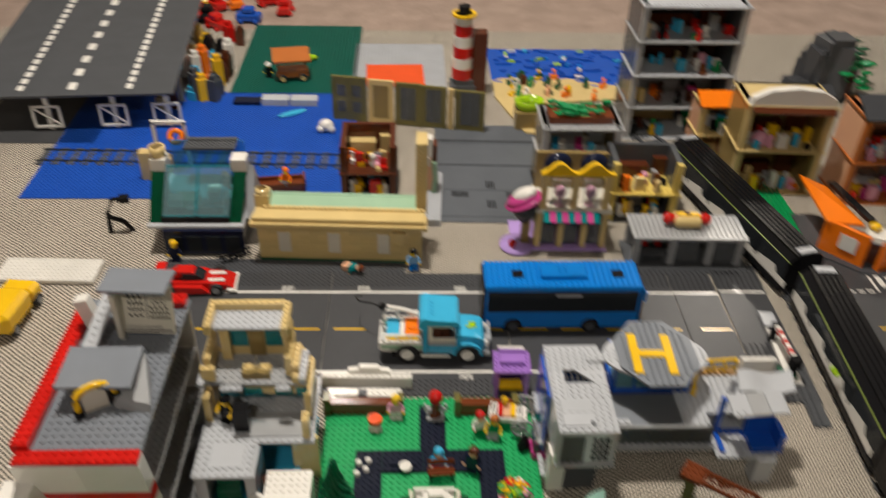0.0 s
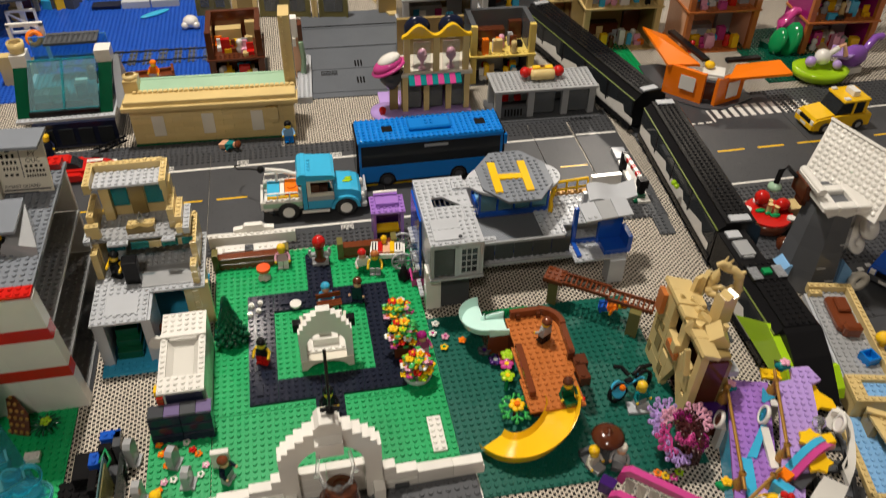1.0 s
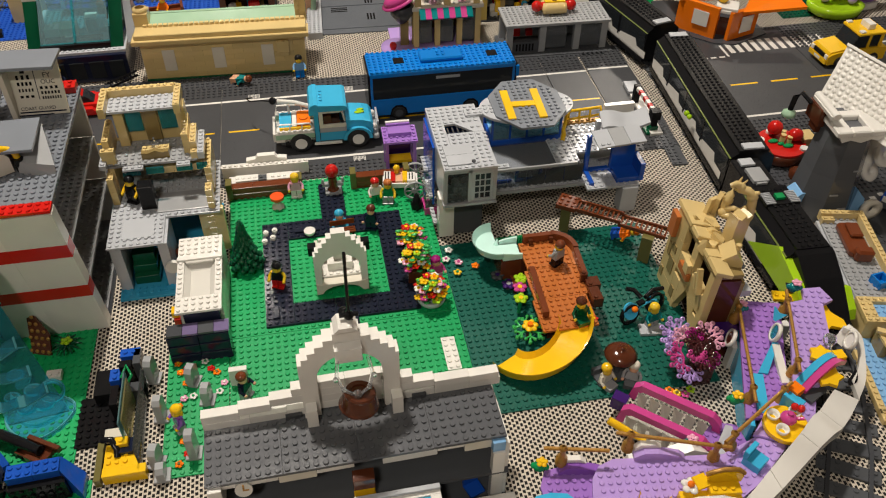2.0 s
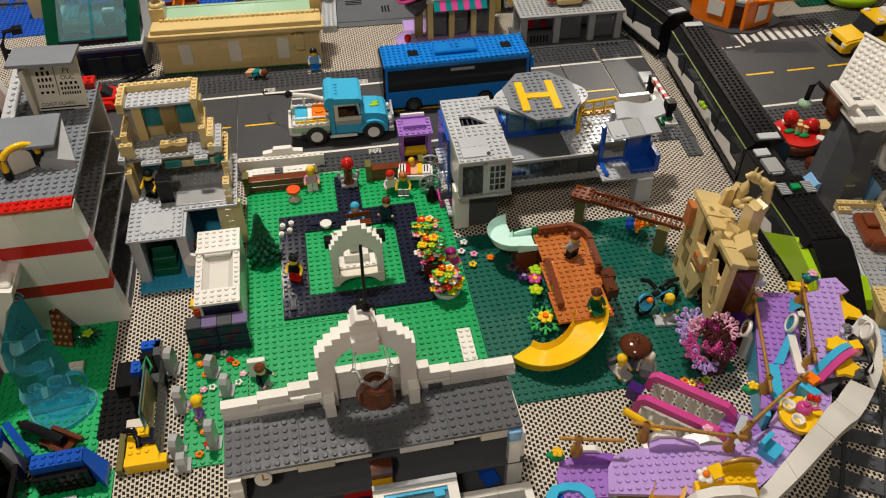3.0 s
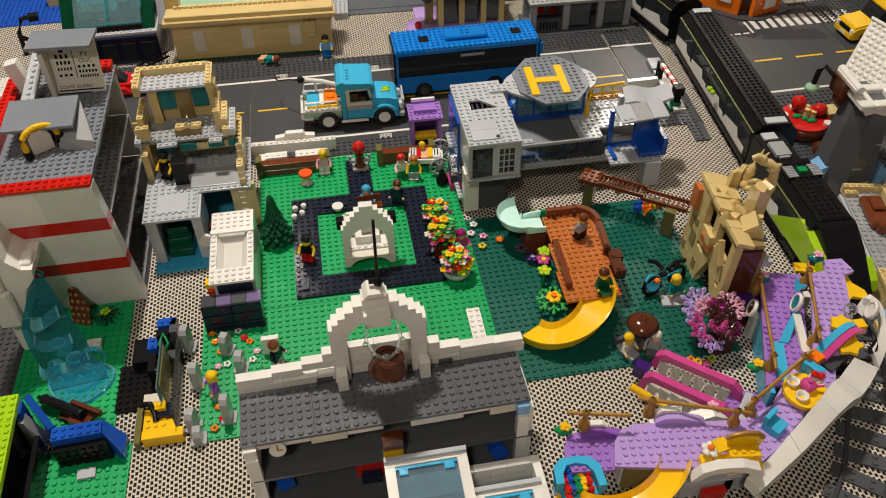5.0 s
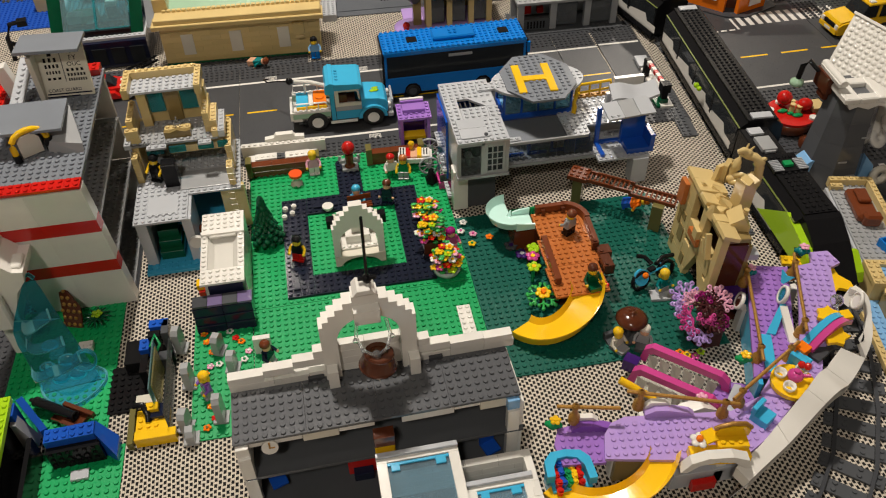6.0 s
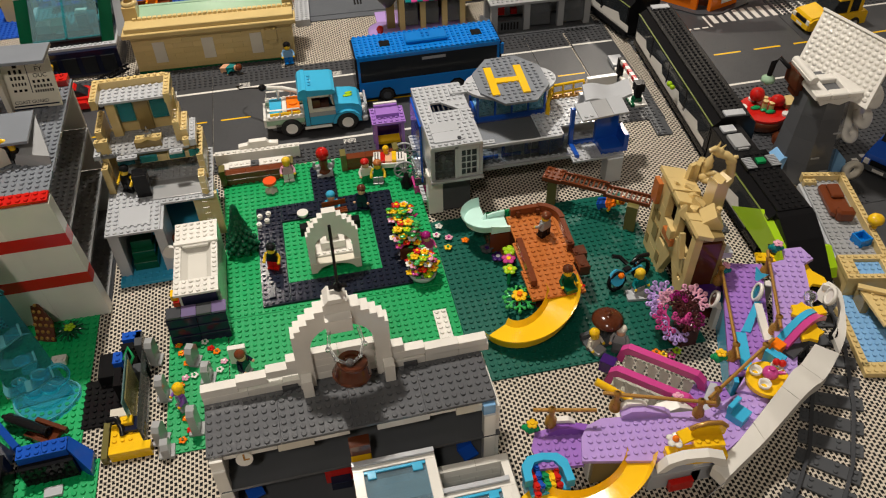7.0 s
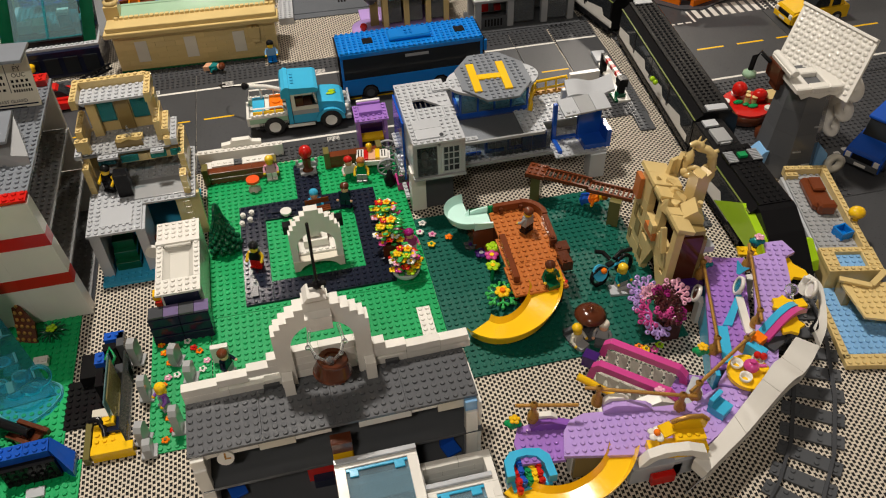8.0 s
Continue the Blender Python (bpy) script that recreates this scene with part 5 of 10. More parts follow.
# ---- the level-crossing barrier ----
gate = thing("crossing_barrier", 72.5, 38.0, GP, 90, "red and white level-crossing barrier on a black post", "barrier")
part("base", Geo().box(-1.4, -1.6, 0, 2.4, 1.6, 0.5).box(-0.8, -0.8, 0.5, 0.8, 0.8, 1.4), "forest", gate)
part("post", Geo().box(-0.6, -0.6, 0.4, 0.6, 0.6, 3.8).box(-0.9, -0.9, 2.8, 0.9, 0.9, 4.6), "black", gate)
for k in range(7):
    part("arm_segment", Geo().box(0.8 + 1.15 * k, -0.4, 3.5, 1.95 + 1.15 * k, 0.4, 4.3), "red" if k % 2 else "white", gate)
part("arm_tip", Geo().box(8.8, -0.6, 0.2, 9.8, 0.6, 4.4), "black", gate)
ramp = thing("crossing_ramp", 72.5, 36.2, GP, 86, "white and grey tiles at the level crossing", "ramp")
part("tile", Geo().box(0, -1.5, 0, 14, 0.9, 0.6), "white", ramp)
part("end_tile", Geo().box(14.6, -1.6, 0, 18.6, 1.0, 0.7), "ltgrey", ramp)

# ---- toy figures, each one plain mesh ----


def figure(x, y, z, rz, torso, legs, hair, skin="skin", sit=False, lying=0, cap=False, long=False, label="small plastic toy figure", arms=None):
    g = Geo()
    if sit:
        g.box(-0.85, -1.7, 0, 0.85, 0.3, 0.75, 1)
        base = 0.7
    else:
        g.box(-0.9, -0.5, 0, -0.04, 0.45, 1.5, 1).box(0.04, -0.5, 0, 0.9, 0.45, 1.5, 1).box(-0.92, -0.8, 0, -0.04, 0.3, 0.35, 1).box(0.04, -0.8, 0, 0.92, 0.3, 0.35, 1)
        base = 1.5
    g.slab([(-0.95, base), (0.95, base), (0.68, base + 1.6), (-0.68, base + 1.6)], -0.45, 0.45, 0)
    for s in (-1, 1):
        g.tube([(s * 0.8, 0, base + 1.4), (s * 1.15, -0.1, base + 0.8), (s * 1.15, -0.7, base + 0.35)], 0.24, 8, 4 if arms else 0)
        g.ball(s * 1.15, -0.85, base + 0.25, 0.26, 8, 2)
    g.lathe([(0.35, base + 1.6), (0.6, base + 1.75), (0.64, base + 1.9), (0.64, base + 2.6), (0.5, base + 2.8), (0.01, base + 2.82)], 16, 2)
    if cap:
        g.lathe([(1.0, base + 2.3), (1.02, base + 2.45), (0.72, base + 2.5), (0.68, base + 2.9), (0.3, base + 3.15), (0.01, base + 3.2)], 16, 3)
    else:
        g.ball(0, 0.12, base + 2.6, 0.78, 14, 3, 1, 1, 0.85)
        if long:
            g.ball(0, 0.45, base + 1.9, 0.7, 12, 3, 1.05, 0.55, 1.3)
    if lying:
        for i, p in enumerate(g.v):
            q = pose(0, 0, 0.5, lying) @ Vector(p)
            g.v[i] = tuple(q)
    return solid("toy_figure", g, [torso, legs, skin, hair, arms or torso], x, y, z, rz, label, "figurine", "toy figures")


def blossom(g, x, y, z, r, petal, heart, n=5):
    for i in range(n):
        a = 2 * math.pi * i / n
        g.ball(x + 0.55 * r * math.cos(a), y + 0.55 * r * math.sin(a), z, 0.42 * r, 8, petal, 1, 1, 0.4)
    g.cyl(x, y, z, z + 0.22, 0.3 * r, 8, heart)


def flower(x, y, z, mats, r=0.7, h=0.4, group="small garden flowers", label="small plastic flower on the green baseplate"):
    g = Geo().tube([(0, 0, -0.05), (0, 0, h)], 0.1, 6, 2)
    blossom(g, 0, 0, h, r, 0, 1)
    return solid("flower", g, [mats[0], mats[1], "green"], x, y, z, 0, label, "flower", group)


# ---- garden furniture and planting ----
pine = thing("pine_tree", -2.4, 13.6, GP, 0, "dark green moulded plastic pine tree", "tree")
part("trunk", Geo().cyl(0, 0, 0, 1.4, 0.5), "forest", pine)
g = Geo()
for tier in range(9):
    z, r = 1.0 + 0.85 * tier, 2.3 * (1 - tier / 9.6)
    for i in range(10):
        a = 2 * math.pi * (i + 0.5 * (tier % 2)) / 10
        tip = r * random.uniform(0.88, 1.1)
        g.tube([(0.25 * r * math.cos(a), 0.25 * r * math.sin(a), z + 1.1), (0.7 * tip * math.cos(a), 0.7 * tip * math.sin(a), z + 0.5), (0.96 * tip * math.cos(a), 0.96 * tip * math.sin(a), z + 0.1)], 0.5, 6, 0, 0.36)
        g.ball(0.95 * tip * math.cos(a), 0.95 * tip * math.sin(a), z + 0.12, 0.2 + 0.18 * r, 8, 0, 1, 1, 0.8)
    g.lathe([(0.75 * r, z), (0.35 * r, z + 1.2)], 12)
part("crown", g.ball(0, 0, 8.9, 0.4, 8, 0, 1, 1, 2), "forest", pine)
for x, y in ((0.6, 20.2), (1.7, 18.9), (0.4, 18.2), (2.0, 20.6)):
    solid("white_post", Geo().cyl(0, 0, 0, 1.0, 0.45, 12).cyl(0, 0, 1.0, 1.2, 0.3, 10), "white", x, y, GP, 0, "small white round stud on green baseplate", "post", "white round studs")
brick(thing("white_plate", 24.0, -12.4, GP, 0, "white two-by-four plate on the green baseplate", "plate"), "white", 0, 0, 0, 2, 6, 1)


def board(x, y, length, rz=-1):
    th = thing("garden_counter", x, y, GP, rz, "brown block counter with white tiled top along the fence", "counter", "garden counters")
    for k in range(2):
        course(th, "rust", 0, 0, k * BH, length, "x", 1.6, 3, False)
    parts("end_post", [Geo().box(a, -0.2, 0, a + 1, 1.8, 3.4) for a in (-0.4, length - 0.6)], "olive", th)
    return th


bar = board(-5.0, 30.6, 12)
part("bar_top", Geo().box(0, 1.6, 0, 12, 4.0, 2.0).box(1.2, 1.8, 2.0, 5.0, 3.4, 2.6).box(6.5, 1.8, 2.0, 10.8, 3.6, 2.4).stud(1, 2, 2.5, 4, 1).stud(7, 2, 2.4, 3, 1), "white", bar)
part("bar_tray", Geo().box(5.0, 1.9, 2.0, 6.4, 3.3, 2.5).stud(5, 2, 2.5, 1, 1), "dkgrey", bar)
board(15.6, 30.2, 9.5)
brick(thing("white_wall_cap", -6.2, 36.6, GP, -1.7, "long white tile wall along the pavement", "wall"), "white", 0, 0, 0, 15, 1.2, 6, True, "wall_block")
sign = thing("white_arch_sign", -1.9, 37.4, GP, -1.7, "white rounded arch block on the pavement", "arch")
part("arch_block", Geo().slab([(0, 0), (7, 0), (7, 3.0), (5.4, 3.2), (5.0, 3.8), (2.0, 3.8), (1.6, 3.2), (0, 3.0)], 0, 1.0), "white", sign)
table = thing("round_stool", 2.8, 27.6, GP, 0, "orange round table top on clear stem", "stool")
part("stem", Geo().lathe([(1.1, 0), (1.0, 0.3), (0.4, 0.6), (0.4, 1.4), (1.0, 1.8)], 14), "cream", table)
part("top", Geo().cyl(0, 0, 1.8, 2.3, 1.15, 20), "scarlet", table)
balloon = thing("red_topped_pedestal", 12.2, 29.6, GP + PH, 0, "grey pedestal with brown column and red ball", "pedestal")
part("base", Geo().box(-1.4, -1.2, 0, 1.4, 1.2, 0.6).box(-1.8, -0.4, 1.4, 1.8, 0.4, 2.0).tube([(-1.8, 0, 1.9), (-1.6, 0, 2.8)], 0.25).tube([(1.8, 0, 1.9), (1.6, 0, 2.8)], 0.25), "grey", balloon)
part("column", Geo().cyl(0, 0, 0.6, 3.2, 0.75, 14).lathe([(1.0, 0.6), (0.7, 1.2)], 14), "rust", balloon)
part("ball", Geo().ball(0, 0, 4.4, 1.15, 18, 0, 1, 1, 1.1), "red", balloon)


def cart_wheel(parent, x, y, z, r, rz):
    g = Geo()
    g.m = pose(x, y, z, 0, 0, rz) @ pose(0, 0, 0, 90)
    g.lathe([(r - 0.25, -0.18), (r, -0.18), (r, 0.18), (r - 0.25, 0.18), (r - 0.25, -0.18)], 24)
    for i in range(8):
        a = math.pi * i / 4
        g.tube([(0, 0, 0), ((r - 0.2) * math.cos(a), (r - 0.2) * math.sin(a), 0)], 0.12, 6)
    g.cyl(0, 0, -0.3, 0.3, 0.4, 12)
    part("cart_wheel", g, "grey", parent)


cart = thing("flower_cart", 23.5, 28.6, GP, -8, "market cart with grey spoked wheels and bright goods", "cart")
part("bed", Geo().box(-3, -1.6, 1.6, 3.0, 1.8, 2.1).box(-3, -1.7, 2.1, 3, -1.4, 2.6), "white", cart)
cart_wheel(cart, 2.6, 2.6, 1.9, 1.9, 0)
cart_wheel(cart, 2.4, -2.6, 1.8, 1.8, 8)
part("crate", Geo().box(-2.8, -1.2, 2.1, -1.6, 1.4, 3.0).box(1.2, -1.2, 2.1, 2.6, 1.2, 2.9), "white", cart)
part("crate", Geo().box(-1.6, -1.2, 2.1, -0.8, 1.4, 2.9), "red", cart)
part("crate", Geo().box(-0.8, -1.2, 2.1, 0.4, 1.4, 2.8), "peach", cart)
part("crate", Geo().box(0.4, -1.2, 2.1, 1.2, 1.4, 3.0).ball(-0.6, 1.2, 3.8, 0.6).cyl(-0.6, 1.2, 2.6, 3.6, 0.4), "yellow", cart)
parts("bar_print", [Geo().box(-2.6, -1.0, 3.0, -2.4, 1.2, 3.04), Geo().box(-2.1, -1.0, 3.0, -1.9, 1.2, 3.04), Geo().box(1.5, -0.8, 2.9, 1.7, 1, 2.94), Geo().box(2.0, -0.8, 2.9, 2.2, 1, 2.94)], "black", cart)
part("handle", Geo().tube([(3.0, -2.8, 0.3), (4.2, -3.4, 2.6), (4.0, -2.0, 4.2)], 0.2), "aqua", cart)
glass_stand = thing("clear_cabinet", 27.6, 22.6, GP, 0, "clear aqua cabinet on pink base beside the cart", "cabinet")
part("glass_box", Geo().box(-1.0, -1.4, 1.4, 0.8, 1.4, 5.4), "glass", glass_stand)
part("pink_base", Geo().box(-1.2, -1.6, 0, 1.0, 1.6, 1.4), "pink", glass_stand)
part("jar", Geo().lathe([(0.9, 0), (1.1, 1.2), (0.5, 2.2), (0.4, 2.8), (0.01, 3.2)], 14, 0, -2.2, 0.6), "black", glass_stand)
mats = ["yellow", "blush", "white", "red", "pink", "yellow", "lime"]


def planted(name, x, y, blooms, label, pot):
    th = thing(name, x, y, GP, 0, label, "flower tub")
    part("pot", pot[0], pot[1], th)
    leaves = Geo()
    for i in range(64):
        a, r = random.uniform(0, 6.28), random.uniform(0.2, 1.9)
        z = pot[2] + random.uniform(0.2, blooms[0])
        leaves.tube([(0.3 * r * math.cos(a), 0.3 * r * math.sin(a), pot[2] - 0.2), (0.8 * r * math.cos(a), 0.8 * r * math.sin(a), z), (1.2 * r * math.cos(a), 1.2 * r * math.sin(a), z - 0.3)], 0.14, 5, 0, 0.06)
        leaves.ball(1.1 * r * math.cos(a), 1.1 * r * math.sin(a), z, 0.5, 7, 0, 1, 0.7, 0.3)
    part("foliage", leaves, "leaf", th)
    for i in range(blooms[1]):
        a, r = 2.4 * i, 0.45 + 1.75 * math.sqrt(i / blooms[1])
        g = Geo()
        blossom(g, r * math.cos(a), r * math.sin(a), pot[2] + blooms[0] * (1.15 - 0.2 * r * r) + random.uniform(-0.2, 0.2), random.uniform(0.7, 0.95), 0, 1)
        part("bloom", g, [mats[i * 3 % 7], "yellow" if i % 3 else "orange"], th)


planted("flower_pot", 24.0, 1.0, (3.6, 26), "round grey tub full of mixed plastic flowers", (Geo().lathe([(1.3, 0), (2.1, 0.9), (2.3, 1.8), (2.0, 1.8), (1.4, 1.0), (0.01, 1.0)], 22), "ltgrey", 1.6))
planted("flower_bush", 22.6, 6.6, (3.6, 22), "dark trellis block covered with mixed plastic flowers", (Geo().box(-1.3, -1.4, 0, 1.3, 1.4, 2.6).box(0.6, -1.6, 0, 1.8, 0.4, 1.4), "brown", 2.6))
planted("flower_bush", 22.8, 12.4, (3.0, 17), "upright bush of yellow, white and red plastic flowers", (Geo().box(-1.0, -1.2, 0, 1.0, 1.2, 2.2), "olive", 2.2))
for x, y, a, b in ((28.6, 11.4, "white", "grey"), (29.6, 8.4, "blush", "pink"), (29.0, 6.2, "yellow", "green"), (32.0, 7.2, "orange", "orange"), (27.8, 9.4, "white", "pink")):
    flower(x, y, GP, (a, b), 0.75, 0.5)
figure(25.6, 5.8, GP, 20, "pink", "blush", "magenta", "peach", long=True, label="toy figure with magenta hair among the flowers")
figure(-17.6, 21.2, 9.65, -30, "black", "black", "black", "skin", label="toy figure in black and yellow in the shop", arms="yellow")
figure(2.2, 8.2, GP + PH, -20, "black", "red", "black", "skin", label="toy figure in black on the dark path", arms="yellow")
figure(6.0, 30.0, GP, 0, "blush", "white", "skin", "skin", long=True, label="toy figure with long yellow hair at the counter")
figure(19.0, 26.4, GP, 10, "white", "green", "red", "peach", label="toy figure with red hair beside the cart")
figure(21.0, 25.6, GP, -10, "green", "grey", "nougat", "skin", label="toy figure in green beside the cart", arms="skin")
figure(12.4, 19.6, GP + PH, 0, "azure", "red", "azure", "peach", sit=True, label="toy figure in blue on the path")
figure(17.4, 19.0, GP + PH, -20, "navy", "navy", "brown", "peach", label="toy figure with dark hair on the path")
figure(11.0, -2.8, GP + PH, 0, "black", "gold", "black", "skin", label="dark toy figure standing on the front path")
bench = thing("park_bench", 12.8, 16.9, GP + PH, 4, "reddish brown slatted bench on the dark path", "bench")
for k in range(3):
    part("slat", Geo().box(-2, 0.5 * k, 1.2, 2, 0.5 * k + 0.4, 1.5), "rust", bench)
part("slat", Geo().box(-2, 1.6, 1.8, 2, 1.8, 2.8), "rust", bench)
for x in (-1.7, 1.4):
    part("leg", Geo().box(x, 0, 0, x + 0.3, 1.6, 1.2), "black", bench)
solid("white_disc", Geo().cyl(0, 0, 0, 0.5, 0.6, 14).cyl(0, 0, 0.5, 0.8, 0.95, 14), "white", 7.5, 19.2, GP + PH, 0, "small white round table on the path", "table")

# ---- graveyard ----


def gravestone(x, y, rz, h, label):
    th = thing("gravestone", x, y, GP, rz, label, "gravestone", "gravestones")
    part("stone", Geo().slab([(-1.0, 0.4), (1.0, 0.4), (1.0, h - 0.6), (0.5, h), (-0.5, h), (-1.0, h - 0.6)], -0.5, 0.5), "grey", th)
    part("plinth", Geo().box(-1, -1, 0, 1, 1, 0.4), "grey", th)


for x, y, rz, h in ((-15.1, -6.5, 80, 4.4), (-13.6, -13.2, 84, 4.2), (-13.8, -20.2, 78, 3.6), (-13.1, -22.2, 90, 2.4), (-9.9, -7.9, 70, 3.4), (-7.9, -11.5, 80, 3.4), (-9.4, -19.6, 85, 4.8)):
    gravestone(x, y, rz, h, "light grey slanted gravestone on green baseplate")
for i, (x, y) in enumerate(((-11.6, -6.2), (-10.8, -5.6), (-10.8, -8.2), (-11.0, -10.8), (-9.8, -10.6), (-11.6, -12.0), (-7.6, -6.2), (-6.8, -7.0), (-5.8, -9.0), (-6.4, -10.4), (-10.8, -17.6), (-10.2, -19.6), (-11.2, -21.0), (-7.0, -17.0), (-8.4, -4.8), (-12.0, -4.6))):
    m = (("orange", "yellow"), ("blush", "white"), ("red", "red"), ("white", "green"), ("orange", "olive"))[i * 2 % 5]
    flower(x, y, GP, m, 0.62, 0.35, "graveyard flowers", "small round plastic flower between the gravestones")
figure(-11.2, -15.4, GP, -60, "purple", "grey", "yellow", "yellow", long=True, label="toy figure with bright yellow hair between graves")
solid("white_wall_panel", Geo().box(-1.6, -0.3, 0, 0.8, 0.5, 3.2), "white", -3.3, -9.4, GP, 0, "small white panel behind a brown-haired figure", "panel")
figure(-3.0, -11.6, GP, 60, "navy", "grey", "rust", "peach", label="toy figure with curly brown hair by the church")
g = Geo().box(-24.3, -16.2, 0, -18.6, -8.4, 0.4).box(-22.2, -8.4, 0, -18.6, -6.4, 0.4).stud(-24.2, -16.1, 0.4, 5, 7)
crypt = thing("shrine_wall", -0.35, 0, 0, 0, "narrow open block building in black, yellow and blue", "building")
part("floor_plate", g, "black", crypt)
parts("wall_block", [Geo().box(-22.2, -9.6, 0, -19.2, -5.4, 2.2), Geo().box(-19.6, -12.6, 0, -18.6, -9.4, 3.6), Geo().box(-18.6, -7.4, 0, -17, -6.2, 4.6)], "black", crypt)
part("yellow_step", Geo().box(-20.0, -20.6, 0, -15.8, -17.2, 1.4).stud(-19.9, -20.4, 1.4, 3, 3), "yellow", crypt)
part("yellow_edge", Geo().box(-20.0, -22.0, 0, -14.8, -20.7, 1.7), "yellow", crypt)
part("step_edge", Geo().box(-21, -22.2, 0, -20.2, -16.6, 1.4), "olive", crypt)
part("blue_roof", Geo().box(-18.6, -5.6, 3.2, -16.0, -4.2, 4.6).stud(-18.4, -5.4, 4.6, 2, 1), "blue", crypt)
part("blue_roof", Geo().box(-19.8, -9.0, 2.4, -18.5, -7.0, 4.0).stud(-19.6, -9, 4.0, 1, 2), "blue", crypt)
part("tall_pane", Geo().box(-17.6, -17.4, 1.2, -17.4, -9.0, 5.8), "pane_aqua", crypt)
part("amber_pane", Geo().box(-17.1, -17.2, 1.2, -16.9, -10.6, 6.2), "pane_amber", crypt, "clear yellowish pane")
part("white_sill", Geo().box(-20.0, -16.8, 1.2, -17.0, -15.4, 2.4), "cream", crypt)
part("yellow_brick", Geo().box(-18.6, -18.2, 1.4, -17.0, -17.0, 2.6).stud(-18.4, -18.1, 2.6, 1, 1), "yellow", crypt)
part("black_tube", Geo().tube([(-20.2, -17.2, 2.6), (-19.0, -17.4, 2.8), (-18.4, -18.4, 2.0), (-18.4, -19.2, 1.4)], 0.42, 8), "black", crypt)
part("clear_side", Geo().box(-15.8, -20.6, 0.4, -15.6, -8, 4.6), "pane_clear", crypt)
part("blue_seat", Geo().box(-18.4, -19, 1, -16.2, -16.8, 2.0), "navy", crypt)
parts("grey_stone", [Geo().box(-16.9, -7, 0, -15.9, -4.4, 4.6), Geo().box(-17.4, -10.2, 0, -15.6, -8.6, 2.8)], "dkgrey", crypt)
part("vine", Geo().tube([(-18, -9.5, 5), (-17.2, -8.4, 6), (-16.6, -9.6, 5.4), (-17.4, -10, 4)], 0.2, 6), "green", crypt)
flower(-22.0, -7.4, 0.4, ("yellow", "orange"), 0.7, 0.4)

# ---- waterfall garden and the lime building ----
fall = thing("waterfall_rock", 0, 0, GP, 0, "white rock arch pouring clear teal water to a pool", "waterfall")
part("rock", Geo().slab([(-38.6, 7.6), (-34.9, 7.6), (-34.5, 10.4), (-33.5, 13.0), (-32.0, 14.8), (-31.7, 16.4), (-33.0, 16.6), (-34.4, 18.2), (-35.0, 21.4), (-38.6, 21.4)], -4.2, 1.2), "white", fall)
part("rock_face", Geo().box(-38.4, -5.4, 7.4, -35.4, -4.2, 13.6, c=0.3).box(-37.8, -5.0, 13.6, -35.8, -4.2, 19.4, c=0.3), "white", fall)
part("rock_foot", Geo().box(-38.6, -3.0, 0, -36.8, 1.0, 7.6, c=0.3), "white", fall)
part("rock_tip", Geo().box(-33.4, -3.4, 15.2, -31.9, -0.8, 17.0, c=0.2), "white", fall)
left = [(-32.5, -3.9, 14.2), (-33.8, -4.9, 11.8), (-35.0, -5.6, 9.4), (-35.9, -5.6, 7.2), (-35.9, -6.2, 5.2), (-35.2, -7.4, 3.0), (-34.3, -9.2, 1.6), (-33.2, -11.4, 0.8)]
right = [(-31.3, -3.0, 14.2), (-30.7, -3.7, 12.6), (-30.1, -4.5, 10.6), (-29.4, -5.3, 8.4), (-28.5, -6.4, 6.0), (-27.7, -7.5, 3.9), (-26.8, -8.8, 2.0), (-25.8, -10.4, 0.8)]
part("water_panel", Geo().strip(left, right, 0.3), "water", fall, "clear teal leaning water panel")
part("water_crest", Geo().tube([left[0], (-32.2, -3.3, 14.9), (-31.7, -3.0, 14.9), right[0]], 0.3, 10), "water", fall)
# curled shelves inside the fall
for x, y, z, w, drop, tip in ((-32.4, -5.0, 9.8, 1.9, 1.3, 0.5), (-31.9, -6.6, 6.8, 2.2, 1.0, -0.4), (-30.2, -8.3, 4.2, 2.3, 1.2, 0.5), (-32.8, -8.6, 3.4, 1.5, 0.9, -0.3)):
    bow = [(x + w * math.cos(a), y - 1.2 * math.sin(a), z + tip * math.cos(a) + 0.4 * math.sin(2 * a)) for a in [math.pi * i / 14 for i in range(15)]]
    part("water_lip", Geo().strip(bow, [(px + 0.1 * (px - x), py - 0.9, pz - drop) for px, py, pz in bow], 0.25), "water", fall, "curled clear water lip")
for x, y, z, r in ((-31.4, -7.4, 5.6, 1.0), (-29.6, -8.6, 3.6, 1.1), (-32.4, -8.8, 3.0, 0.9), (-28.6, -9.8, 2.0, 1.2), (-30.8, -10.0, 1.8, 1.1)):
    part("water_block", Geo().ball(x, y, z, r, 12, 0, 1.2, 0.9, 0.7), "water", fall, "clear teal rounded water piece")
fan = [(-29.4 + (4.2 + 0.3 * math.sin(3 * t)) * math.cos(t), -10.6 + (3.5 + 0.25 * math.cos(4 * t)) * math.sin(t)) for t in [2 * math.pi * k / 32 for k in range(32)]]
part("pool", Geo().prism(fan, 0.05, 0.5), "water", fall)
part("pool_edge", Geo().tube([(x, y, 0.7) for x, y in fan] + [(fan[0][0], fan[0][1], 0.6)], 0.2, 8), "water", fall)
part("pool_step", Geo().prism([(-29.4 + 0.75 * (x + 29.4), -9.9 + 0.66 * (y + 10.6)) for x, y in fan], 0.5, 1.3), "water", fall)
part("water_ring", Geo().at(-27.4, -8.9, 3.3, 64, 0, 14).lathe([(1.2, -0.4), (1.6, -0.35), (1.6, 0.35), (1.2, 0.4), (1.2, -0.4)], 24), "water", fall)
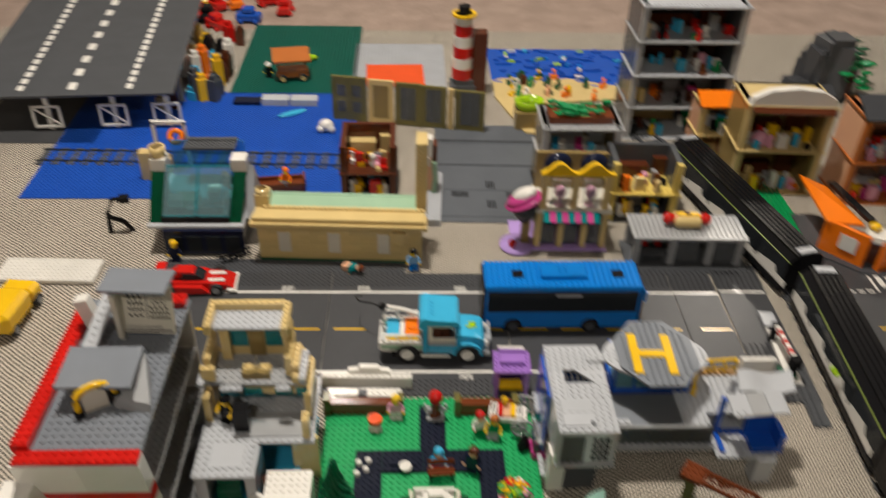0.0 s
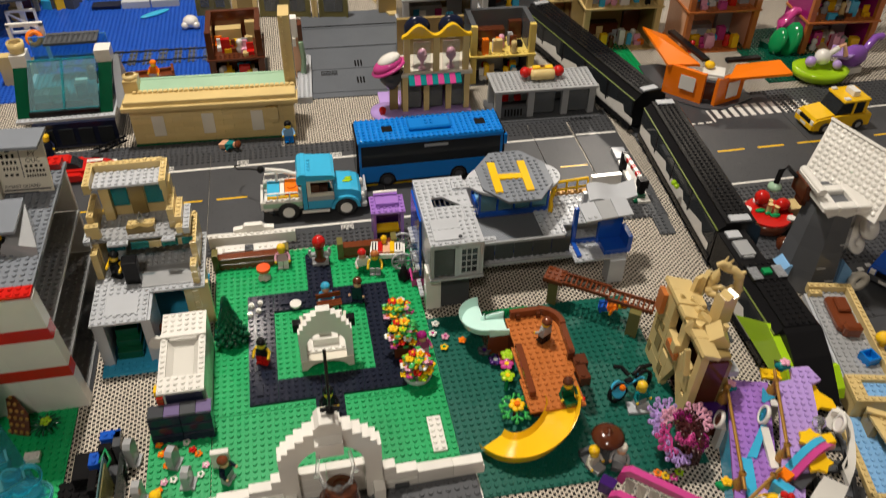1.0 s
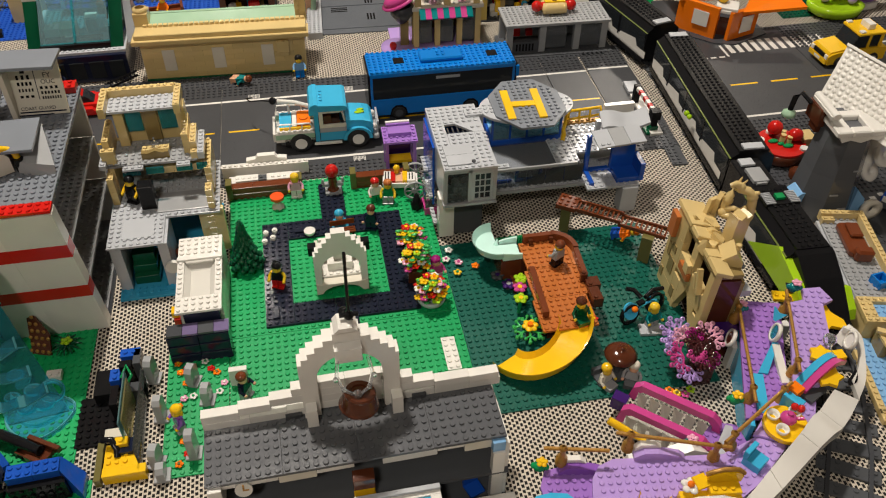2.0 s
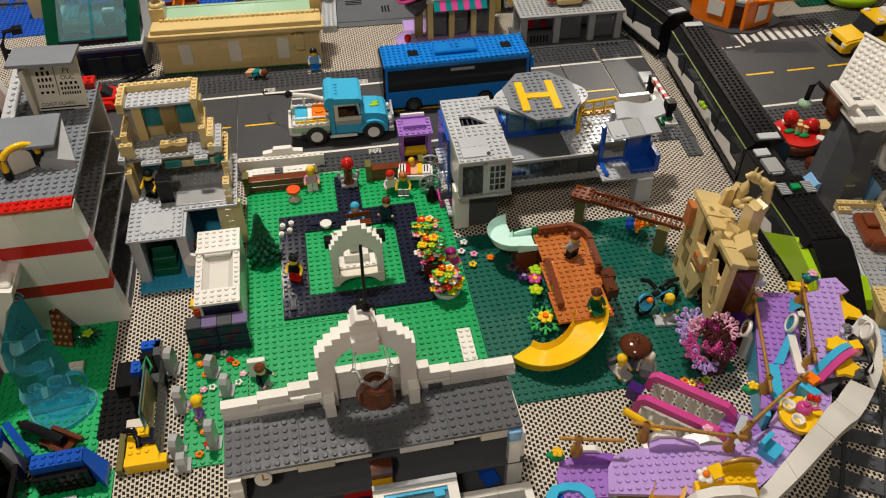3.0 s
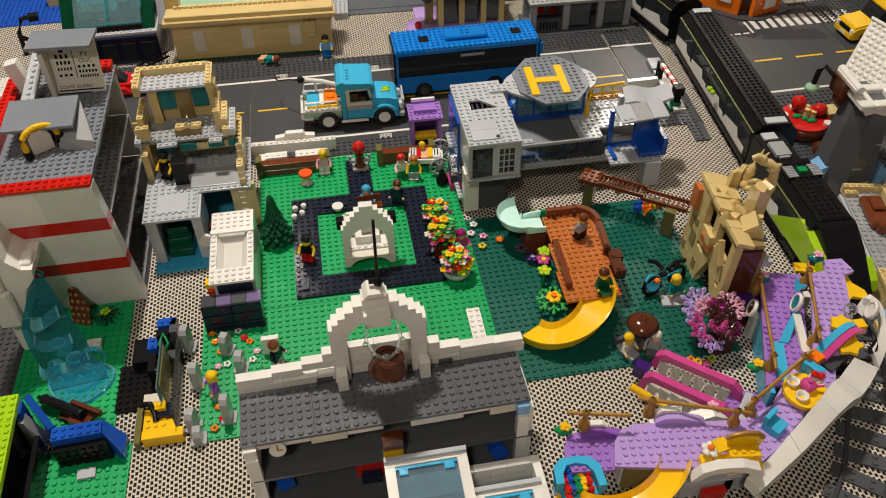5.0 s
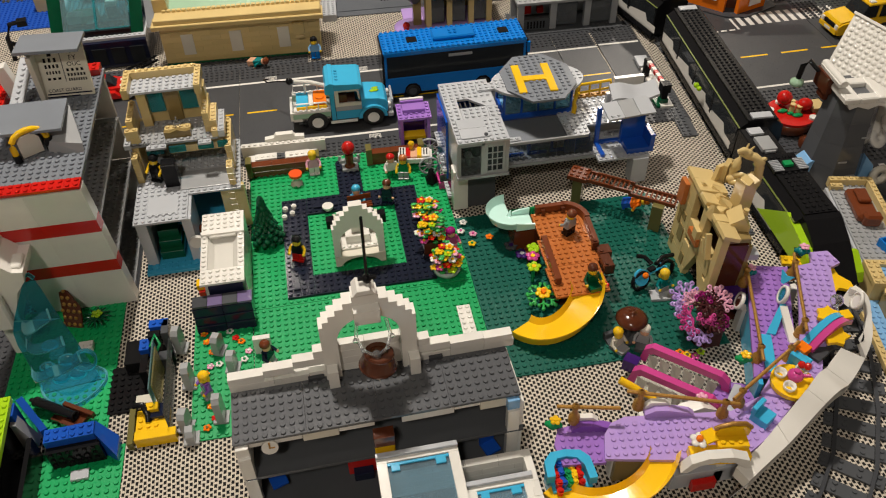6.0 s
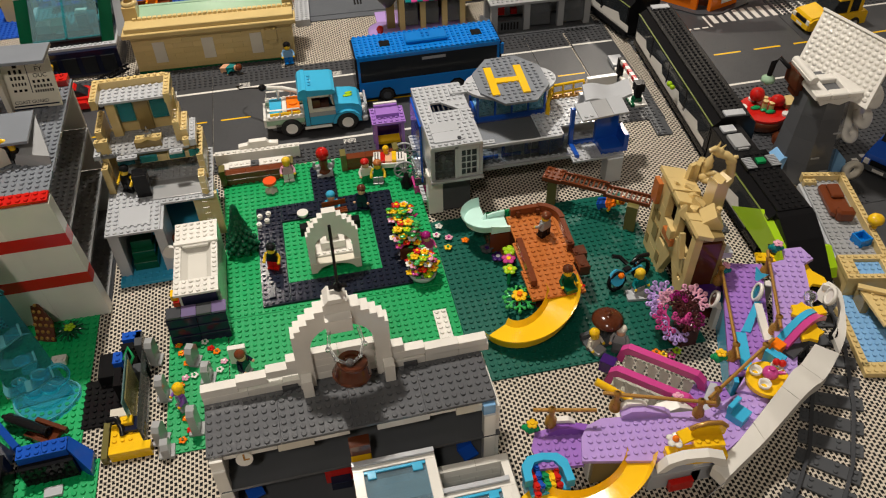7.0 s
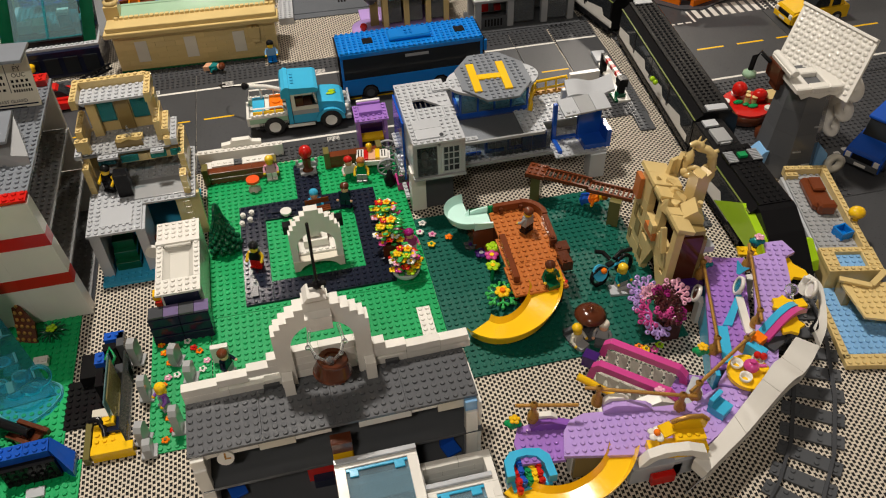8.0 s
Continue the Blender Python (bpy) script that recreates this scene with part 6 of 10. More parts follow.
for x, y, nx in ((-29.6, -4.6, 2), (-34.9, -9.0, 2), (-31.6, -9.6, 1), (-33.4, -5.2, 2)):
    brick(fall, "white", x, y, 0.2, nx, 1.4, 2, True)
for piece in fall.children:
    if piece.name.startswith(("water", "pool")):
        piece.visible_shadow = False
trellis = thing("leaning_trellis", -31.2, 0.9, GP, 0, "brown and yellow lattice panel leaning on the wall", "trellis")
frame_m = pose(0, 0, 0, 62, 0, -18)
g = Geo()
g.m = frame_m
part("panel", g.prism([(-1.4, 7.4), (-0.6, 0.1), (2.2, 0.1), (2.0, 3.2)], -0.15, 0.15), "brown", trellis)
for k in range(6):
    for i in range(4):
        x, y = -0.7 + 0.85 * i + 0.25 * (k % 2), 0.6 + 1.0 * k
        if -1.0 < x < 1.9 - 0.72 * max(0, y - 2.8):
            g = Geo()
            g.m = frame_m
            part("knob", g.ball(x, y, 0.2, 0.26, 8, 0, 1.2, 1.2, 0.5), "gold", trellis)
fern = thing("green_shrub", -27.2, 1.2, GP, 0, "low green plastic shrub with a yellow bloom", "plant")
g = Geo()
for i in range(12):
    a = 2 * math.pi * i / 12
    g.tube([(0, 0, 0.3), (1.1 * math.cos(a), 1.1 * math.sin(a), 1.2), (2.1 * math.cos(a), 2.0 * math.sin(a), 0.9)], 0.26, 6, 0, 0.12)
part("leaves", g, "forest", fern)
g = Geo()
blossom(g, 0.2, 0.1, 1.6, 0.9, 0, 0)
part("bloom", g, "lime", fern)
cannon = thing("black_cannon", -30.5, -14.9, GP, -32, "black plastic cannon barrel with dark red carriage", "cannon")
part("barrel", Geo().at(-3.4, 0, 1.5, 0, 90, 0).lathe([(0.01, -0.6), (0.3, -0.5), (0.25, -0.2), (0.5, 0), (0.75, 0.4), (0.72, 3.8), (0.6, 6.4), (0.75, 6.8), (0.4, 6.8), (0.3, 5)], 16), "black", cannon)
part("carriage", Geo().box(0, -1.2, 0, 4.4, 1.2, 0.8).box(0.6, 0.8, 0.8, 5.4, 1.4, 1.7).box(2.0, -1.5, 0.3, 5.2, -0.9, 1.4), "brown", cannon)
chest = thing("blue_container", -26.9, -21.5, GP, 3, "blue and black studded block container", "container")
g = Geo().box(-3.0, -1.8, 0, 3.4, 0.9, 3.4)
g.at(-3.0, -1.8, 0, 90, 0, 0)
g.stud(0, 0.4, 0, 6, 3)
part("body", g, "black", chest)
brick(chest, "blue", -3.0, -0.9, 3.4, 3, 2, 3)
brick(chest, "blue", 0.0, -0.9, 3.4, 3, 2, 3)
part("end_block", Geo().add([(3.1, 1.1, 4.6), (3.1, -0.9, 4.6), (5.0, -2.6, 1.4), (5.2, 0.4, 1.4), (3.1, -0.9, 0), (5.0, -2.6, 0), (3.1, 1.1, 0), (5.2, 0.4, 0)], [(0, 1, 2, 3), (1, 4, 5, 2), (2, 5, 7, 3), (3, 7, 6, 0), (0, 6, 4, 1)]), "blue", chest)
part("side_block", Geo().add([(-5.6, 4.0, 0), (-3.4, 0.95, 0), (-2.7, 1.4, 0), (-4.9, 4.5, 0), (-5.6, 4.0, 7.8), (-3.4, 0.95, 4.6), (-2.7, 1.4, 4.6), (-4.9, 4.5, 7.8)], [(3, 2, 1, 0), (4, 5, 6, 7), (0, 1, 5, 4), (1, 2, 6, 5), (2, 3, 7, 6), (3, 0, 4, 7)]), "blue", chest, "blue slanting side slab")
part("grey_tile", Geo().box(-0.8, -4.2, 0, 1.4, -2.8, 0.5), "ltgrey", chest)
lime = thing("lime_building", -39.0, -38, 0, 2, "lime green studded roof block over dark walls", "building")
part("wall", Geo().box(0, 0, GP, 6.4, 19, 8.2), "black", lime)
for k in range(5):
    brick(lime, "lime", 0, 4 * k, 8.2, 7, 4, 2, True, "roof_plate")
part("side_room", Geo().box(6.42, 2.0, GP, 8.4, 2.6, 4.6).box(7.8, 2.6, GP, 8.4, 16.6, 4.6).box(6.42, 2.6, GP, 7.8, 16.6, GP + 0.5), "black", lime, "open black room beside the lime roof")
part("blue_edge", Geo().box(6.42, 17.6, 3, 7.2, 19.6, 8.1), "blue", lime)
part("white_slope", Geo().slab([(6.6, 2), (8.4, 2), (7.2, 6.8), (6.6, 7)], 17.0, 18.6), "grey", lime)
figure(-21.6, -35.2, GP, 0, "white", "grey", "white", "cream", label="white toy figure near the lime building")

# ---- playground ----
deck = thing("tree_deck", 0.75, 0.4, GP, 0, "orange-brown studded play deck on dark rock legs", "play deck")
D = 4.6
for x, y, nx, ny in ((37.1, -12.2, 8, 6), (37.5, -6.18, 8, 6), (38.1, -0.16, 7, 6)):
    brick(deck, "nougat", x, y, D, nx, ny, 1, True, "deck_plate")
part("deck_corner", Geo().prism([(45.12, -0.1), (45.7, -0.1), (45.9, 1.8), (45.6, 3.6), (45.12, 4.6)], D, D + 0.4), "nougat", deck)
for x, y, w, d in ((38.8, -9.4, 3, 3), (42.0, -10.6, 3, 4), (39.2, 2.4, 4, 3), (44.0, 0, 2.6, 4), (37.0, 3.6, 2, 2)):
    part("rock_leg", Geo().box(x, y, 0, x + w, y + d, D - 1.2).box(x + 0.4, y + 0.3, D - 1.2, x + w - 0.3, y + d - 0.4, D).box(x - 0.6, y + 0.5, 0, x + 0.2, y + d, 1.2), "brown", deck)
part("rail", Geo().at(37.6, -9.8, D + 0.4, 0, 0, -2).box(0, 0, 0, 0.9, 9.2, 1.3), "rust", deck, "long reddish-brown side board")
part("rail", Geo().box(38.8, 5.5, D + 0.4, 43.4, 6.3, D + 1.8), "rust", deck)
parts("rail_peg", [Geo().box(x, 5.0, D + 0.4, x + 0.6, 5.5, D + 1.5) for x in (39.6, 42.8)], "brown", deck)
arc = [(42.6 + 3.1 * math.sin(a), 2.6 + 3.1 * math.cos(a)) for a in [math.pi * (0.06 + 0.052 * i) for i in range(10)]]
part("curved_rail", Geo().strip([(x, y, D + 1.8) for x, y in arc], [(x + 0.8 * math.sin(math.pi * (0.06 + 0.052 * i)), y + 0.8 * math.cos(math.pi * (0.06 + 0.052 * i)), D + 1.8) for i, (x, y) in enumerate(arc)], 1.5), "rust", deck)
part("rail", Geo().at(45.3, -3.6, D + 0.4, 0, 0, -3).box(0, 0, 0, 0.8, 5.8, 1.3), "rust", deck)
for x, y, w, d, z, h in ((45.5, -5.6, 2.0, 1.9, D - 0.8, 2.0), (45.3, -8.6, 1.5, 2.6, D, 1.5), (46.0, -7.6, 1.4, 1.2, D - 1.4, 1.6), (44.9, -4.0, 1.0, 0.6, D + 0.4, 1.5)):
    part("rail_block", Geo().box(x, y, z, x + w, y + d, z + h).stud(x, y, z + h, 1, 1), "brown", deck)
g = Geo()
blossom(g, 44.6, -11.2, D + 0.5, 0.7, 0, 1)
part("flower_tile", g, ["red", "yellow"], deck)


def slide(name, centre, r0, r1, a0, a1, z0, z1, mat, label, rim=1.8):
    th = thing(name, centre[0], centre[1], GP, 0, label, "slide")
    n = 60
    rails = {}
    for key, r, dz in (("in_top", r0, 1.2), ("in", r0 + 0.5, 0.15), ("out", r1 - 0.6, 0.15), ("out_top", r1, rim)):
        rails[key] = [(r * math.cos(a0 + (a1 - a0) * k / n), r * math.sin(a0 + (a1 - a0) * k / n), z0 + (z1 - z0) * (0.5 - 0.5 * math.cos(math.pi * k / n)) + dz) for k in range(n + 1)]
    part("chute", Geo().strip(rails["in"], rails["out"], 0.3), mat, th)
    part("side_wall", Geo().strip(rails["in_top"], rails["in"], 0.25), mat, th)
    part("side_wall", Geo().strip(rails["out"], rails["out_top"], 0.25), mat, th)
    return th


slide("yellow_slide", (36.64, -9.9), 3.1, 7.8, math.radians(3), math.radians(-152), D + 0.1, 0.5, "yellow", "curved bright yellow plastic slide off the deck")
aqua = slide("aqua_slide", (35.2, 7.2), 0.1, 3.9, math.radians(-88), math.radians(-268), D - 0.1, D - 0.5, "aqua", "pale aqua plastic slide turning off the deck", 1.5)
part("chute", Geo().box(0, -3.5, D - 0.25, 2.9, -0.3, D + 0.05), "aqua", aqua)
part("side_wall", Geo().slab([(0, D - 0.1), (3.0, D - 0.1), (3.0, D + 0.9), (1.4, D + 1.1), (0, D + 1.4)], -3.9, -3.6), "aqua", aqua)
part("side_wall", Geo().slab([(0.2, D - 0.1), (3.0, D - 0.1), (3.0, D + 1.1), (1.2, D + 0.9), (0.2, D + 0.6)], -0.3, 0.0), "aqua", aqua)
part("slide_block", Geo().box(35.0, 3.4, 0, 38.2, 7.4, 3.8).box(36.4, 0.2, 0, 38.4, 3, 1.2), "rust", deck)
figure(42.6, -10.3, GP + D + 0.5, 10, "forest", "forest", "brown", "skin", sit=True, label="toy figure in green sitting atop the slide")
figure(42.6, 0.6, GP + D + 0.6, -150, "grey", "black", "rust", "skin", label="toy figure in grey standing on the deck")
for x, y, petal in ((36.4, -8.4, "yellow"),):
    th = thing("star_flower", x, y, GP, 0, "yellow star flower with bright green knobbed leaves", "plant")
    g = Geo()
    for i in range(7):
        a = 2 * math.pi * i / 7
        g.tube([(0, 0, 1.6), (1.2 * math.cos(a), 1.2 * math.sin(a), 2.2), (2.2 * math.cos(a), 2.2 * math.sin(a), 1.7)], 0.2, 6)
        for s in (-0.3, 0.3):
            g.tube([(1.5 * math.cos(a), 1.5 * math.sin(a), 2.1), (2.1 * math.cos(a + s), 2.1 * math.sin(a + s), 2.2)], 0.16, 6)
            g.ball(2.2 * math.cos(a + s), 2.2 * math.sin(a + s), 2.2, 0.3, 8)
        g.ball(2.3 * math.cos(a), 2.3 * math.sin(a), 1.7, 0.34, 8)
    part("leaves", g, "leaf", th)
    g = Geo()
    for i in range(6):
        a = 2 * math.pi * i / 6
        g.ball(0.75 * math.cos(a), 0.75 * math.sin(a), 2.7, 0.5, 8, 0, 1, 1, 0.4)
    part("petals", g, "yellow", th)
    part("heart", Geo().cyl(0, 0, 2.7, 3.2, 0.4, 10), "orange", th)
    part("stem", Geo().cyl(0, 0, 0, 1.8, 0.5, 10), "brown", th)
for x, y, petal, heart in ((36.2, -3.4, "lime", "yellow"), (36.6, -1.2, "pink", "yellow"), (37.2, 0.6, "lime", "lime"), (35.8, 1.8, "violet", "grey"), (34.6, 4.0, "dkgrey", "violet")):
    th = thing("deck_flower", x, y, GP, 0, "%s plastic flower cluster beside the play deck" % {"dkgrey": "dark grey"}.get(petal, petal), "flower", "flowers by the deck")
    h = 3.2 if y < 1 else 1.0
    part("stem", Geo().tube([(0, 0, 0), (0.1, 0, h)], 0.3, 8), "green" if y < 1 else "dkgrey", th)
    g = Geo()
    blossom(g, 0.1, 0, h, 1.2, 0, 1)
    part("bloom", g, [petal, heart], th)

# rope bridge to the ruin
bridge = thing("ladder_bridge", 48.2, 13.6, GP, -35.5, "reddish-brown ladder bridge on olive posts", "bridge")
part("head_plate", Geo().box(-1.6, -1.6, 5.2, 1.6, 1.6, 6.0).stud(-1.5, -1.5, 6.0, 3, 3), "rust", bridge)
for s in (-1.3, 1.0):
    part("side_rail", Geo().box(1.2, s, 5.3, 9, s + 0.3, 6.0), "rust", bridge)
    part("side_rail", Geo().box(8.6, s, 4.8, 16.2, s + 0.3, 5.5), "rust", bridge)
for k in range(19):
    part("rung", Geo().box(1.8 + 0.78 * k, -1.0, 5.5 if k < 9 else 5.0, 2.1 + 0.78 * k, 1.0, 5.75 if k < 9 else 5.25), "rust", bridge)
part("post", Geo().box(-0.8, -0.8, 0, 0.8, 0.8, 5.2), "olive", bridge)
part("post", Geo().box(12.8, -2.4, 0, 14.6, -0.6, 5.0), "olive", bridge)
figure(54.6, 9.6, GP + 1.2, 60, "orange", "blue", "orange", "skin", lying=70, label="orange and blue toy figure lying under the bridge")

# sand-coloured ruin
ruin = thing("castle_ruin", 1.0, 4.65, GP, -4.5, "tan ruined castle front with broken gable roof", "ruin")
ruin.matrix_world = ruin.matrix_world @ Matrix(((1, 0, 0.068, 0), (0, 1, 0, 0), (0, 0, 1.07, 0), (0, 0, 0, 1)))
RX = 59.2


def wall_piece(y0, y1, z0, z1, mat="tan", x0=RX, x1=RX + 1.1):
    part("wall_block", Geo().box(x0, y0 + 0.02, z0, x1, y1 - 0.02, z1 - 0.02), mat, ruin)


for y0, y1, z0, z1 in ((-4.2, 0.6, 0, 4), (-4.2, 0.6, 4, 8), (-4.2, 0.6, 8, 12), (-4.2, -0.6, 12, 15.6), (-6.4, -4.2, 0, 3.2), (-6.4, -4.2, 3.2, 7), (-8.8, -4.2, 7.8, 10.8), (-8.8, -7.2, 10.8, 15.6),
                       (-9.6, -4.2, 15.0, 15.7), (-13.2, -8.8, 7.4, 10.8), (-14.6, -13.2, 6.6, 15.6), (-14.6, -8.8, 15.0, 15.7), (-14.4, -12.2, 3.0, 6.8), (-14.2, -12.8, 0, 3.2)):
    wall_piece(y0, y1, z0, z1)
part("wall_slope", Geo().add([(RX, -6.4, 7.8), (RX, -8.8, 7.8), (RX, -6.4, 2.6), (RX + 1.1, -6.4, 7.8), (RX + 1.1, -8.8, 7.8), (RX + 1.1, -6.4, 2.6)], [(0, 1, 2), (5, 4, 3), (0, 3, 4, 1), (1, 4, 5, 2), (2, 5, 3, 0)]), "tan", ruin)
part("wall_slope", Geo().add([(RX, -12.2, 7.4), (RX, -9.4, 7.4), (RX, -12.2, 4.0), (RX + 1.1, -12.2, 7.4), (RX + 1.1, -9.4, 7.4), (RX + 1.1, -12.2, 4.0)], [(2, 1, 0), (3, 4, 5), (1, 4, 3, 0), (2, 5, 4, 1), (0, 3, 5, 2)]), "tan", ruin)
part("gable_slope", Geo().add([(RX, -0.6, 15.6), (RX, 0.6, 12.0), (RX, -0.6, 12.0), (RX + 1.1, -0.6, 15.6), (RX + 1.1, 0.6, 12.0), (RX + 1.1, -0.6, 12.0)], [(0, 1, 2), (5, 4, 3), (0, 3, 4, 1), (1, 4, 5, 2), (2, 5, 3, 0)]), "tan", ruin)
# Brown backing sheet: the dim inside behind the openings is put into its colour.
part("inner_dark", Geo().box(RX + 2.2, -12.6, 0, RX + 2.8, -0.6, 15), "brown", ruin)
part("shutter", Geo().box(RX - 0.7, -1.6, 11.0, RX, 0.4, 14.6), "nougat", ruin)
part("shutter", Geo().box(RX - 0.6, -8.9, 9.2, RX, -5.6, 10.4), "nougat", ruin)
part("window_bar", Geo().at(RX - 0.3, -8.6, 10.2).box(-0.4, 0, 0, 0.3, 1.4, 1.6), "tan", ruin)
part("window_bar", Geo().at(RX - 0.3, -13.0, 10.6, -24).box(-0.5, 0, 0, 0.3, 0.6, 3.6).box(-0.4, 1.0, 0.4, 0.2, 1.6, 2.8), "tan", ruin)
for k, (y, z, w, h) in enumerate(((-3.4, 5.4, 1.8, 2.6), (-5.6, 3.0, 1.2, 1.8), (-1.4, 7.4, 1.0, 2.2), (-3.0, 9.0, 1.4, 1.2), (-0.8, 3.0, 1.0, 1.6))):
    part("stone_relief", Geo().box(RX - 0.12, y, z, RX + 0.04, y + w, z + h), "dktan", ruin)
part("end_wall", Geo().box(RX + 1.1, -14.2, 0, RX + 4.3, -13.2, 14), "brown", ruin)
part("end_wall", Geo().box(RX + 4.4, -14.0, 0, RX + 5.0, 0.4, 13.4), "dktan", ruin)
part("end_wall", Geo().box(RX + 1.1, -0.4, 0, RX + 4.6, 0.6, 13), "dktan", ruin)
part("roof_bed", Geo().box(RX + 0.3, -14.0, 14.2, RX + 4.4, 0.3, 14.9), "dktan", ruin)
for y0, y1, x1, dip in ((-2.2, 0.5, 4.0, 14), (-5.1, -2.25, 4.4, 11), (-7.7, -5.3, 3.0, 17), (-11.6, -10.0, 2.0, 12), (-14.9, -11.65, 2.6, 16)):
    part("roof_slope", Geo().at(RX - 0.25, y0, 15.75, 0, dip).box(0, 0, 0, x1, y1 - y0, 0.6), "tan", ruin, "smooth tan roof slope")
# pointed stumps and upright slabs left standing between the slopes
for x, y, rz, w, d, h in ((60.3, -3.6, 10, 0.8, 0.6, 1.8), (61.9, -4.2, -20, 1.0, 0.8, 1.4), (61.8, -5.9, 30, 0.9, 0.7, 1.3), (59.8, -9.2, 15, 0.9, 0.8, 2.3), (62.0, -7.4, -35, 1.0, 0.8, 1.5), (61.0, -8.6, 60, 1.0, 0.7, 1.0)):
    part("broken_slope", Geo().at(x, y, 15.0, 0, 0, rz).add([(-w, -d, 0), (w, -d, 0), (w, d, 0), (-w, d, 0), (-w * 0.7, -d * 0.5, h), (-w * 0.5, d * 0.8, h * 0.7), (w, -d, 0.5), (w, d, 0.5)], [(3, 2, 1, 0), (0, 1, 6, 4), (2, 3, 5, 7), (3, 0, 4, 5), (4, 6, 7, 5), (1, 2, 7, 6)]), "tan", ruin)
part("upright_slab", Geo().at(62.6, -1.9, 15.0, 0, 12, 35).box(-1.0, -0.3, 0, 1.0, 0.3, 2.8), "tan", ruin)
part("upright_slab", Geo().at(64.2, -1.4, 14.6, 0, 0, 40).slab([(-1.0, 0), (1.0, 0), (1.0, 3.4), (-0.2, 4.0), (-1.0, 3.2)], -0.35, 0.35), "tan", ruin)
part("gable_stump", Geo().at(62.6, -11.0, 14.6, 0, 0, -12).slab([(-1.5, 0), (1.4, 0), (1.4, 1.0), (0.2, 2.5), (-1.5, 1.2)], -1.4, 1.6).cyl(0.9, 0.8, 1.2, 2.3, 0.4, 10), "tan", ruin)
part("wall_stump", Geo().at(64.2, -7.4, 14.8, 0, 0, 20).slab([(-1.2, 0), (1.2, 0), (1.2, 4.8), (0.4, 4.4), (0.2, 5.0), (-0.5, 4.4), (-1.2, 4.8)], -0.9, 0.9), "tan", ruin)
crest = Geo().at(66.0, -3.2, 15.4, 0, 0, -28)
for pts, r0, r1 in (([(-1.5, 0.1, 0), (-1.7, 0, 2.0), (-1.4, 0, 3.6), (-1.2, 0.1, 4.8), (-0.5, 0, 5.2)], 0.62, 0.55),
                    ([(1.6, 0, 0), (1.8, 0.1, 1.8), (1.6, 0, 3.2), (1.5, 0, 4.2), (0.6, 0.1, 4.7), (-0.6, 0, 4.8)], 0.7, 0.6),
                    ([(-1.4, -0.3, 1.4), (-0.5, -0.7, 2.0), (0.4, -0.6, 1.8), (1.2, -0.4, 2.5)], 0.42, 0.36),
                    ([(-1.6, -0.5, 0.4), (-0.6, -1.0, 0.8), (0.6, -0.9, 0.5), (1.5, -0.5, 0.8)], 0.5, 0.42),
                    ([(-0.6, 0, 5.0), (-1.2, -0.5, 5.7), (-1.9, -0.8, 5.4)], 0.62, 0.3), ([(-0.9, 0.3, 5.4), (-0.7, 0.5, 6.3)], 0.24, 0.1), ([(-0.4, 0.2, 5.3), (0.1, 0.4, 6.1)], 0.22, 0.1),
                    ([(1.3, 0.1, 4.3), (2.1, 0.1, 4.9)], 0.45, 0.24), ([(0.4, -0.7, 1.9), (0.8, -0.9, 2.9)], 0.28, 0.16), ([(-1.6, 0, 2.6), (-2.4, -0.3, 3.2)], 0.35, 0.15), ([(1.7, 0, 2.2), (2.5, -0.2, 2.0)], 0.35, 0.2)):
    crest.tube(pts, r0, 8, 0, r1)
for x, y, z, r in ((-0.5, 0, 5.0, 0.72), (1.4, 0, 4.0, 0.75), (-1.5, 0, 2.6, 0.7), (1.6, -0.1, 1.0, 0.85), (-1.5, -0.2, 0.7, 0.85)):
    crest.ball(x, y, z, 1.1 * r, 10, 0, 1, 0.85, 0.95)
part("tan_crest", crest, "tan", ruin, "knobbly tan plastic crest")
part("violet_block", Geo().box(60.6, -16.4, 5.0, 66, -14.3, 7.0, c=0.3), "violet", ruin)
part("brown_base", Geo().box(60.4, -16.0, 0, 66, -14.3, 5.0), "brown", ruin)
part("grey_bit", Geo().box(64.4, -13.4, 10.4, 66, -11.6, 11.4), "ltgrey", ruin)
rubble = thing("brown_rubble", 62.5, -15.0, 0, 12, "reddish-brown loose bricks at the ruin's foot", "bricks")
for i, (x, y, rz) in enumerate(((0, 0, 10), (-2.6, 0.6, 40), (-1.6, -1.6, 80), (1.2, 1.4, 25))):
    brick(rubble, "brown", x, y, 0, 2, 1, 3, True, "", rz)

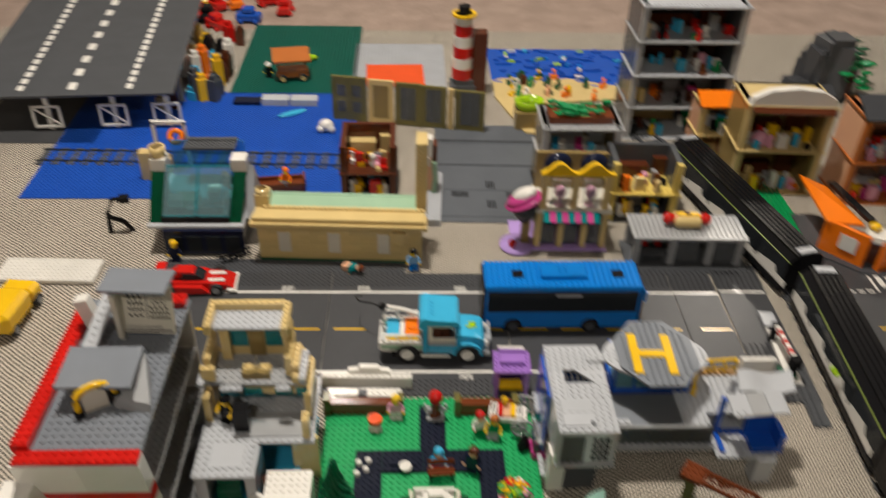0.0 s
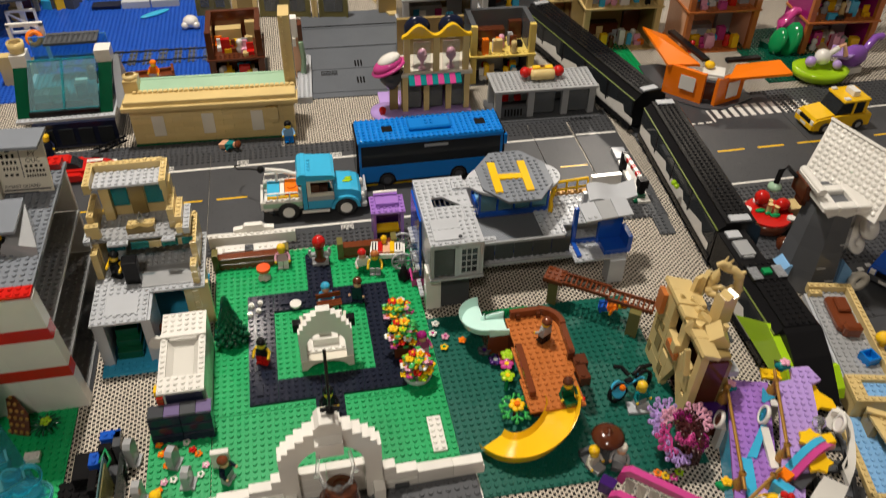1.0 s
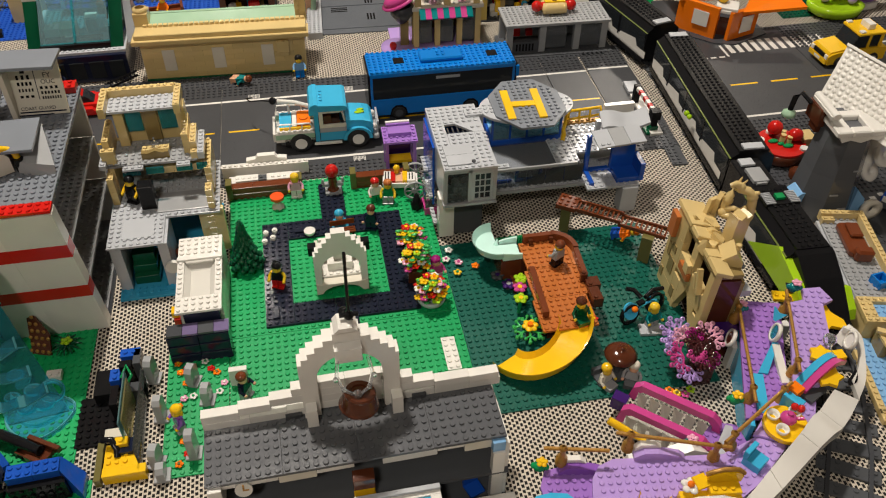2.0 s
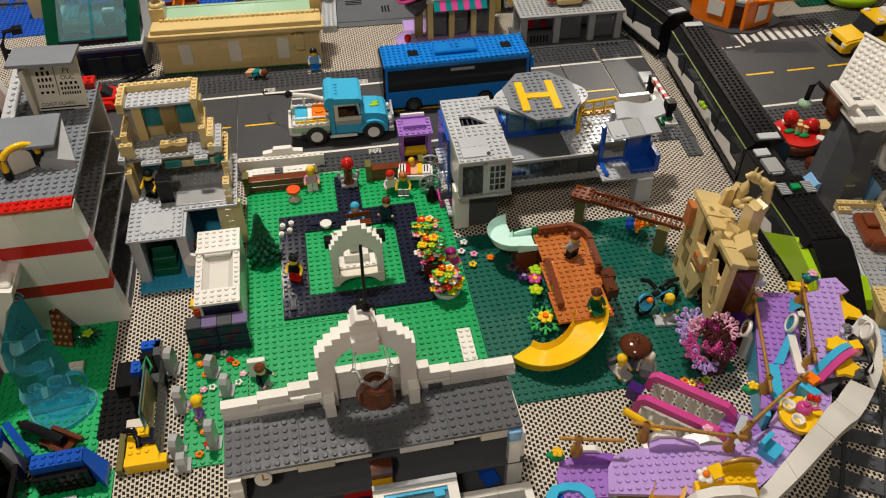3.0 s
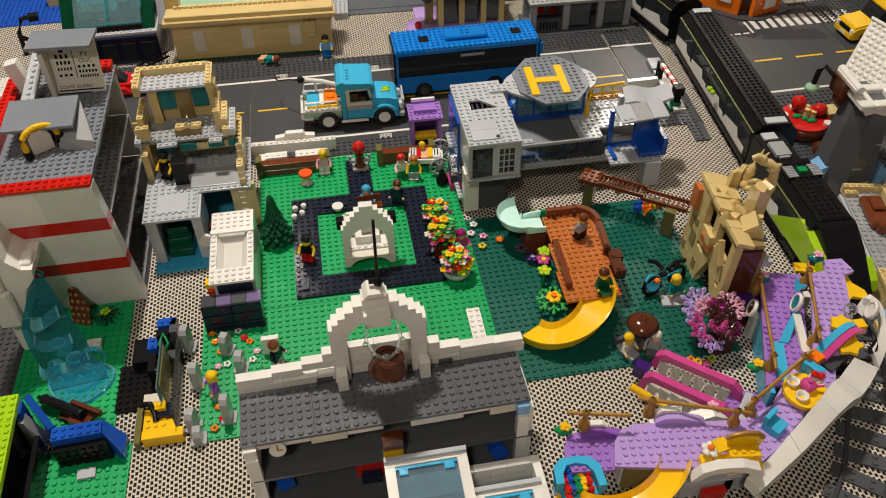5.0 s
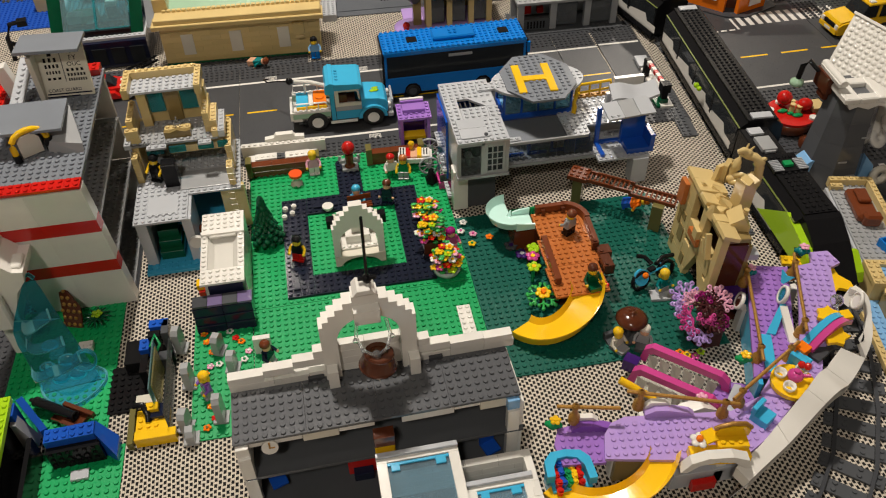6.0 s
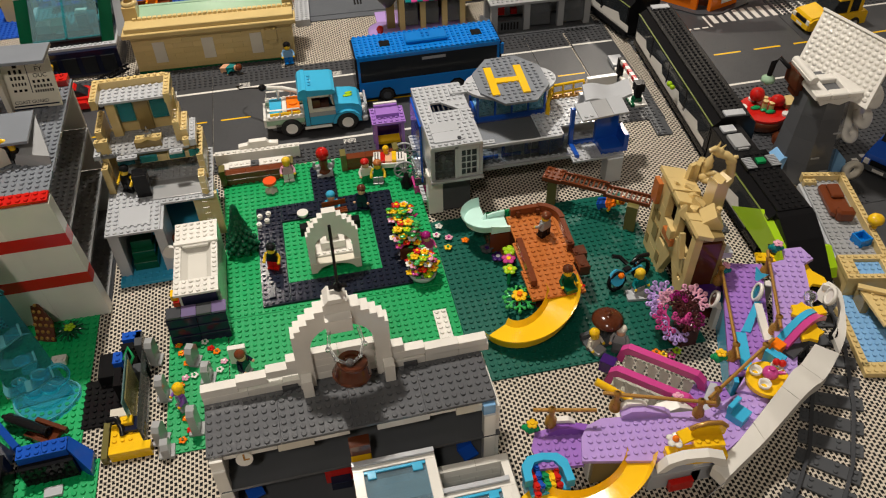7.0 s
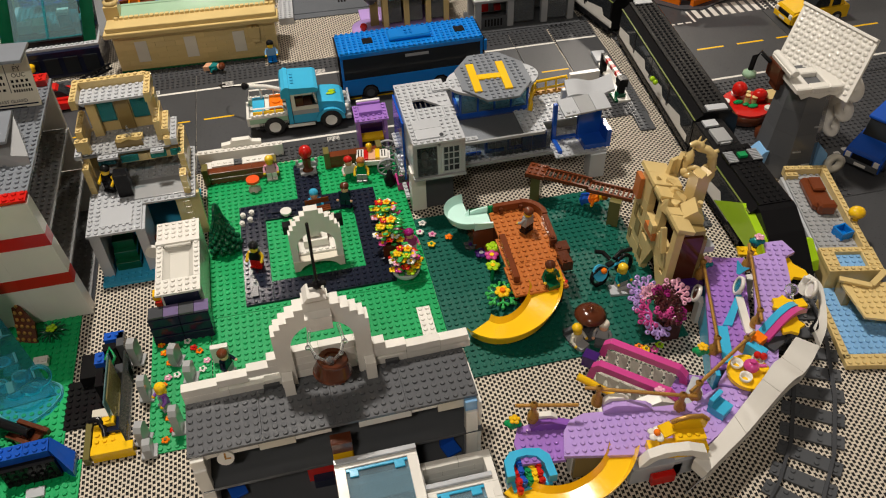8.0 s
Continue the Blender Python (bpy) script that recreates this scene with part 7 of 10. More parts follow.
# cherry tree, mushroom, bicycle
cherry = thing("cherry_tree", 54.6, -18.4, GP, 0, "dark red plastic tree with pink blossom sprigs", "tree")
part("trunk", Geo().lathe([(1.9, 0), (1.5, 1.2), (1.2, 3.0), (1.3, 4.4)], 10, 0, 2.0, -0.4).box(1.4, -2.4, 0, 3.8, 0.4, 3.2).box(1.0, -0.4, 3.8, 2.8, 1.2, 5.6).box(2.8, -1.2, 3.2, 4.0, 0.2, 4.6), "maroon", cherry)
for x, y, z, mat, rz, big in ((-0.2, 2.4, 5.6, "lav", 0.5, 1.15), (-0.6, 1.0, 5.0, "lav", 0.9, 0.9), (-0.2, -0.6, 4.4, "pink", 0.3, 1.05), (0.3, -1.8, 3.6, "lav", 0.5, 1.0), (3.6, 1.0, 5.6, "blush", 0.6, 1.1), (3.0, -1.6, 4.6, "magenta", 0.2, 0.6), (0.6, 1.6, 5.4, "blush", 0.2, 0.8), (2.0, 0.2, 5.9, "maroon", 0.3, 0.95), (2.1, -1.5, 4.9, "maroon", 0.9, 0.9), (1.5, 0.9, 6.3, "magenta", 0.1, 0.55), (1.3, -0.9, 5.3, "pink", 0.7, 0.6)):
    g = Geo().at(x, y, z, 32, 0, 0)
    fan = math.atan2(y + 0.2, x - 1.6) + rz - 0.5
    arms = 7 if mat == "maroon" else 4
    for i in range(arms):
        a = fan + (0.9 if arms == 7 else 0.78) * (i - 1.5)
        g.tube([(0, 0, 0), (0.9 * big * math.cos(a), 0.9 * big * math.sin(a), 0.15), (1.9 * big * math.cos(a), 1.9 * big * math.sin(a), 0.1)], 0.2, 6)
        for s2 in (-0.42, 0.42):
            g.tube([(0.9 * big * math.cos(a), 0.9 * big * math.sin(a), 0.15), (1.55 * big * math.cos(a + s2), 1.55 * big * math.sin(a + s2), 0.25)], 0.16, 6)
            g.lathe([(0.14, 0.2), (0.32, 0.2), (0.32, 0.5), (0.14, 0.5)], 8, 0, 1.65 * big * math.cos(a + s2), 1.65 * big * math.sin(a + s2))
        g.lathe([(0.16, -0.05), (0.36, -0.05), (0.36, 0.3), (0.16, 0.3)], 8, 0, 2.0 * big * math.cos(a), 2.0 * big * math.sin(a))
    part("blossom", g, mat, cherry)
for x, y, m in ((-1.6, -3.6, "yellow"), (-0.6, -4.0, "pink"), (-2.4, -3.0, "orange"), (0.4, -3.4, "lime")):
    flower(54.6 + x, -18.4 + y, GP, (m, "olive"), 0.7, 0.8, "flowers under the cherry tree", "small plastic flower under the cherry tree")
shroom = thing("brown_parasol", 46.5, -16.8, GP, 0, "glossy brown dome parasol over small figures", "parasol")
part("dome", Geo().lathe([(2.2, 3.9), (2.25, 4.1), (1.8, 4.65), (1.0, 5.05), (0.3, 5.15), (0.3, 5.4), (0.01, 5.4)], 28).disc(0, 0, 3.9, 2.15, 28, 0, False), "brown", shroom)
part("stem", Geo().cyl(0, 0, 0, 4, 0.35), "dkgrey", shroom)
figure(44.3, -18.2, GP, 30, "cream", "grey", "yellow", "skin", sit=True, label="blond toy figure sitting under the parasol")
figure(48.0, -18.4, GP, -30, "grey", "dkgrey", "cream", "peach", sit=True, label="toy figure in grey sitting under the parasol")
solid("low_bench", Geo().box(-3.0, -1.4, 0, 3.0, 1.2, 0.5).box(-3.0, 0.8, 0.5, 3.0, 1.4, 1.2), "dkgrey", 46.1, -17.0, GP, 10, "low grey bench under the parasol", "bench")
bike = thing("toy_bicycle", 53.5, -7.2, GP, 20, "small blue and black bicycle with two wheels", "bicycle")
for x in (-2.4, 2.4):
    part("wheel", Geo().at(x, 0, 1.7, 78).lathe([(1.25, -0.25), (1.7, -0.25), (1.7, 0.25), (1.25, 0.25), (1.25, -0.25)], 22), "black", bike)
part("frame", Geo().tube([(-2.4, 0, 1.6), (-0.4, 0, 2.4), (1.6, 0, 2.6), (2.4, 0, 1.6)], 0.22).tube([(-0.4, 0, 2.4), (-0.6, 0, 3.2)], 0.2).tube([(1.6, 0, 2.6), (1.4, 0.9, 3.6)], 0.16).tube([(1.6, 0, 2.6), (1.4, -0.9, 3.6)], 0.16), "azure", bike)
part("basket", Geo().at(-2.4, 0, 2.4, 60).cyl(0, 0, -0.2, 0.2, 1.3, 18), "azure", bike, "light blue round cover")
part("basket_flower", Geo().ball(-2.2, -0.6, 3.2, 0.5, 10), "orange", bike)
part("seat", Geo().box(-1.2, -0.4, 3.1, 0, 0.4, 3.5), "black", bike)
part("bar", Geo().tube([(0, 0.6, 3.4), (-0.4, 2.0, 4.0), (-1.4, 2.6, 4.2)], 0.34).tube([(0.6, 0.4, 3.4), (2.4, 1.0, 3.4), (4.4, 0.8, 3.0)], 0.34), "black", bike, "black bent handlebar")
figure(54.2, -9.4, GP, 15, "teal", "grey", "skin", "skin", long=True, label="toy figure in teal beside the bicycle")
solid("grey_plate", Geo().box(-1.6, -1, 0, 1.8, 1, 0.5), "ltgrey", 53.8, -10.2, GP, -8, "light grey plate under a standing figure", "plate")
bush = thing("green_sprig", 39.6, 11.4, GP, 0, "green plastic leaf sprigs behind the deck", "plant")
g = Geo()
for i in range(16):
    x = -3.4 + 0.45 * i
    g.tube([(x, 0, 0.2), (x + 0.3, 0.2, 1.0), (x + 0.5 * math.sin(5 * i), 0.6, 1.2)], 0.22, 6).ball(x + 0.4, 0.4, 1.1, 0.36, 7)
part("leaves", g, "green", bush)

# ---- the train on its track ----


def rail_track(name, pts, label, group="railway tracks", gauge=2.55):
    """Dark grey toy rails with a sleeper at every few studs along a line of points."""
    th = thing(name, 0, 0, 0.0, 0, label, "track", group)
    pts = [(WIDE * x, y) for x, y in pts]
    for s in (-1, 1):
        line = []
        for i, (x, y) in enumerate(pts):
            a, b = Vector(pts[max(i - 1, 0)]), Vector(pts[min(i + 1, len(pts) - 1)])
            d = (b - a).normalized()
            line.append((x - s * gauge * d.y, y + s * gauge * d.x, 0.85))
        part("rail", Geo().strip([(x + 0.3, y, z) for x, y, z in line], [(x - 0.3, y, z) for x, y, z in line], 0.6), "slate", th)
    left, k = 1.0, 0
    for (x0, y0), (x1, y1) in zip(pts, pts[1:]):
        d = Vector((x1 - x0, y1 - y0))
        n, done = d.length, left
        while done < n:
            c = Vector((x0, y0)) + d * (done / n)
            g = Geo().at(c.x, c.y, 0.02, 0, 0, math.degrees(math.atan2(d.y, d.x)))
            g.box(-1, -3.9, 0, 1, 3.9, 0.4)
            for b in (-3.4, -1.4, 0.4, 2.6):
                g.at(c.x, c.y, 0.42, 0, 0, math.degrees(math.atan2(d.y, d.x)))
                g.stud(-1, b - 0.5 if b < 0 else b, 0, 2, 1)
            part("sleeper", g, "dkgrey", th)
            done += 3.5
        left = done - n
    return th


curve = [(79.6, 8), (79.2, -8), (77.6, -16.5), (75.4, -25.0), (71.3, -34.0), (66.6, -41.6), (62.0, -46.8), (57.0, -51.0), (51.0, -54.4), (44.0, -57.0)]
rail_track("railway_track", curve, "dark grey curved railway track on the rug")
rail_track("railway_track", [(79.8, 7), (80.6, 16), (83.1, 54), (83.2, 60), (71.4, 112), (63, 140)], "dark grey railway track under the train")
# ballast plates beside the line
ballast = thing("track_bed", 1.3, 0, 0, 0, "dark grey studded plates beside the railway", "track bed")
for i in range(3, 6):
    part("bed_plate", Geo().at(71.0 + 0.45 * i, 9 + 6.0 * i, 0.02, 0, 0, -4.3).box(0, 0, 0, 2.9, 5.9, 0.36).stud(0, 0, 0.36, 2, 6), "dkgrey", ballast)
for i in range(3, 5):
    part("bed_plate", Geo().at(69.4, -14 + 4.6 * i, 0.02, 0, 0, 0).box(0, 0, 0, 3.9, 4.5, 0.36).stud(0, 0, 0.36, 4, 4), "dkgrey", ballast)


def coach(x, y, rz, length, loco=False):
    th = thing("train_coach" if not loco else "train_locomotive", x, y, 1.2, rz, "black and lime toy train %s with sloped dark windows" % ("locomotive" if loco else "coach"), "train", "train cars")
    w = 4.0
    back = length - (9.5 if loco else 0)
    sect = [(-w, 0.6), (w, 0.6), (w, 4.4), (w - 0.15, 6.9), (2.5, 8.0), (-2.5, 8.0), (-w + 0.15, 6.9), (-w, 4.4)]
    part("body", Geo().slab(sect, -back, 0), "black", th)
    parts("skirt", [Geo().box(s * w - 0.2, -back, 0.2, s * w + 0.2, 0, 1.3) for s in (-1, 1)], "black", th)
    for i in range(int(back / 9.5)):
        y0 = -0.6 - 9.5 * i
        part("side_panel", Geo().add([(-w - 0.07, y0, 1.6), (-w - 0.07, y0 - 9.5, 1.6), (-w - 0.07, y0 - 9.5, 3.0), (-w - 0.07, y0 - 6.4, 3.0), (-w - 0.07, y0 - 5.6, 4.4), (-w - 0.07, y0, 3.4), (-w, y0, 1.3), (-w, y0 - 9.3, 1.3)], [(0, 1, 2, 3, 4, 5), (0, 6, 7, 1)]), "white", th, "cream stripe along the side")
    part("side_window", Geo().box(-w - 0.04, -back + 0.4, 3.2, -w + 0.1, -0.4, 6.7), "glass_dark", th)
    parts("window_bar", [Geo().box(-w - 0.1, -9.4 * k - 0.5, 2.4, -w + 0.1, -9.4 * k + 0.1, 6.8) for k in range(1, int(back / 9.4))], "black", th)
    parts("lime_line", [Geo().box(s * (w - 0.16) - 0.14, -back, 6.86, s * (w - 0.16) + 0.14, 0, 7.02) for s in (-1,)], "olive_lime", th, "thin lime stripe")
    g = Geo().box(-2.6, -back, 8.0, 2.6, 0, 8.4)
    g.stud(-2, -back, 8.4, 4, int(back))
    part("roof", g, "black", th)
    for yy in (-3.5, -back + 4.5):
        part("bogie", Geo().box(-3, yy - 2.6, -0.5, 3, yy + 2.6, 0.7), "slate", th)
    for y0 in () if loco else (-1.6, -back + 0.2):
        part("roof_tile", Geo().box(-1.8, y0, 8.4, 1.8, y0 + 1.6, 8.75), "ltgrey", th)
    if loco:
        part("coupling", Geo().box(-2.5, 0.02, 0.6, 2.5, 8.8, 7.3, c=0.15), "black", th)
        part("coupling_tile", Geo().box(-1.5, 6.6, 7.3, 0.9, 8.4, 7.7), "ltgrey", th)
        part("coupling_tile", Geo().box(-1.5, 2.0, 7.3, 1.1, 5.6, 7.9).box(-1.1, 1.6, 7.3, 0.7, 2.0, 7.7), "grey", th)
        part("vent", Geo().box(-2.8, -4.8, 8.2, 2.8, -1.9, 8.7), "black", th)
        for k in range(7):
            part("vent_slat", Geo().box(-2.8 if k < 0 else -2.8, -4.7 + 0.4 * k, 8.7, -1.2, -4.5 + 0.4 * k, 8.95), "ltgrey", th)
            part("vent_slat", Geo().box(1.2, -4.7 + 0.4 * k, 8.7, 2.8, -4.5 + 0.4 * k, 8.95), "ltgrey", th)
        part("vent_block", Geo().box(-0.8, -3.9, 8.7, 0.6, -2.7, 9.2), "green", th)
        nose = [(-back, 0.6), (-length, 0.6), (-length - 0.4, 1.6), (-length + 1.6, 3.4), (-back - 4.4, 6.2), (-back - 1.0, 8.0), (-back, 8.2)]
        g = Geo()
        g.m = Matrix.Rotation(radians(90), 4, "Z")
        g.slab(nose, -2.9, 2.9)
        part("nose", g, "black", th, "glossy black sloping nose")
        for s in (-1, 1):
            g = Geo()
            g.m = Matrix.Rotation(radians(90), 4, "Z")
            side = [(-back + 9.5, 1.7), (-length + 0.8, 1.7), (-length + 1.4, 3.2), (-back - 4.6, 5.6), (-back + 2.0, 7.2), (-back + 3.0, 6.6)]
            if s < 0:
                side = [(-length + 5, 1.7), (-length + 0.8, 1.7), (-length + 1.4, 3.2), (-length + 4.2, 5.0), (-length + 5, 4.6)]
            g.slab(side, 2.7 if s > 0 else -4.1, 4.1 if s > 0 else -2.7)
            part("lime_flank", g, "lime", th, "lime green flank panel")
        g = Geo()
        g.m = Matrix.Rotation(radians(90), 4, "Z")
        g.slab([(-back - 3.4, 3.0), (-back - 2.2, 4.0), (-back - 3.4, 5.0), (-back - 4.6, 4.0)], 4.0, 4.14)
        part("flank_diamond", g, "black", th)
    return th


coach(83.3, 57.0, -3.9, 40)
coach(71.9, 107.5, 13.0, 47.5)
coach(78.6, 7.8, -1.6, 24, True)
solid("lime_balls", Geo().ball(0, 0, 0, 0.55).ball(0.2, -0.9, -0.2, 0.5), "lime", 76.3, 33.6, 6.6, 0, "lime green round bits in the coach window", "ornament")

# ---- the lavender ship set ----


def inside(poly, x, y):
    hit = False
    for (x0, y0), (x1, y1) in zip(poly, poly[1:] + poly[:1]):
        if (y0 > y) != (y1 > y) and x < x0 + (y - y0) * (x1 - x0) / (y1 - y0):
            hit = not hit
    return hit


def poly_deck(parent, name, poly, z, mat, rz, thick=0.5, studs=True):
    """A deck of any outline with studs in rows turned by rz."""
    g = Geo().prism(poly, z - thick, z)
    cx, cy = poly[0]
    rot = Matrix.Rotation(radians(rz), 2)
    g.m = pose(cx, cy, 0, 0, 0, rz)

    def outside(a, b):
        p = rot @ Vector((a, b))
        return not all(inside(poly, cx + p.x + 0.36 * u, cy + p.y + 0.36 * v) for u, v in ((1, 0), (-1, 0), (0, 1), (0, -1)))

    if studs:
        g.stud(-30, -30, z, 60, 60, 0, outside)
    return part(name, g, mat, parent)


ship = thing("lavender_ship", 1, 0, 0, 0, "lavender and white toy ship decks with gold rails", "toy ship")
Z = 6.0
poly_deck(ship, "deck", [(35.0, -38.4), (43.4, -40.2), (50.4, -41.6), (54.8, -39.4), (60.6, -35.2), (57.2, -33.4), (52.4, -34.9), (45, -34.0), (39.2, -33.2), (37.2, -33.8), (36.0, -35.2)], Z, "lav", -7)
poly_deck(ship, "deck", [(60.6, -35.0), (66.0, -31.8), (68.4, -27.6), (66, -26.4), (63.0, -27.8), (57.0, -33.2)], Z + 0.4, "lav", 33)
poly_deck(ship, "deck", [(65.3, -11.6), (57.4, -30.6), (61.8, -31.3), (64.7, -27.6), (70.9, -13.2)], Z, "medlav", -18)
poly_deck(ship, "deck", [(71.2, -14.6), (64.6, -28.0), (68.0, -28.6), (71.0, -25.4), (73.6, -21.0), (75.6, -15.8), (77.4, -15.2), (76.9, -12.6), (74.2, -12.4), (73.4, -14.4)], Z + 1.6, "lav", -16)
poly_deck(ship, "deck", [(30.2, -37.6), (35.4, -38.2), (37.0, -33.4), (34.6, -32.2), (31.0, -32.6), (30.0, -34.6)], Z - 1.2, "medlav", -7)
poly_deck(ship, "deck", [(49.5, -32.9), (57.6, -33.9), (57.4, -29.6), (54.4, -28.6)], 3.2, "medlav", -18)
part("yellow_leaf", Geo().prism([(74.0, -19.8), (75.6, -18.8), (77.6, -19.8), (77.8, -18.0), (76.8, -16.4), (76.9, -14.6), (75.4, -14.9), (74.2, -16.2)], Z, Z + 0.5), "yellow", ship)
part("yellow_leaf", Geo().at(73.4, -10.6, 4.0, 0, 0, -16).box(-1.6, -0.9, 0, 1.6, 0.9, 0.5).stud(-1.5, -0.5, 0.5, 3, 1), "yellow", ship)
# legs, hull ribs and inner walls
for x, y in ((37, -37), (43, -38.6), (49, -40), (56, -36.6), (61.6, -28.4), (65.4, -16.8), (71, -15.6), (67.4, -24.2), (62.4, -18), (32, -34)):
    part("leg", Geo().box(x - 0.6, y - 0.6, 0, x + 0.6, y + 0.6, Z - 1.6), "white", ship)
part("hull_side", Geo().at(58.0, -31.6, 0, 0, 0, 70).box(0, -0.3, 0.2, 17.6, 0.3, Z - 0.4), "azure", ship)
part("hull_side", Geo().at(63.4, -28.4, 0, 0, 0, 68).box(0, -0.3, 0.2, 14.2, 0.3, Z - 0.4), "azure", ship)
part("under_block", Geo().box(36.6, -38.2, 0, 50, -36.8, Z - 0.6).box(44, -39.6, 0, 50, -38.2, 3.8), "dktan", ship)
part("under_shelf", Geo().box(43, -40.6, 0, 51.6, -39.8, 3.0).box(43, -40.9, 3.0, 52.0, -39.2, 3.6), "ltgrey", ship)
part("red_cart", Geo().box(45.4, -41.6, 0.4, 48.4, -40.8, 2.0), "red", ship)
# the curved white gunwale
inner = [(49.2, -42.7, 6.6), (52.9, -40.7, 6.6), (56.5, -38.3, 6.8), (58.8, -37.0, 8.4), (60.6, -36.0, 9.8), (63.0, -34.2, 9.8), (65.4, -32.6, 8.4), (67.2, -31.2, 7.9), (69.0, -29.9, 8.2)]
outer = [(50.4, -44.4, 5.8), (53.8, -42.5, 5.8), (57.2, -40.7, 5.9), (59.9, -39.3, 7.2), (62.6, -37.9, 8.6), (65.2, -36.5, 8.6), (67.8, -35.0, 7.2), (70.2, -33.2, 6.6), (72.2, -31.4, 7.0)]


def glide(pts, a, b, n=16):
    """Points along a smooth line through pts, from place a to place b."""
    out = []
    for k in range(n + 1):
        s = a + (b - a) * k / n
        i = min(int(s), len(pts) - 2)
        f = s - i
        p0, p1, p2, p3 = (Vector(pts[min(max(j, 0), len(pts) - 1)]) for j in (i - 1, i, i + 1, i + 2))
        out.append(tuple(0.5 * (2 * p1 + (p2 - p0) * f + (2 * p0 - 5 * p1 + 4 * p2 - p3) * f * f + (3 * p1 - p0 - 3 * p2 + p3) * f ** 3)))
    return out


for a, b in ((0, 1.98), (2.0, 3.98), (4.0, 5.98), (6.0, 8.0)):
    top = glide(inner, a, b)
    rim = [tuple(Vector(p).lerp(Vector(q), 0.92)) for p, q in zip(top, glide(outer, a, b))]
    part("gunwale", Geo().strip(top, rim, 1.8), "white", ship)
    part("hull", Geo().strip([(x, y, z - 0.3) for x, y, z in rim], [(x - 1.2, y + 0.9, 0.3) for x, y, z in rim], 0.4), "ltgrey", ship)
# gold rails
for pts in ([(30.8, -31.9), (38.2, -33.6)], [(39.8, -31.4), (52.4, -35.8)], [(52.0, -35.0), (64.0, -28.2)], [(64.0, -12.6), (58.2, -30.2)], [(70.4, -14.0), (65.2, -27.4)]):
    (x0, y0), (x1, y1) = pts
    h = Z + (2.6 if x0 > 60 and x0 > 66 else 1.6)
    rail = part("gold_rail", Geo().tube([(x0, y0, h + 1.0), (x1, y1, h + 1.0)], 0.24, 8), "gold", ship, "pearl gold rail bar")
    for f in ((0.13, 0.88) if x0 != 30.8 else (0.3,)):
        x, y = x0 + f * (x1 - x0), y0 + f * (y1 - y0)
        part("rail_post", Geo().lathe([(0.75, h - 1.9), (0.7, h - 0.8), (0.35, h - 0.4), (0.35, h + 0.7), (0.5, h + 1.2), (0.2, h + 1.5)], 12, 0, x, y), "gold", rail)
part("rail_tip", Geo().tube([(41.4, -30.6, Z + 1.6), (43.4, -32.2, Z + 1.2)], 0.42, 10).tube([(39.6, -29.4, Z + 2.4), (41.6, -30.8, Z + 1.6)], 0.5, 10), "yellow", ship)
for x, y, w in ((41.6, -33.4, 4.6), (32.6, -33.0, 4.0)):
    part("curved_board", Geo().at(x, y, Z if x > 40 else Z - 1.2, 0, 0, -9).slab([(0, 0), (w + 1.6, 0), (w + 0.8, 0.7), (w * 0.6, 1.4), (w * 0.25, 1.4), (0, 0.6)], -0.5, 0.5), "lav" if x > 40 else "purple", ship)
    part("white_board", Geo().at(x + 0.2, y + 0.6, Z if x > 40 else Z - 1.2, 0, 0, -9).slab([(0, 0), (3.4, 0), (3.2, 1.2), (2.4, 1.9), (0.6, 1.9), (0, 1.2)], -0.3, 0.4), "white", ship)
part("arch_white", Geo().at(0, -2.2, -1.8).slab([(46.0, 3.0), (46.8, 3.0), (47.2, 5.0), (48.6, 6.0), (50.2, 5.6), (51.2, 4.4), (51.8, 4.4), (51.6, 6.2), (49.4, 7.4), (46.8, 6.6), (46.0, 5.0)], -31.4, -29.8), "white", ship)
part("arch_white", Geo().at(0, -2.2, -1.8).slab([(42.2, 3.4), (45.0, 2.6), (47.0, 3.2), (46.2, 4.4), (44, 4.9), (42.4, 4.4)], -30.4, -28.6), "white", ship)
# round windows on stalks
for x, y, z, face, edge, r in ((61.3, -18.0, 6.0, "rust", "white", 1.3), (66.2, -19.9, 8.2, "glass_teal", "white", 1.35), (74.4, -23.8, 9.4, "white", "white", 1.3)):
    ring = part("round_window", Geo().at(x, y, z, 72, 0, -112).lathe([(r - 0.35, -0.3), (r, -0.2), (r, 0.25), (r - 0.35, 0.3), (r - 0.35, -0.3)], 24), edge, ship, "round window with white rim")
    part("pane", Geo().at(x, y, z, 72, 0, -112).cyl(0, 0, -0.15, 0.15, r - 0.35, 24), face, ring)
part("fish_tail", Geo().at(67.0, -18.0, 8.4, 62, 0, -62).prism([(-0.2, 0), (0.2, 0), (1.0, 1.6), (0, 1.2), (-1.0, 1.6)], -0.2, 0.2), "azure", ship)
part("azure_leg", Geo().strip([(65.4, -20.9, 7.6), (62.0, -24.4, 6.3)], [(66.2, -21.1, 7.6), (63.2, -24.8, 6.3)], 0.6), "azure", ship)
part("azure_strip", Geo().at(61.8, -24.6, Z, 0, 0, -109).box(0, -0.7, 0, 6.2, 0.7, 0.4), "azure", ship)
part("white_leg", Geo().strip([(65.2, -21.2, 7.6), (64.2, -26.6, 6.4)], [(66.2, -21.4, 7.6), (65.2, -26.8, 6.4)], 0.6), "white", ship)
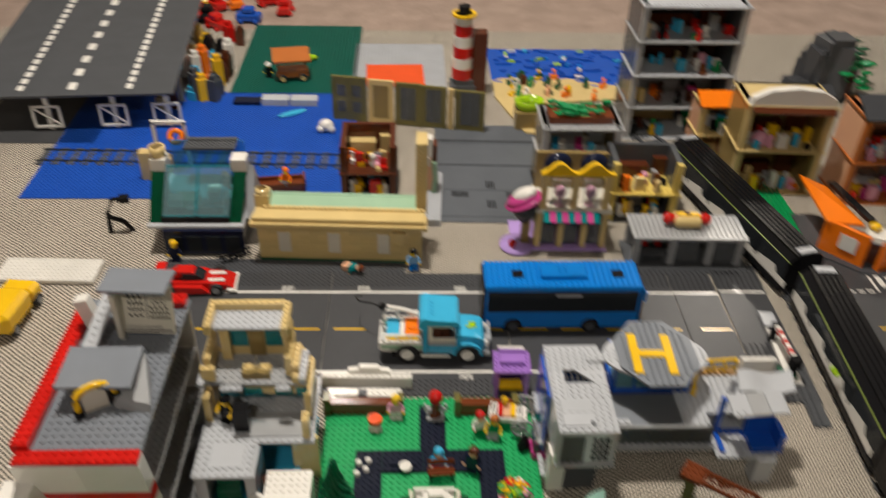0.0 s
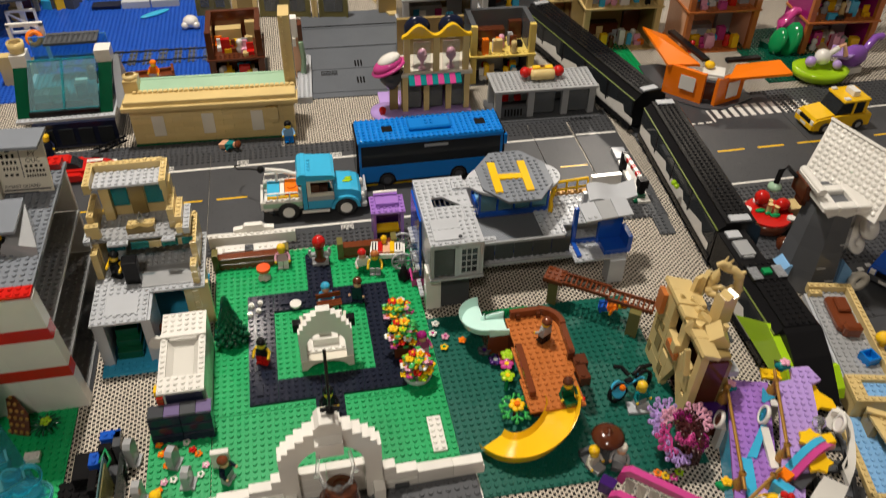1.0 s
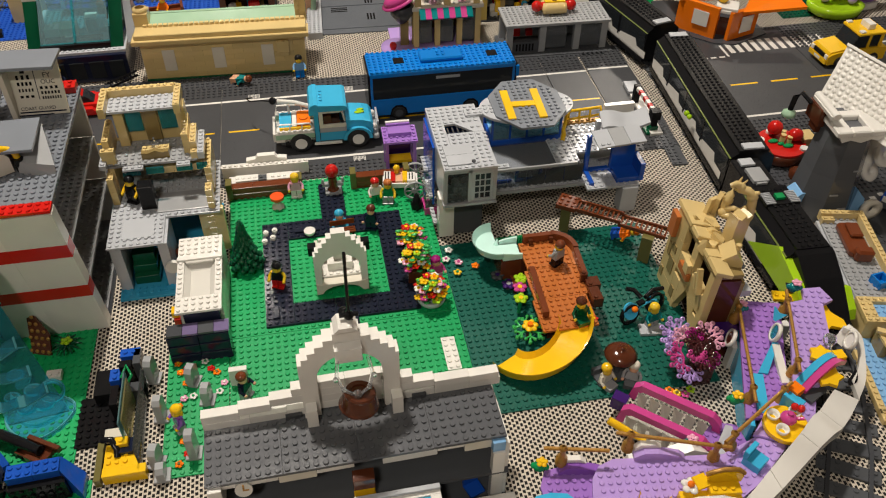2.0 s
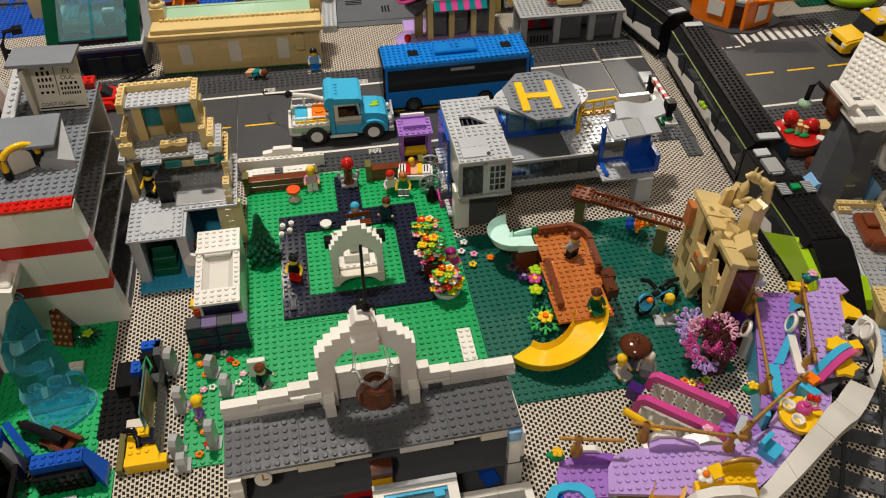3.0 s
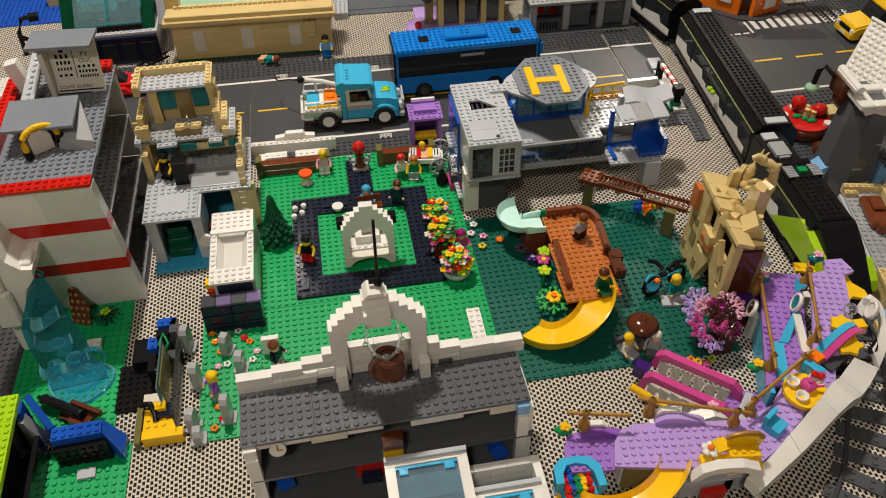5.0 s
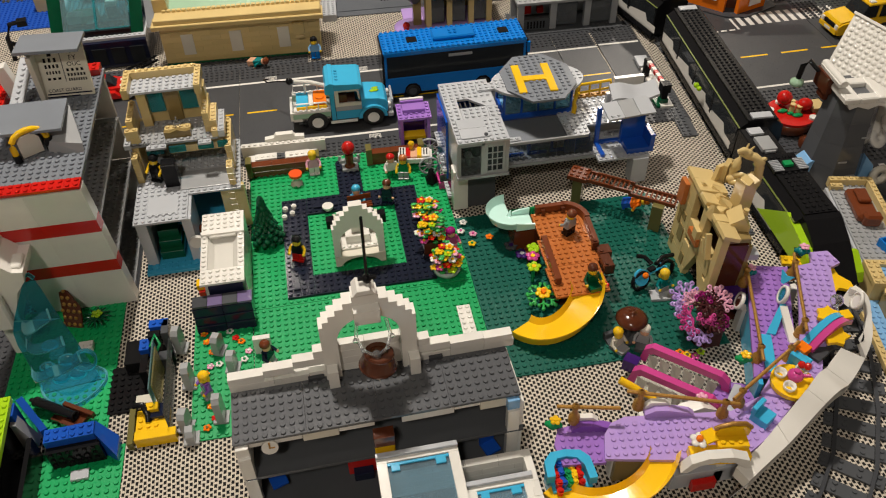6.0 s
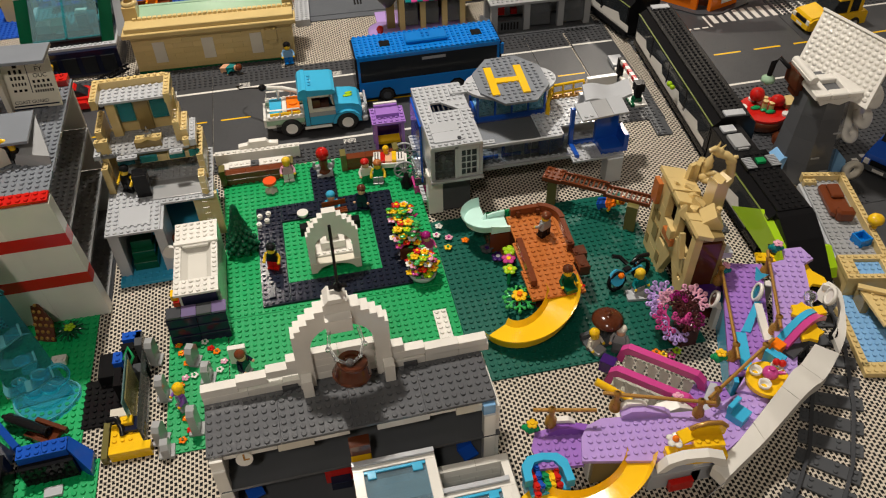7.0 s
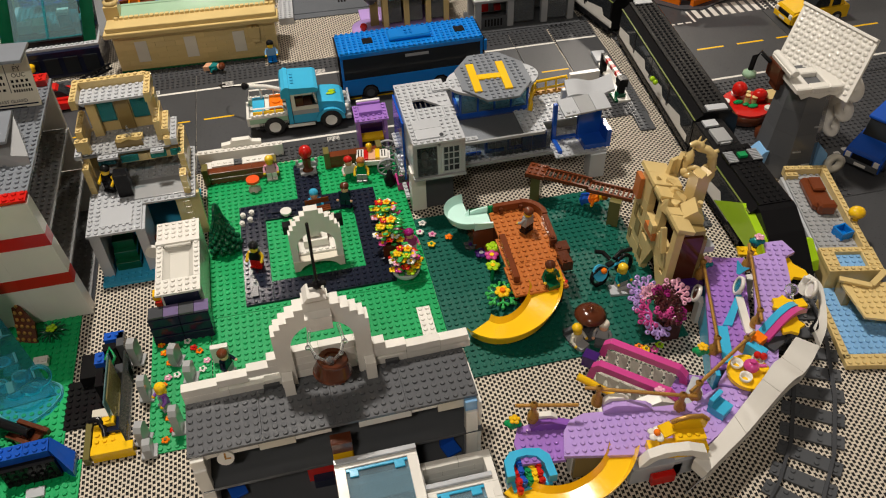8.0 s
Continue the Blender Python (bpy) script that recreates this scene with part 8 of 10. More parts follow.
# rainbow arch
for i, mat in enumerate(("azure", "pink")):
    pts = [(65.0 + 7.2 * k / 14 + 0.55 * i, -28.0 + 3.2 * k / 14 - 0.75 * i, 7.2 + 2.6 * math.sin(math.pi * (0.06 + 0.8 * k / 14)) - 0.15 * i) for k in range(15)]
    part("rainbow_band", Geo().strip([(x - 0.25, y + 0.35, z) for x, y, z in pts], [(x + 0.3, y - 0.4, z) for x, y, z in pts], 0.9), mat, ship)
part("rainbow_tip", Geo().box(71.4, -26.0, 8.2, 72.8, -24.6, 9.0), "yellow", ship)
part("rainbow_foot", Geo().at(64.6, -28.6, Z + 0.4, 0, 0, 25).box(-0.8, -0.8, 0, 0.8, 0.8, 1.6), "orange", ship)
part("dark_hatch", Geo().at(66.0, -30.6, Z + 0.5, 0, 0, 28).box(0, 0, 0, 3.2, 2.2, 0.5), "slate", ship)
parts("yellow_wing", [Geo().at(70.0, -24.6, 8.1, 0, 0, 35).prism([(1.7 * (1.0 if k % 2 else 0.72) * math.cos(math.pi * k / 6), 1.5 * (1.0 if k % 2 else 0.72) * math.sin(math.pi * k / 6)) for k in range(12)], 0, 0.5), Geo().at(69.2, -28.0, 8.0, 0, 0, 10).prism([(2.0 * (1.0 if k % 2 else 0.7) * math.cos(math.pi * k / 6), 1.7 * (1.0 if k % 2 else 0.7) * math.sin(math.pi * k / 6)) for k in range(12)], 0, 0.5)], "yellow", ship)
part("white_prow", Geo().strip(glide([(74.0, -22.2, 10.2), (75.2, -23.0, 9.8), (75.4, -24.8, 8.6), (74.2, -27.0, 7.6), (72.6, -28.4, 7.4)], 0, 4, 20), glide([(75.2, -21.6, 10.0), (76.2, -23.4, 9.4), (75.6, -26.4, 7.8), (74.6, -28.6, 6.8), (73.0, -30.4, 5.8)], 0, 4, 20), 0.9), "white", ship)
part("print_panel", Geo().at(74.2, -22.4, 8.6, 58, 0, -58).prism([(-0.6, -0.9), (0.7, -1.1), (1.0, 0.6), (0.4, 1.6), (-0.5, 1.4)], -0.2, 0.2), "white", ship)
part("dark_slit", Geo().strip(glide([(72.2, -28.2, 7.3), (73.6, -27.2, 7.5), (74.0, -26.4, 7.7)], 0, 2, 8), glide([(72.0, -28.9, 7.0), (73.3, -28.6, 7.1), (73.9, -27.4, 7.5)], 0, 2, 8), 0.2), "black", ship)
part("clear_dome", Geo().ball(72.4, -22.6, 8.6, 0.9, 14), "glass", ship)
part("clear_stem", Geo().tube([(72.4, -22.6, 8.0), (72.2, -23.6, 7.2)], 0.4), "glass", ship)
# tea table
tea = thing("tea_table", 61.0, -33.0, Z + 0.5, 0, "yellow round table with pink teapot and white cups", "table")
part("top", Geo().cyl(0, 0, 0.2, 0.8, 2.7, 28).cyl(0, 0, -0.1, 0.2, 1.2), "yellow", tea)
part("teapot", Geo().ball(0.2, 0.2, 1.6, 1.0, 16, 0, 1, 1, 0.8).tube([(0.9, 0, 1.6), (1.8, -0.5, 2.0)], 0.22).cyl(0.2, 0.2, 2.2, 2.6, 0.35), "pink", tea)
for x, y in ((-1.2, 1.2), (-1.1, -1.0), (1.6, 1.1)):
    part("cup", Geo().lathe([(0.4, 0.8), (0.75, 1.0), (0.8, 1.5), (0.68, 1.5), (0.55, 1.0)], 16, 0, x, y), "white", tea)
part("red_bow", Geo().ball(1.6, 1.4, 1.9, 0.5).ball(2.2, 1.0, 1.9, 0.5), "red", tea)
sofa = thing("azure_stool", 55.4, -36.8, Z, 32, "light blue block chair on the deck", "chair", "light blue chairs")
part("seat", Geo().box(-1.1, -1.1, 0, 1.1, 1.1, 1.2), "azure", sofa)
part("backrest", Geo().box(-1.1, 0.6, 1.2, 1.1, 1.2, 2.4), "azure", sofa)
copy_thing(sofa, spot(64.5, -30.2, Z + 0.4, 120))
# ball pool, slide, food stand
pool = thing("ball_pool", 0.3, -0.5, 0, 0, "light blue framed pool of mixed coloured balls", "ball pool")
frame_pts = [(28.6, -38.6), (28.8, -36.4), (29.8, -35.4), (31.6, -35.3), (33.4, -35.7), (34.3, -36.8), (34.4, -39.6)]
part("rim", Geo().strip([(x, y, 5.3) for x, y in frame_pts], [(31.5 + (x - 31.5) * 0.66, y - 0.95 if y > -38 else y, 5.3) for x, y in frame_pts], 1.4), "azure", pool)
part("basin", Geo().box(29.2, -39.6, 0, 34, -36.0, 3.4), "azure", pool)
for i in range(26):
    x, y = 29.9 + 0.72 * (i % 5) + random.uniform(-0.15, 0.15), -36.6 - 0.62 * (i // 5) + random.uniform(-0.12, 0.12)
    part("pool_ball", Geo().cyl(x, y, 3.4, 4.3 + 0.25 * math.sin(7 * i), 0.42, 12).cyl(x, y, 4.3, 4.55 + 0.25 * math.sin(7 * i), 0.26, 10), ("red", "yellow", "green", "blue")[(i * 7 + i // 5) % 4], pool)
slide("yellow_ship_slide", (35.5, -35.2), 6.2, 9.7, math.radians(-27), math.radians(-150), Z - 0.9, 2.6, "yellow", "wide curved yellow slide into the ball pool")
stand = thing("yellow_food_stand", 48.3, -40.2, Z, -8, "yellow and white curved stand with a white flower", "stand")
part("lower_block", Geo().box(-3.6, -1.5, 0, 3.4, 0.4, 1.3).box(-2.2, -1.9, 1.3, 2.6, -0.2, 1.9), "yellow", stand)
part("white_arch", Geo().slab([(-5.0, 0.2), (-4.2, 0.2), (-3.0, 1.5), (-0.8, 2.1), (1.0, 1.8), (2.4, 0.6), (3.2, 0.6), (2.6, 2.2), (0.6, 3.0), (-2.2, 2.9), (-4.0, 2.0)], -2.5, -1.3), "white", stand)
part("seat", Geo().box(-0.6, -0.9, 1.9, 3.0, 1.0, 2.7).stud(-0.5, -0.8, 2.7, 3, 1), "yellow", stand)
part("back", Geo().slab([(-0.8, 2.7), (3.2, 2.7), (3.3, 3.8), (2.6, 4.5), (1.0, 4.6), (-0.4, 4.1)], 0.5, 1.2), "yellow", stand)
part("gold_trim", Geo().tube([(-0.9, 0.8, 3.9), (-0.2, 0.8, 4.4), (1.0, 0.8, 4.8), (2.6, 0.8, 4.7), (3.4, 0.8, 3.9)], 0.28, 8), "gold", stand)
part("yellow_tile", Geo().at(-1.4, 0.6, 2.6, 12, 0, 20).box(-0.8, -0.8, 0, 0.8, 0.8, 0.5), "yellow", stand)
g = Geo()
blossom(g, -2.6, 0.2, 2.7, 1.2, 0, 0)
part("flower", g, "white", stand, "white flower ornament")
part("flower_eye", Geo().ball(-2.6, 0.2, 3.0, 0.42), "orange", stand)
for x, y, z, m in ((31.0, -32.2, Z - 1, "yellow"), (57.0, -28.0, Z + 0.2, "yellow"), (64.4, -13.6, Z + 0.4, "blush"), (72.6, -12.4, Z + 1.8, "blush"), (49.8, -32.0, 4.4, "blush")):
    th = thing("potted_star", x, y, z, 0, "%s star flower in a green leafy base" % m, "plant", "star flowers on the ship")
    part("leaf", Geo().ball(0, 0, 0.4, 0.75, 10, 0, 1.2, 1, 0.8).ball(-0.7, 0.2, 0.4, 0.4).ball(0.7, -0.3, 0.4, 0.4).cyl(0, 0, -0.4, 0.2, 0.4, 10), "teal" if m == "blush" else "green", th)
    g = Geo()
    blossom(g, 0.2, 0, 1.2, 0.8, 0, 0)
    part("bloom", g, m, th)
# the pink framed see-saw with clear panels
pinks = thing("pink_railing", 43.0, -25.5, 0, -42, "two dark pink rounded frames with clear zigzag panels", "railing")
for k, y in enumerate((0, 4.2)):
    part("pink_frame", Geo().slab([(0, 2.4), (0.4, 4.6), (1.4, 5.6), (10.8, 5.6), (11.9, 4.6), (12.4, 2.2), (11.4, 2.2), (11.0, 4.0), (10.4, 4.5), (1.8, 4.5), (1.2, 4.0), (1.0, 2.4)], y, y + 1.0), "pink", pinks)
    for i in range(6):
        part("clear_panel", Geo().add([(1.2 + 1.6 * i, y - 0.1, 4.3), (1.6 + 1.6 * i, y - 0.4, 1.6), (2.4 + 1.6 * i, y - 0.1, 1.4), (2.6 + 1.6 * i, y - 0.3, 4.2)], [(0, 1, 2), (2, 1, 0), (0, 2, 3), (3, 2, 0)]), "milk", pinks, "clear zigzag panel")
    part("clear_sheet", Geo().box(1.0, y + 0.3, 1.0, 11.4, y + 0.45, 4.6), "glass", pinks)
part("seat_row", Geo().box(0.6, 0.2, 0, 11.8, 4.0, 1.4).box(1.0, 1.4, 1.4, 11.4, 3.2, 2.2), "cream", pinks)
part("side_wedge", Geo().at(12.4, 0.2, 0).prism([(0, 0), (3.2, 0.6), (0.8, 5.2), (0, 5.0)], 0, 4.2), "ltgrey", pinks)
part("violet_roll", Geo().box(-1.6, 2.2, 1.4, 0.4, 3.8, 3.4), "violet", pinks)

# ---- sand house and pool beyond the train ----
sand = thing("tan_pool_house", 87.9, 5.5, GP, -12.4, "tan studded courtyard house with pale blue pool", "house")
for i in range(4):
    brick(sand, "grey", 0, -4.6 * (i + 1), 2.6, 6, 4.6, 1, True, "floor_plate")
part("side_base", Geo().box(-0.4, -18, 0, 6.4, 0, 2.6), "ltgrey", sand)
brick(sand, "tan", 0, 0, 2.6, 6, 1, 4, True, "parapet")
brick(sand, "tan", 0, -1.2, 2.6, 2, 1, 3, True, "parapet")
for i in range(5):
    brick(sand, "tan", 6, -4 * (i + 1) + 1, 2.6, 1, 4, 4, True, "parapet")
part("bed", Geo().box(1.6, -9.4, 3.0, 5.0, -2.2, 4.6, c=0.5).box(2.2, -10.4, 3.0, 5.0, -8.6, 5.2, c=0.4).box(2.4, -3.2, 4.6, 4.4, -6.4, 5.3, c=0.3), "rust", sand, "reddish-brown lounge block")
part("blue_crate", Geo().at(4.4, -14.8, 3.0, 0, 0, 20).box(-1.1, -1.1, 0, 1.1, -0.8, 1.4).box(-1.1, 0.8, 0, 1.1, 1.1, 1.4).box(-1.1, -0.8, 0, -0.8, 0.8, 1.4).box(0.8, -0.8, 0, 1.1, 0.8, 1.4).box(-0.8, -0.8, 0, 0.8, 0.8, 0.3), "bus", sand)
for x, y, nx, ny in ((-0.6, -19.4, 8, 1), (-0.6, -23.4, 8, 1), (-0.6, -22.4, 2, 3), (5.4, -22.4, 2, 3)):
    brick(sand, "tan", x, y, 3.2, nx, ny, 2, True, "parapet")
part("pool_wall", Geo().box(-0.4, -23.2, 0, 7.2, -18.6, 3.2), "tan", sand)
part("pool_water", Geo().box(1.4, -22.4, 3.2, 5.4, -19.4, 3.4).stud(1.4, -22.4, 3.4, 4, 3), "sky", sand, "pale blue studded pool water")
part("lower_water", Geo().box(-1.4, -36.2, 0, 6.4, -23.4, 0.5).stud(-1.4, -36.2, 0.5, 8, 12), "sky", sand, "pale blue studded pool water")
part("pool_edge", Geo().box(-2.4, -37.0, 0, -1.4, -26, 0.9).box(-2.4, -38.2, 0, 9, -36.2, 0.9).stud(-2.4, -37, 0.9, 1, 10).stud(-2.4, -38.2, 0.9, 10, 2), "tan", sand)
g = Geo().prism([(0.6, -25.2), (1.6, -31.8), (9.4, -33.2), (9.4, -25.2)], 3.0, 3.4)
g.stud(1.6, -31.4, 3.4, 7, 6)
part("terrace", g, "tan", sand)
parts("terrace_wall", [Geo().box(0.8, -27.0, 0, 1.8, -24, 3.0), Geo().box(7.4, -31, 0, 9, -25, 3.0)], "dktan", sand)
part("diving_board", Geo().at(2.2, -26.0, 3.6, 0, 0, -20).box(-2.2, 0, 0, 2.2, 0.9, 0.5), "tan", sand)
part("diving_board", Geo().at(6.2, -25.2, 3.6, 0, 0, 42).box(-2, 0, 0, 2.2, 0.9, 0.5), "tan", sand)
solid("yellow_ladle", Geo().tube([(0, 0, 0), (0.1, -0.1, 1.6)], 0.5, 10).ball(0, 0, 2.2, 1.2, 14, 0, 1.1, 1, 0.8), "yellow", 91.8, -8.2, GP + 3.4, 0, "yellow plastic figure-like knob in the courtyard", "ornament")

# ---- grey tower with white crown ----
keep = thing("grey_stone_tower", 92.1, 12.4, GP, -4, "dark grey round-cornered tower with white stone crown", "tower")
keep.matrix_world = keep.matrix_world @ Matrix.Diagonal((1.06, 1.06, 0.87, 1))
for k in range(4):
    r0, r1 = 5.2 - 0.37 * k, 4.83 - 0.37 * k
    ring = [math.pi * (i + 0.5) / 4 for i in range(8)]
    part("stone_course", Geo().add([(r * math.cos(a), r * math.sin(a), 4.9 * k + dz) for r, dz in ((r0, 0), (r1, 4.88)) for a in ring], [(i, (i + 1) % 8, 8 + (i + 1) % 8, 8 + i) for i in range(8)] + [tuple(range(7, -1, -1)), tuple(range(8, 16))]), "roofgrey", keep)
for i, (x, z) in enumerate(((-1.6, 6.2), (0.9, 11.4), (0.4, 3.0))):
    part("stone_chip", Geo().box(x, -4.95 + 0.07 * z, z, x + 1.4, -4.0, z + 0.35), "grey", keep)
parts("stone_rag", [Geo().slab([(-1.9 + 1.3 * k, 19.4), (-0.8 + 1.3 * k, 19.4), (-1.2 + 1.3 * k, 17.4 + 0.5 * (k % 2)), (-1.6 + 1.3 * k, 18.2)], -3.5, -3.2) for k in range(3)], "grey", keep)
part("crown", Geo().box(-4.0, -4.2, 19.4, -1.6, 1.6, 20.6, c=0.2).box(1.2, -4.2, 19.4, 3.4, 1.6, 20.6, c=0.2).box(-1.6, -4.2, 19.4, 1.2, -2.6, 20.6, c=0.2).box(-1.6, 0, 19.4, 1.2, 1.6, 20.6, c=0.2).slab([(-3.6, 19.5), (-3.0, 18.4), (-1.8, 18.9), (0, 18.2), (1.4, 18.9), (2.6, 18.5), (3.2, 19.5)], -4.2, -3.4), "white", keep, "thick white stone rim")
part("crown_cap", Geo().at(-3.6, 0, 22.0, 0, -8, 0).tube([(-0.1, -2.2, 0.3), (-0.1, 4.2, 0.3)], 0.62, 16).box(-0.9, -2.0, -0.4, 0.5, 4.0, 0.4), "white", keep)
part("brown_bracket", Geo().box(-4.7, 0.4, 18.0, -3.5, 4.4, 21.6, c=0.15).box(-4.5, 0.8, 16.6, -3.6, 3.0, 18.0, c=0.15), "brown", keep)
part("hook", Geo().tube([(-4.8, 3.6, 21.0), (-6.2, 4.4, 22.6), (-6.8, 4.8, 21.4), (-7.0, 4.8, 18.6)], 0.42, 8), "black", keep)
part("lantern", Geo().lathe([(0.3, 18.8), (1.0, 18.2), (1.1, 17.5), (0.6, 17.0), (0.1, 17.0)], 16, 0, -7.0, 4.8), "sandgreen", keep)
side, rise = Vector((0.356, -0.934, 0)), Vector((0.43, 0.37, 0.823)).normalized()
face = side.cross(rise).normalized()
g = Geo()
g.m = spot(0, 0) @ Matrix(((side.x, rise.x, face.x, -0.6), (side.y, rise.y, face.y, 8.0), (side.z, rise.z, face.z, 20.4), (0, 0, 0, 1)))
g.box(0, -2.6, -0.5, 14.0, 8.6, 0)
g.box(0, 8.1, 0, 14.0, 8.6, 0.4)
for i in range(13):
    for j in range(-2, 8):
        g.ball(0.85 + 1.02 * i, 0.6 + 1.0 * j, 0.0, 0.46, 10, 0, 1, 1, 0.5)
part("tilted_roof", g, "white", keep, "tilted white panel with round bumps")
for x, y, z, r in ((6.2, -0.8, 8.2, 1.9), (7.8, -0.2, 11.4, 2.3), (8.8, 0.6, 15.4, 2.5)):
    part("white_volute", Geo().at(x, y, z, 58, 0, 30).lathe([(r * 0.22, -0.3), (r * 0.9, -0.4), (r, -0.2), (r, 0.2), (r * 0.9, 0.4), (r * 0.22, 0.3), (r * 0.22, -0.3)], 22), "white", keep, "white scroll piece")
part("scroll_arm", Geo().tube([(5.4, 0.2, 7.6), (6.4, 0.6, 11.0), (7.0, 1.0, 14.0), (7.4, 1.6, 17.0), (6.0, 2.4, 19.0)], 1.1, 10), "white", keep)
parts("pale_base", [Geo().slab([(-6.2, 0), (-4.0, 0), (-4.0, 5.2), (-4.7, 5.0), (-6.2, 3.2)], -2.2, 0.8), Geo().slab([(3.6, 0), (6.0, 0), (5.4, 4.0), (3.6, 6.4)], -3.4, -0.6)], "sky", keep)
part("white_gear", Geo().at(6.4, -4.4, 2.4, 80, 0, 10).lathe([(0.8, -0.4), (1.9, -0.4), (1.9, 0.4), (0.8, 0.4), (0.8, -0.4)], 12), "cream", keep)
# ---- festive red table ----
fest = thing("festive_table", 92.0, 26.4, GP, 0, "red round table with brown rim, candles and berries", "table")
part("top", Geo().cyl(0, 0, 2.6, 3.0, 4.4, 26), "red", fest)
part("rim", Geo().lathe([(4.0, 0.4), (4.5, 0.8), (4.5, 2.5), (4.2, 2.6)], 26), "brown", fest)
for x, y in ((-3.6, 1.2), (3.0, -2.8), (-0.6, 3.2)):
    part("rim_ball", Geo().cyl(x, y, 3.0, 3.4, 0.8, 14), "white", fest)
part("candle", Geo().cyl(0.2, 0.2, 3.0, 4.6, 0.5).cyl(1.2, -0.4, 3.0, 4.4, 0.5).cyl(0.6, 1.0, 3, 4.8, 0.4), "tan", fest)
part("candle_band", Geo().cyl(0.2, 0.2, 4.2, 4.5, 0.54).cyl(1.2, -0.4, 4.0, 4.3, 0.54), "nougat", fest)
part("berry", Geo().ball(-0.4, 2.4, 4.6, 1.4, 16), "red", fest)
part("berry", Geo().ball(2.6, 0.2, 4.2, 1.3, 16, 0, 1.1, 1, 0.9), "red", fest)
part("holly", Geo().ball(-1.4, 0.4, 3.2, 0.9, 8, 0, 1.2, 0.7, 0.35).ball(0.6, -1.4, 3.2, 0.9, 8, 0, 1.2, 0.7, 0.35).ball(-0.4, -0.6, 3.2, 0.7, 8, 0, 1, 0.7, 0.35), "green", fest)
part("saddle", Geo().lathe([(1.6, 0), (1.7, 1.2), (0.9, 1.8), (0.1, 1.9)], 16, 0, 0.6, -6.6), "brown", fest)
part("tan_block", Geo().box(3.8, -1, 0, 6.4, 2, 3.8), "tan", fest)

# ---- behind the street: tan museum wall ----
museum = thing("tan_museum", -22.2, 72.8, 0, -2.6, "long tan brick museum with pale green roof strip", "building")
for k in range(7):
    course(museum, "tan", 1.0, 0, GP + k * BH, 32.4, "x", 1.4, 3, False, 2 if k % 2 else 4, 4)
    course(museum, "dktan", 1.0, 8.4, GP + k * BH, 32.4, "x", 1, 3, False)
for x in (1.0, 32.4):
    part("end_wall", Geo().box(x, 1.4, GP, x + 1, 8.4, GP + 8.4), "tan", museum)
for x in (5.0, 14.8, 24.6):
    part("pale_panel", Geo().box(x, -0.14, 2.2, x + 2.4, 0.06, 6.8), "cream", museum, "pale grey wall panel")
part("cornice", Geo().box(-0.2, -1.4, 8.6, 34.4, 2.6, 9.6, c=0.12).box(0.4, -0.8, 9.6, 34, 3.4, 10.6, c=0.12), "tan", museum)
g = Geo()
for i in range(32):
    g.box(2.0 + i, 2.4, 10.6, 2.8 + i, 3.2, 11.1)
part("cornice_teeth", g, "tan", museum)
part("roof_strip", Geo().at(0, 4.4, 10.2, 14).box(3.0, -1.0, 0, 32.2, 2.6, 0.6), "sandgreen", museum)
part("roof_ridge", Geo().box(3.0, 6.8, 10.8, 32.2, 7.6, 11.5), "sandgreen", museum)
part("corner_tower", Geo().box(0.4, 3.0, 10.4, 3.2, 6.4, 13.2).lathe([(1.4, 13.2), (1.5, 13.8), (0.9, 14.0)], 14, 0, 1.8, 4.6), "tan", museum)
g = Geo().box(32.0, 4.0, 9.6, 34.2, 9.0, 25)
g.at(33.2, 4.0, 9.6, 90, 0, 0)
g.stud(-1, 0.4, 0, 1, 15)
g.at()
part("tall_pier", g, "tan", museum)
part("sconce", Geo().box(27.8, -0.9, 5.2, 30.2, 0.1, 7.6).box(28.4, -1.0, 4.4, 30, 0, 5.2).stud(28, -0.95, 7.6, 2, 1), "tan", museum)
part("grass_edge", Geo().box(1, -0.5, GP, 33, -0.05, GP + 0.35), "forest", museum)
figure(8.95, 69.0, GP + 0.2, 0, "sky", "bus", "black", "skin", long=True, label="toy figure in blue at the museum wall")
figure(-4.6, 69.4, GP + 0.2, 60, "teal", "peach", "rust", "peach", lying=80, label="toy figure with red hair lying on the pavement")
# grey tile ledge and brown open rooms behind
ledge = thing("grey_ledge", 11.6, 84.5, 0, -3, "light grey studded ledge with white clips", "ledge")
part("ledge_plate", Geo().box(0, 0, 0, 3.2, 20, 1.6).stud(0, 0, 1.6, 3, 20), "ltgrey", ledge)


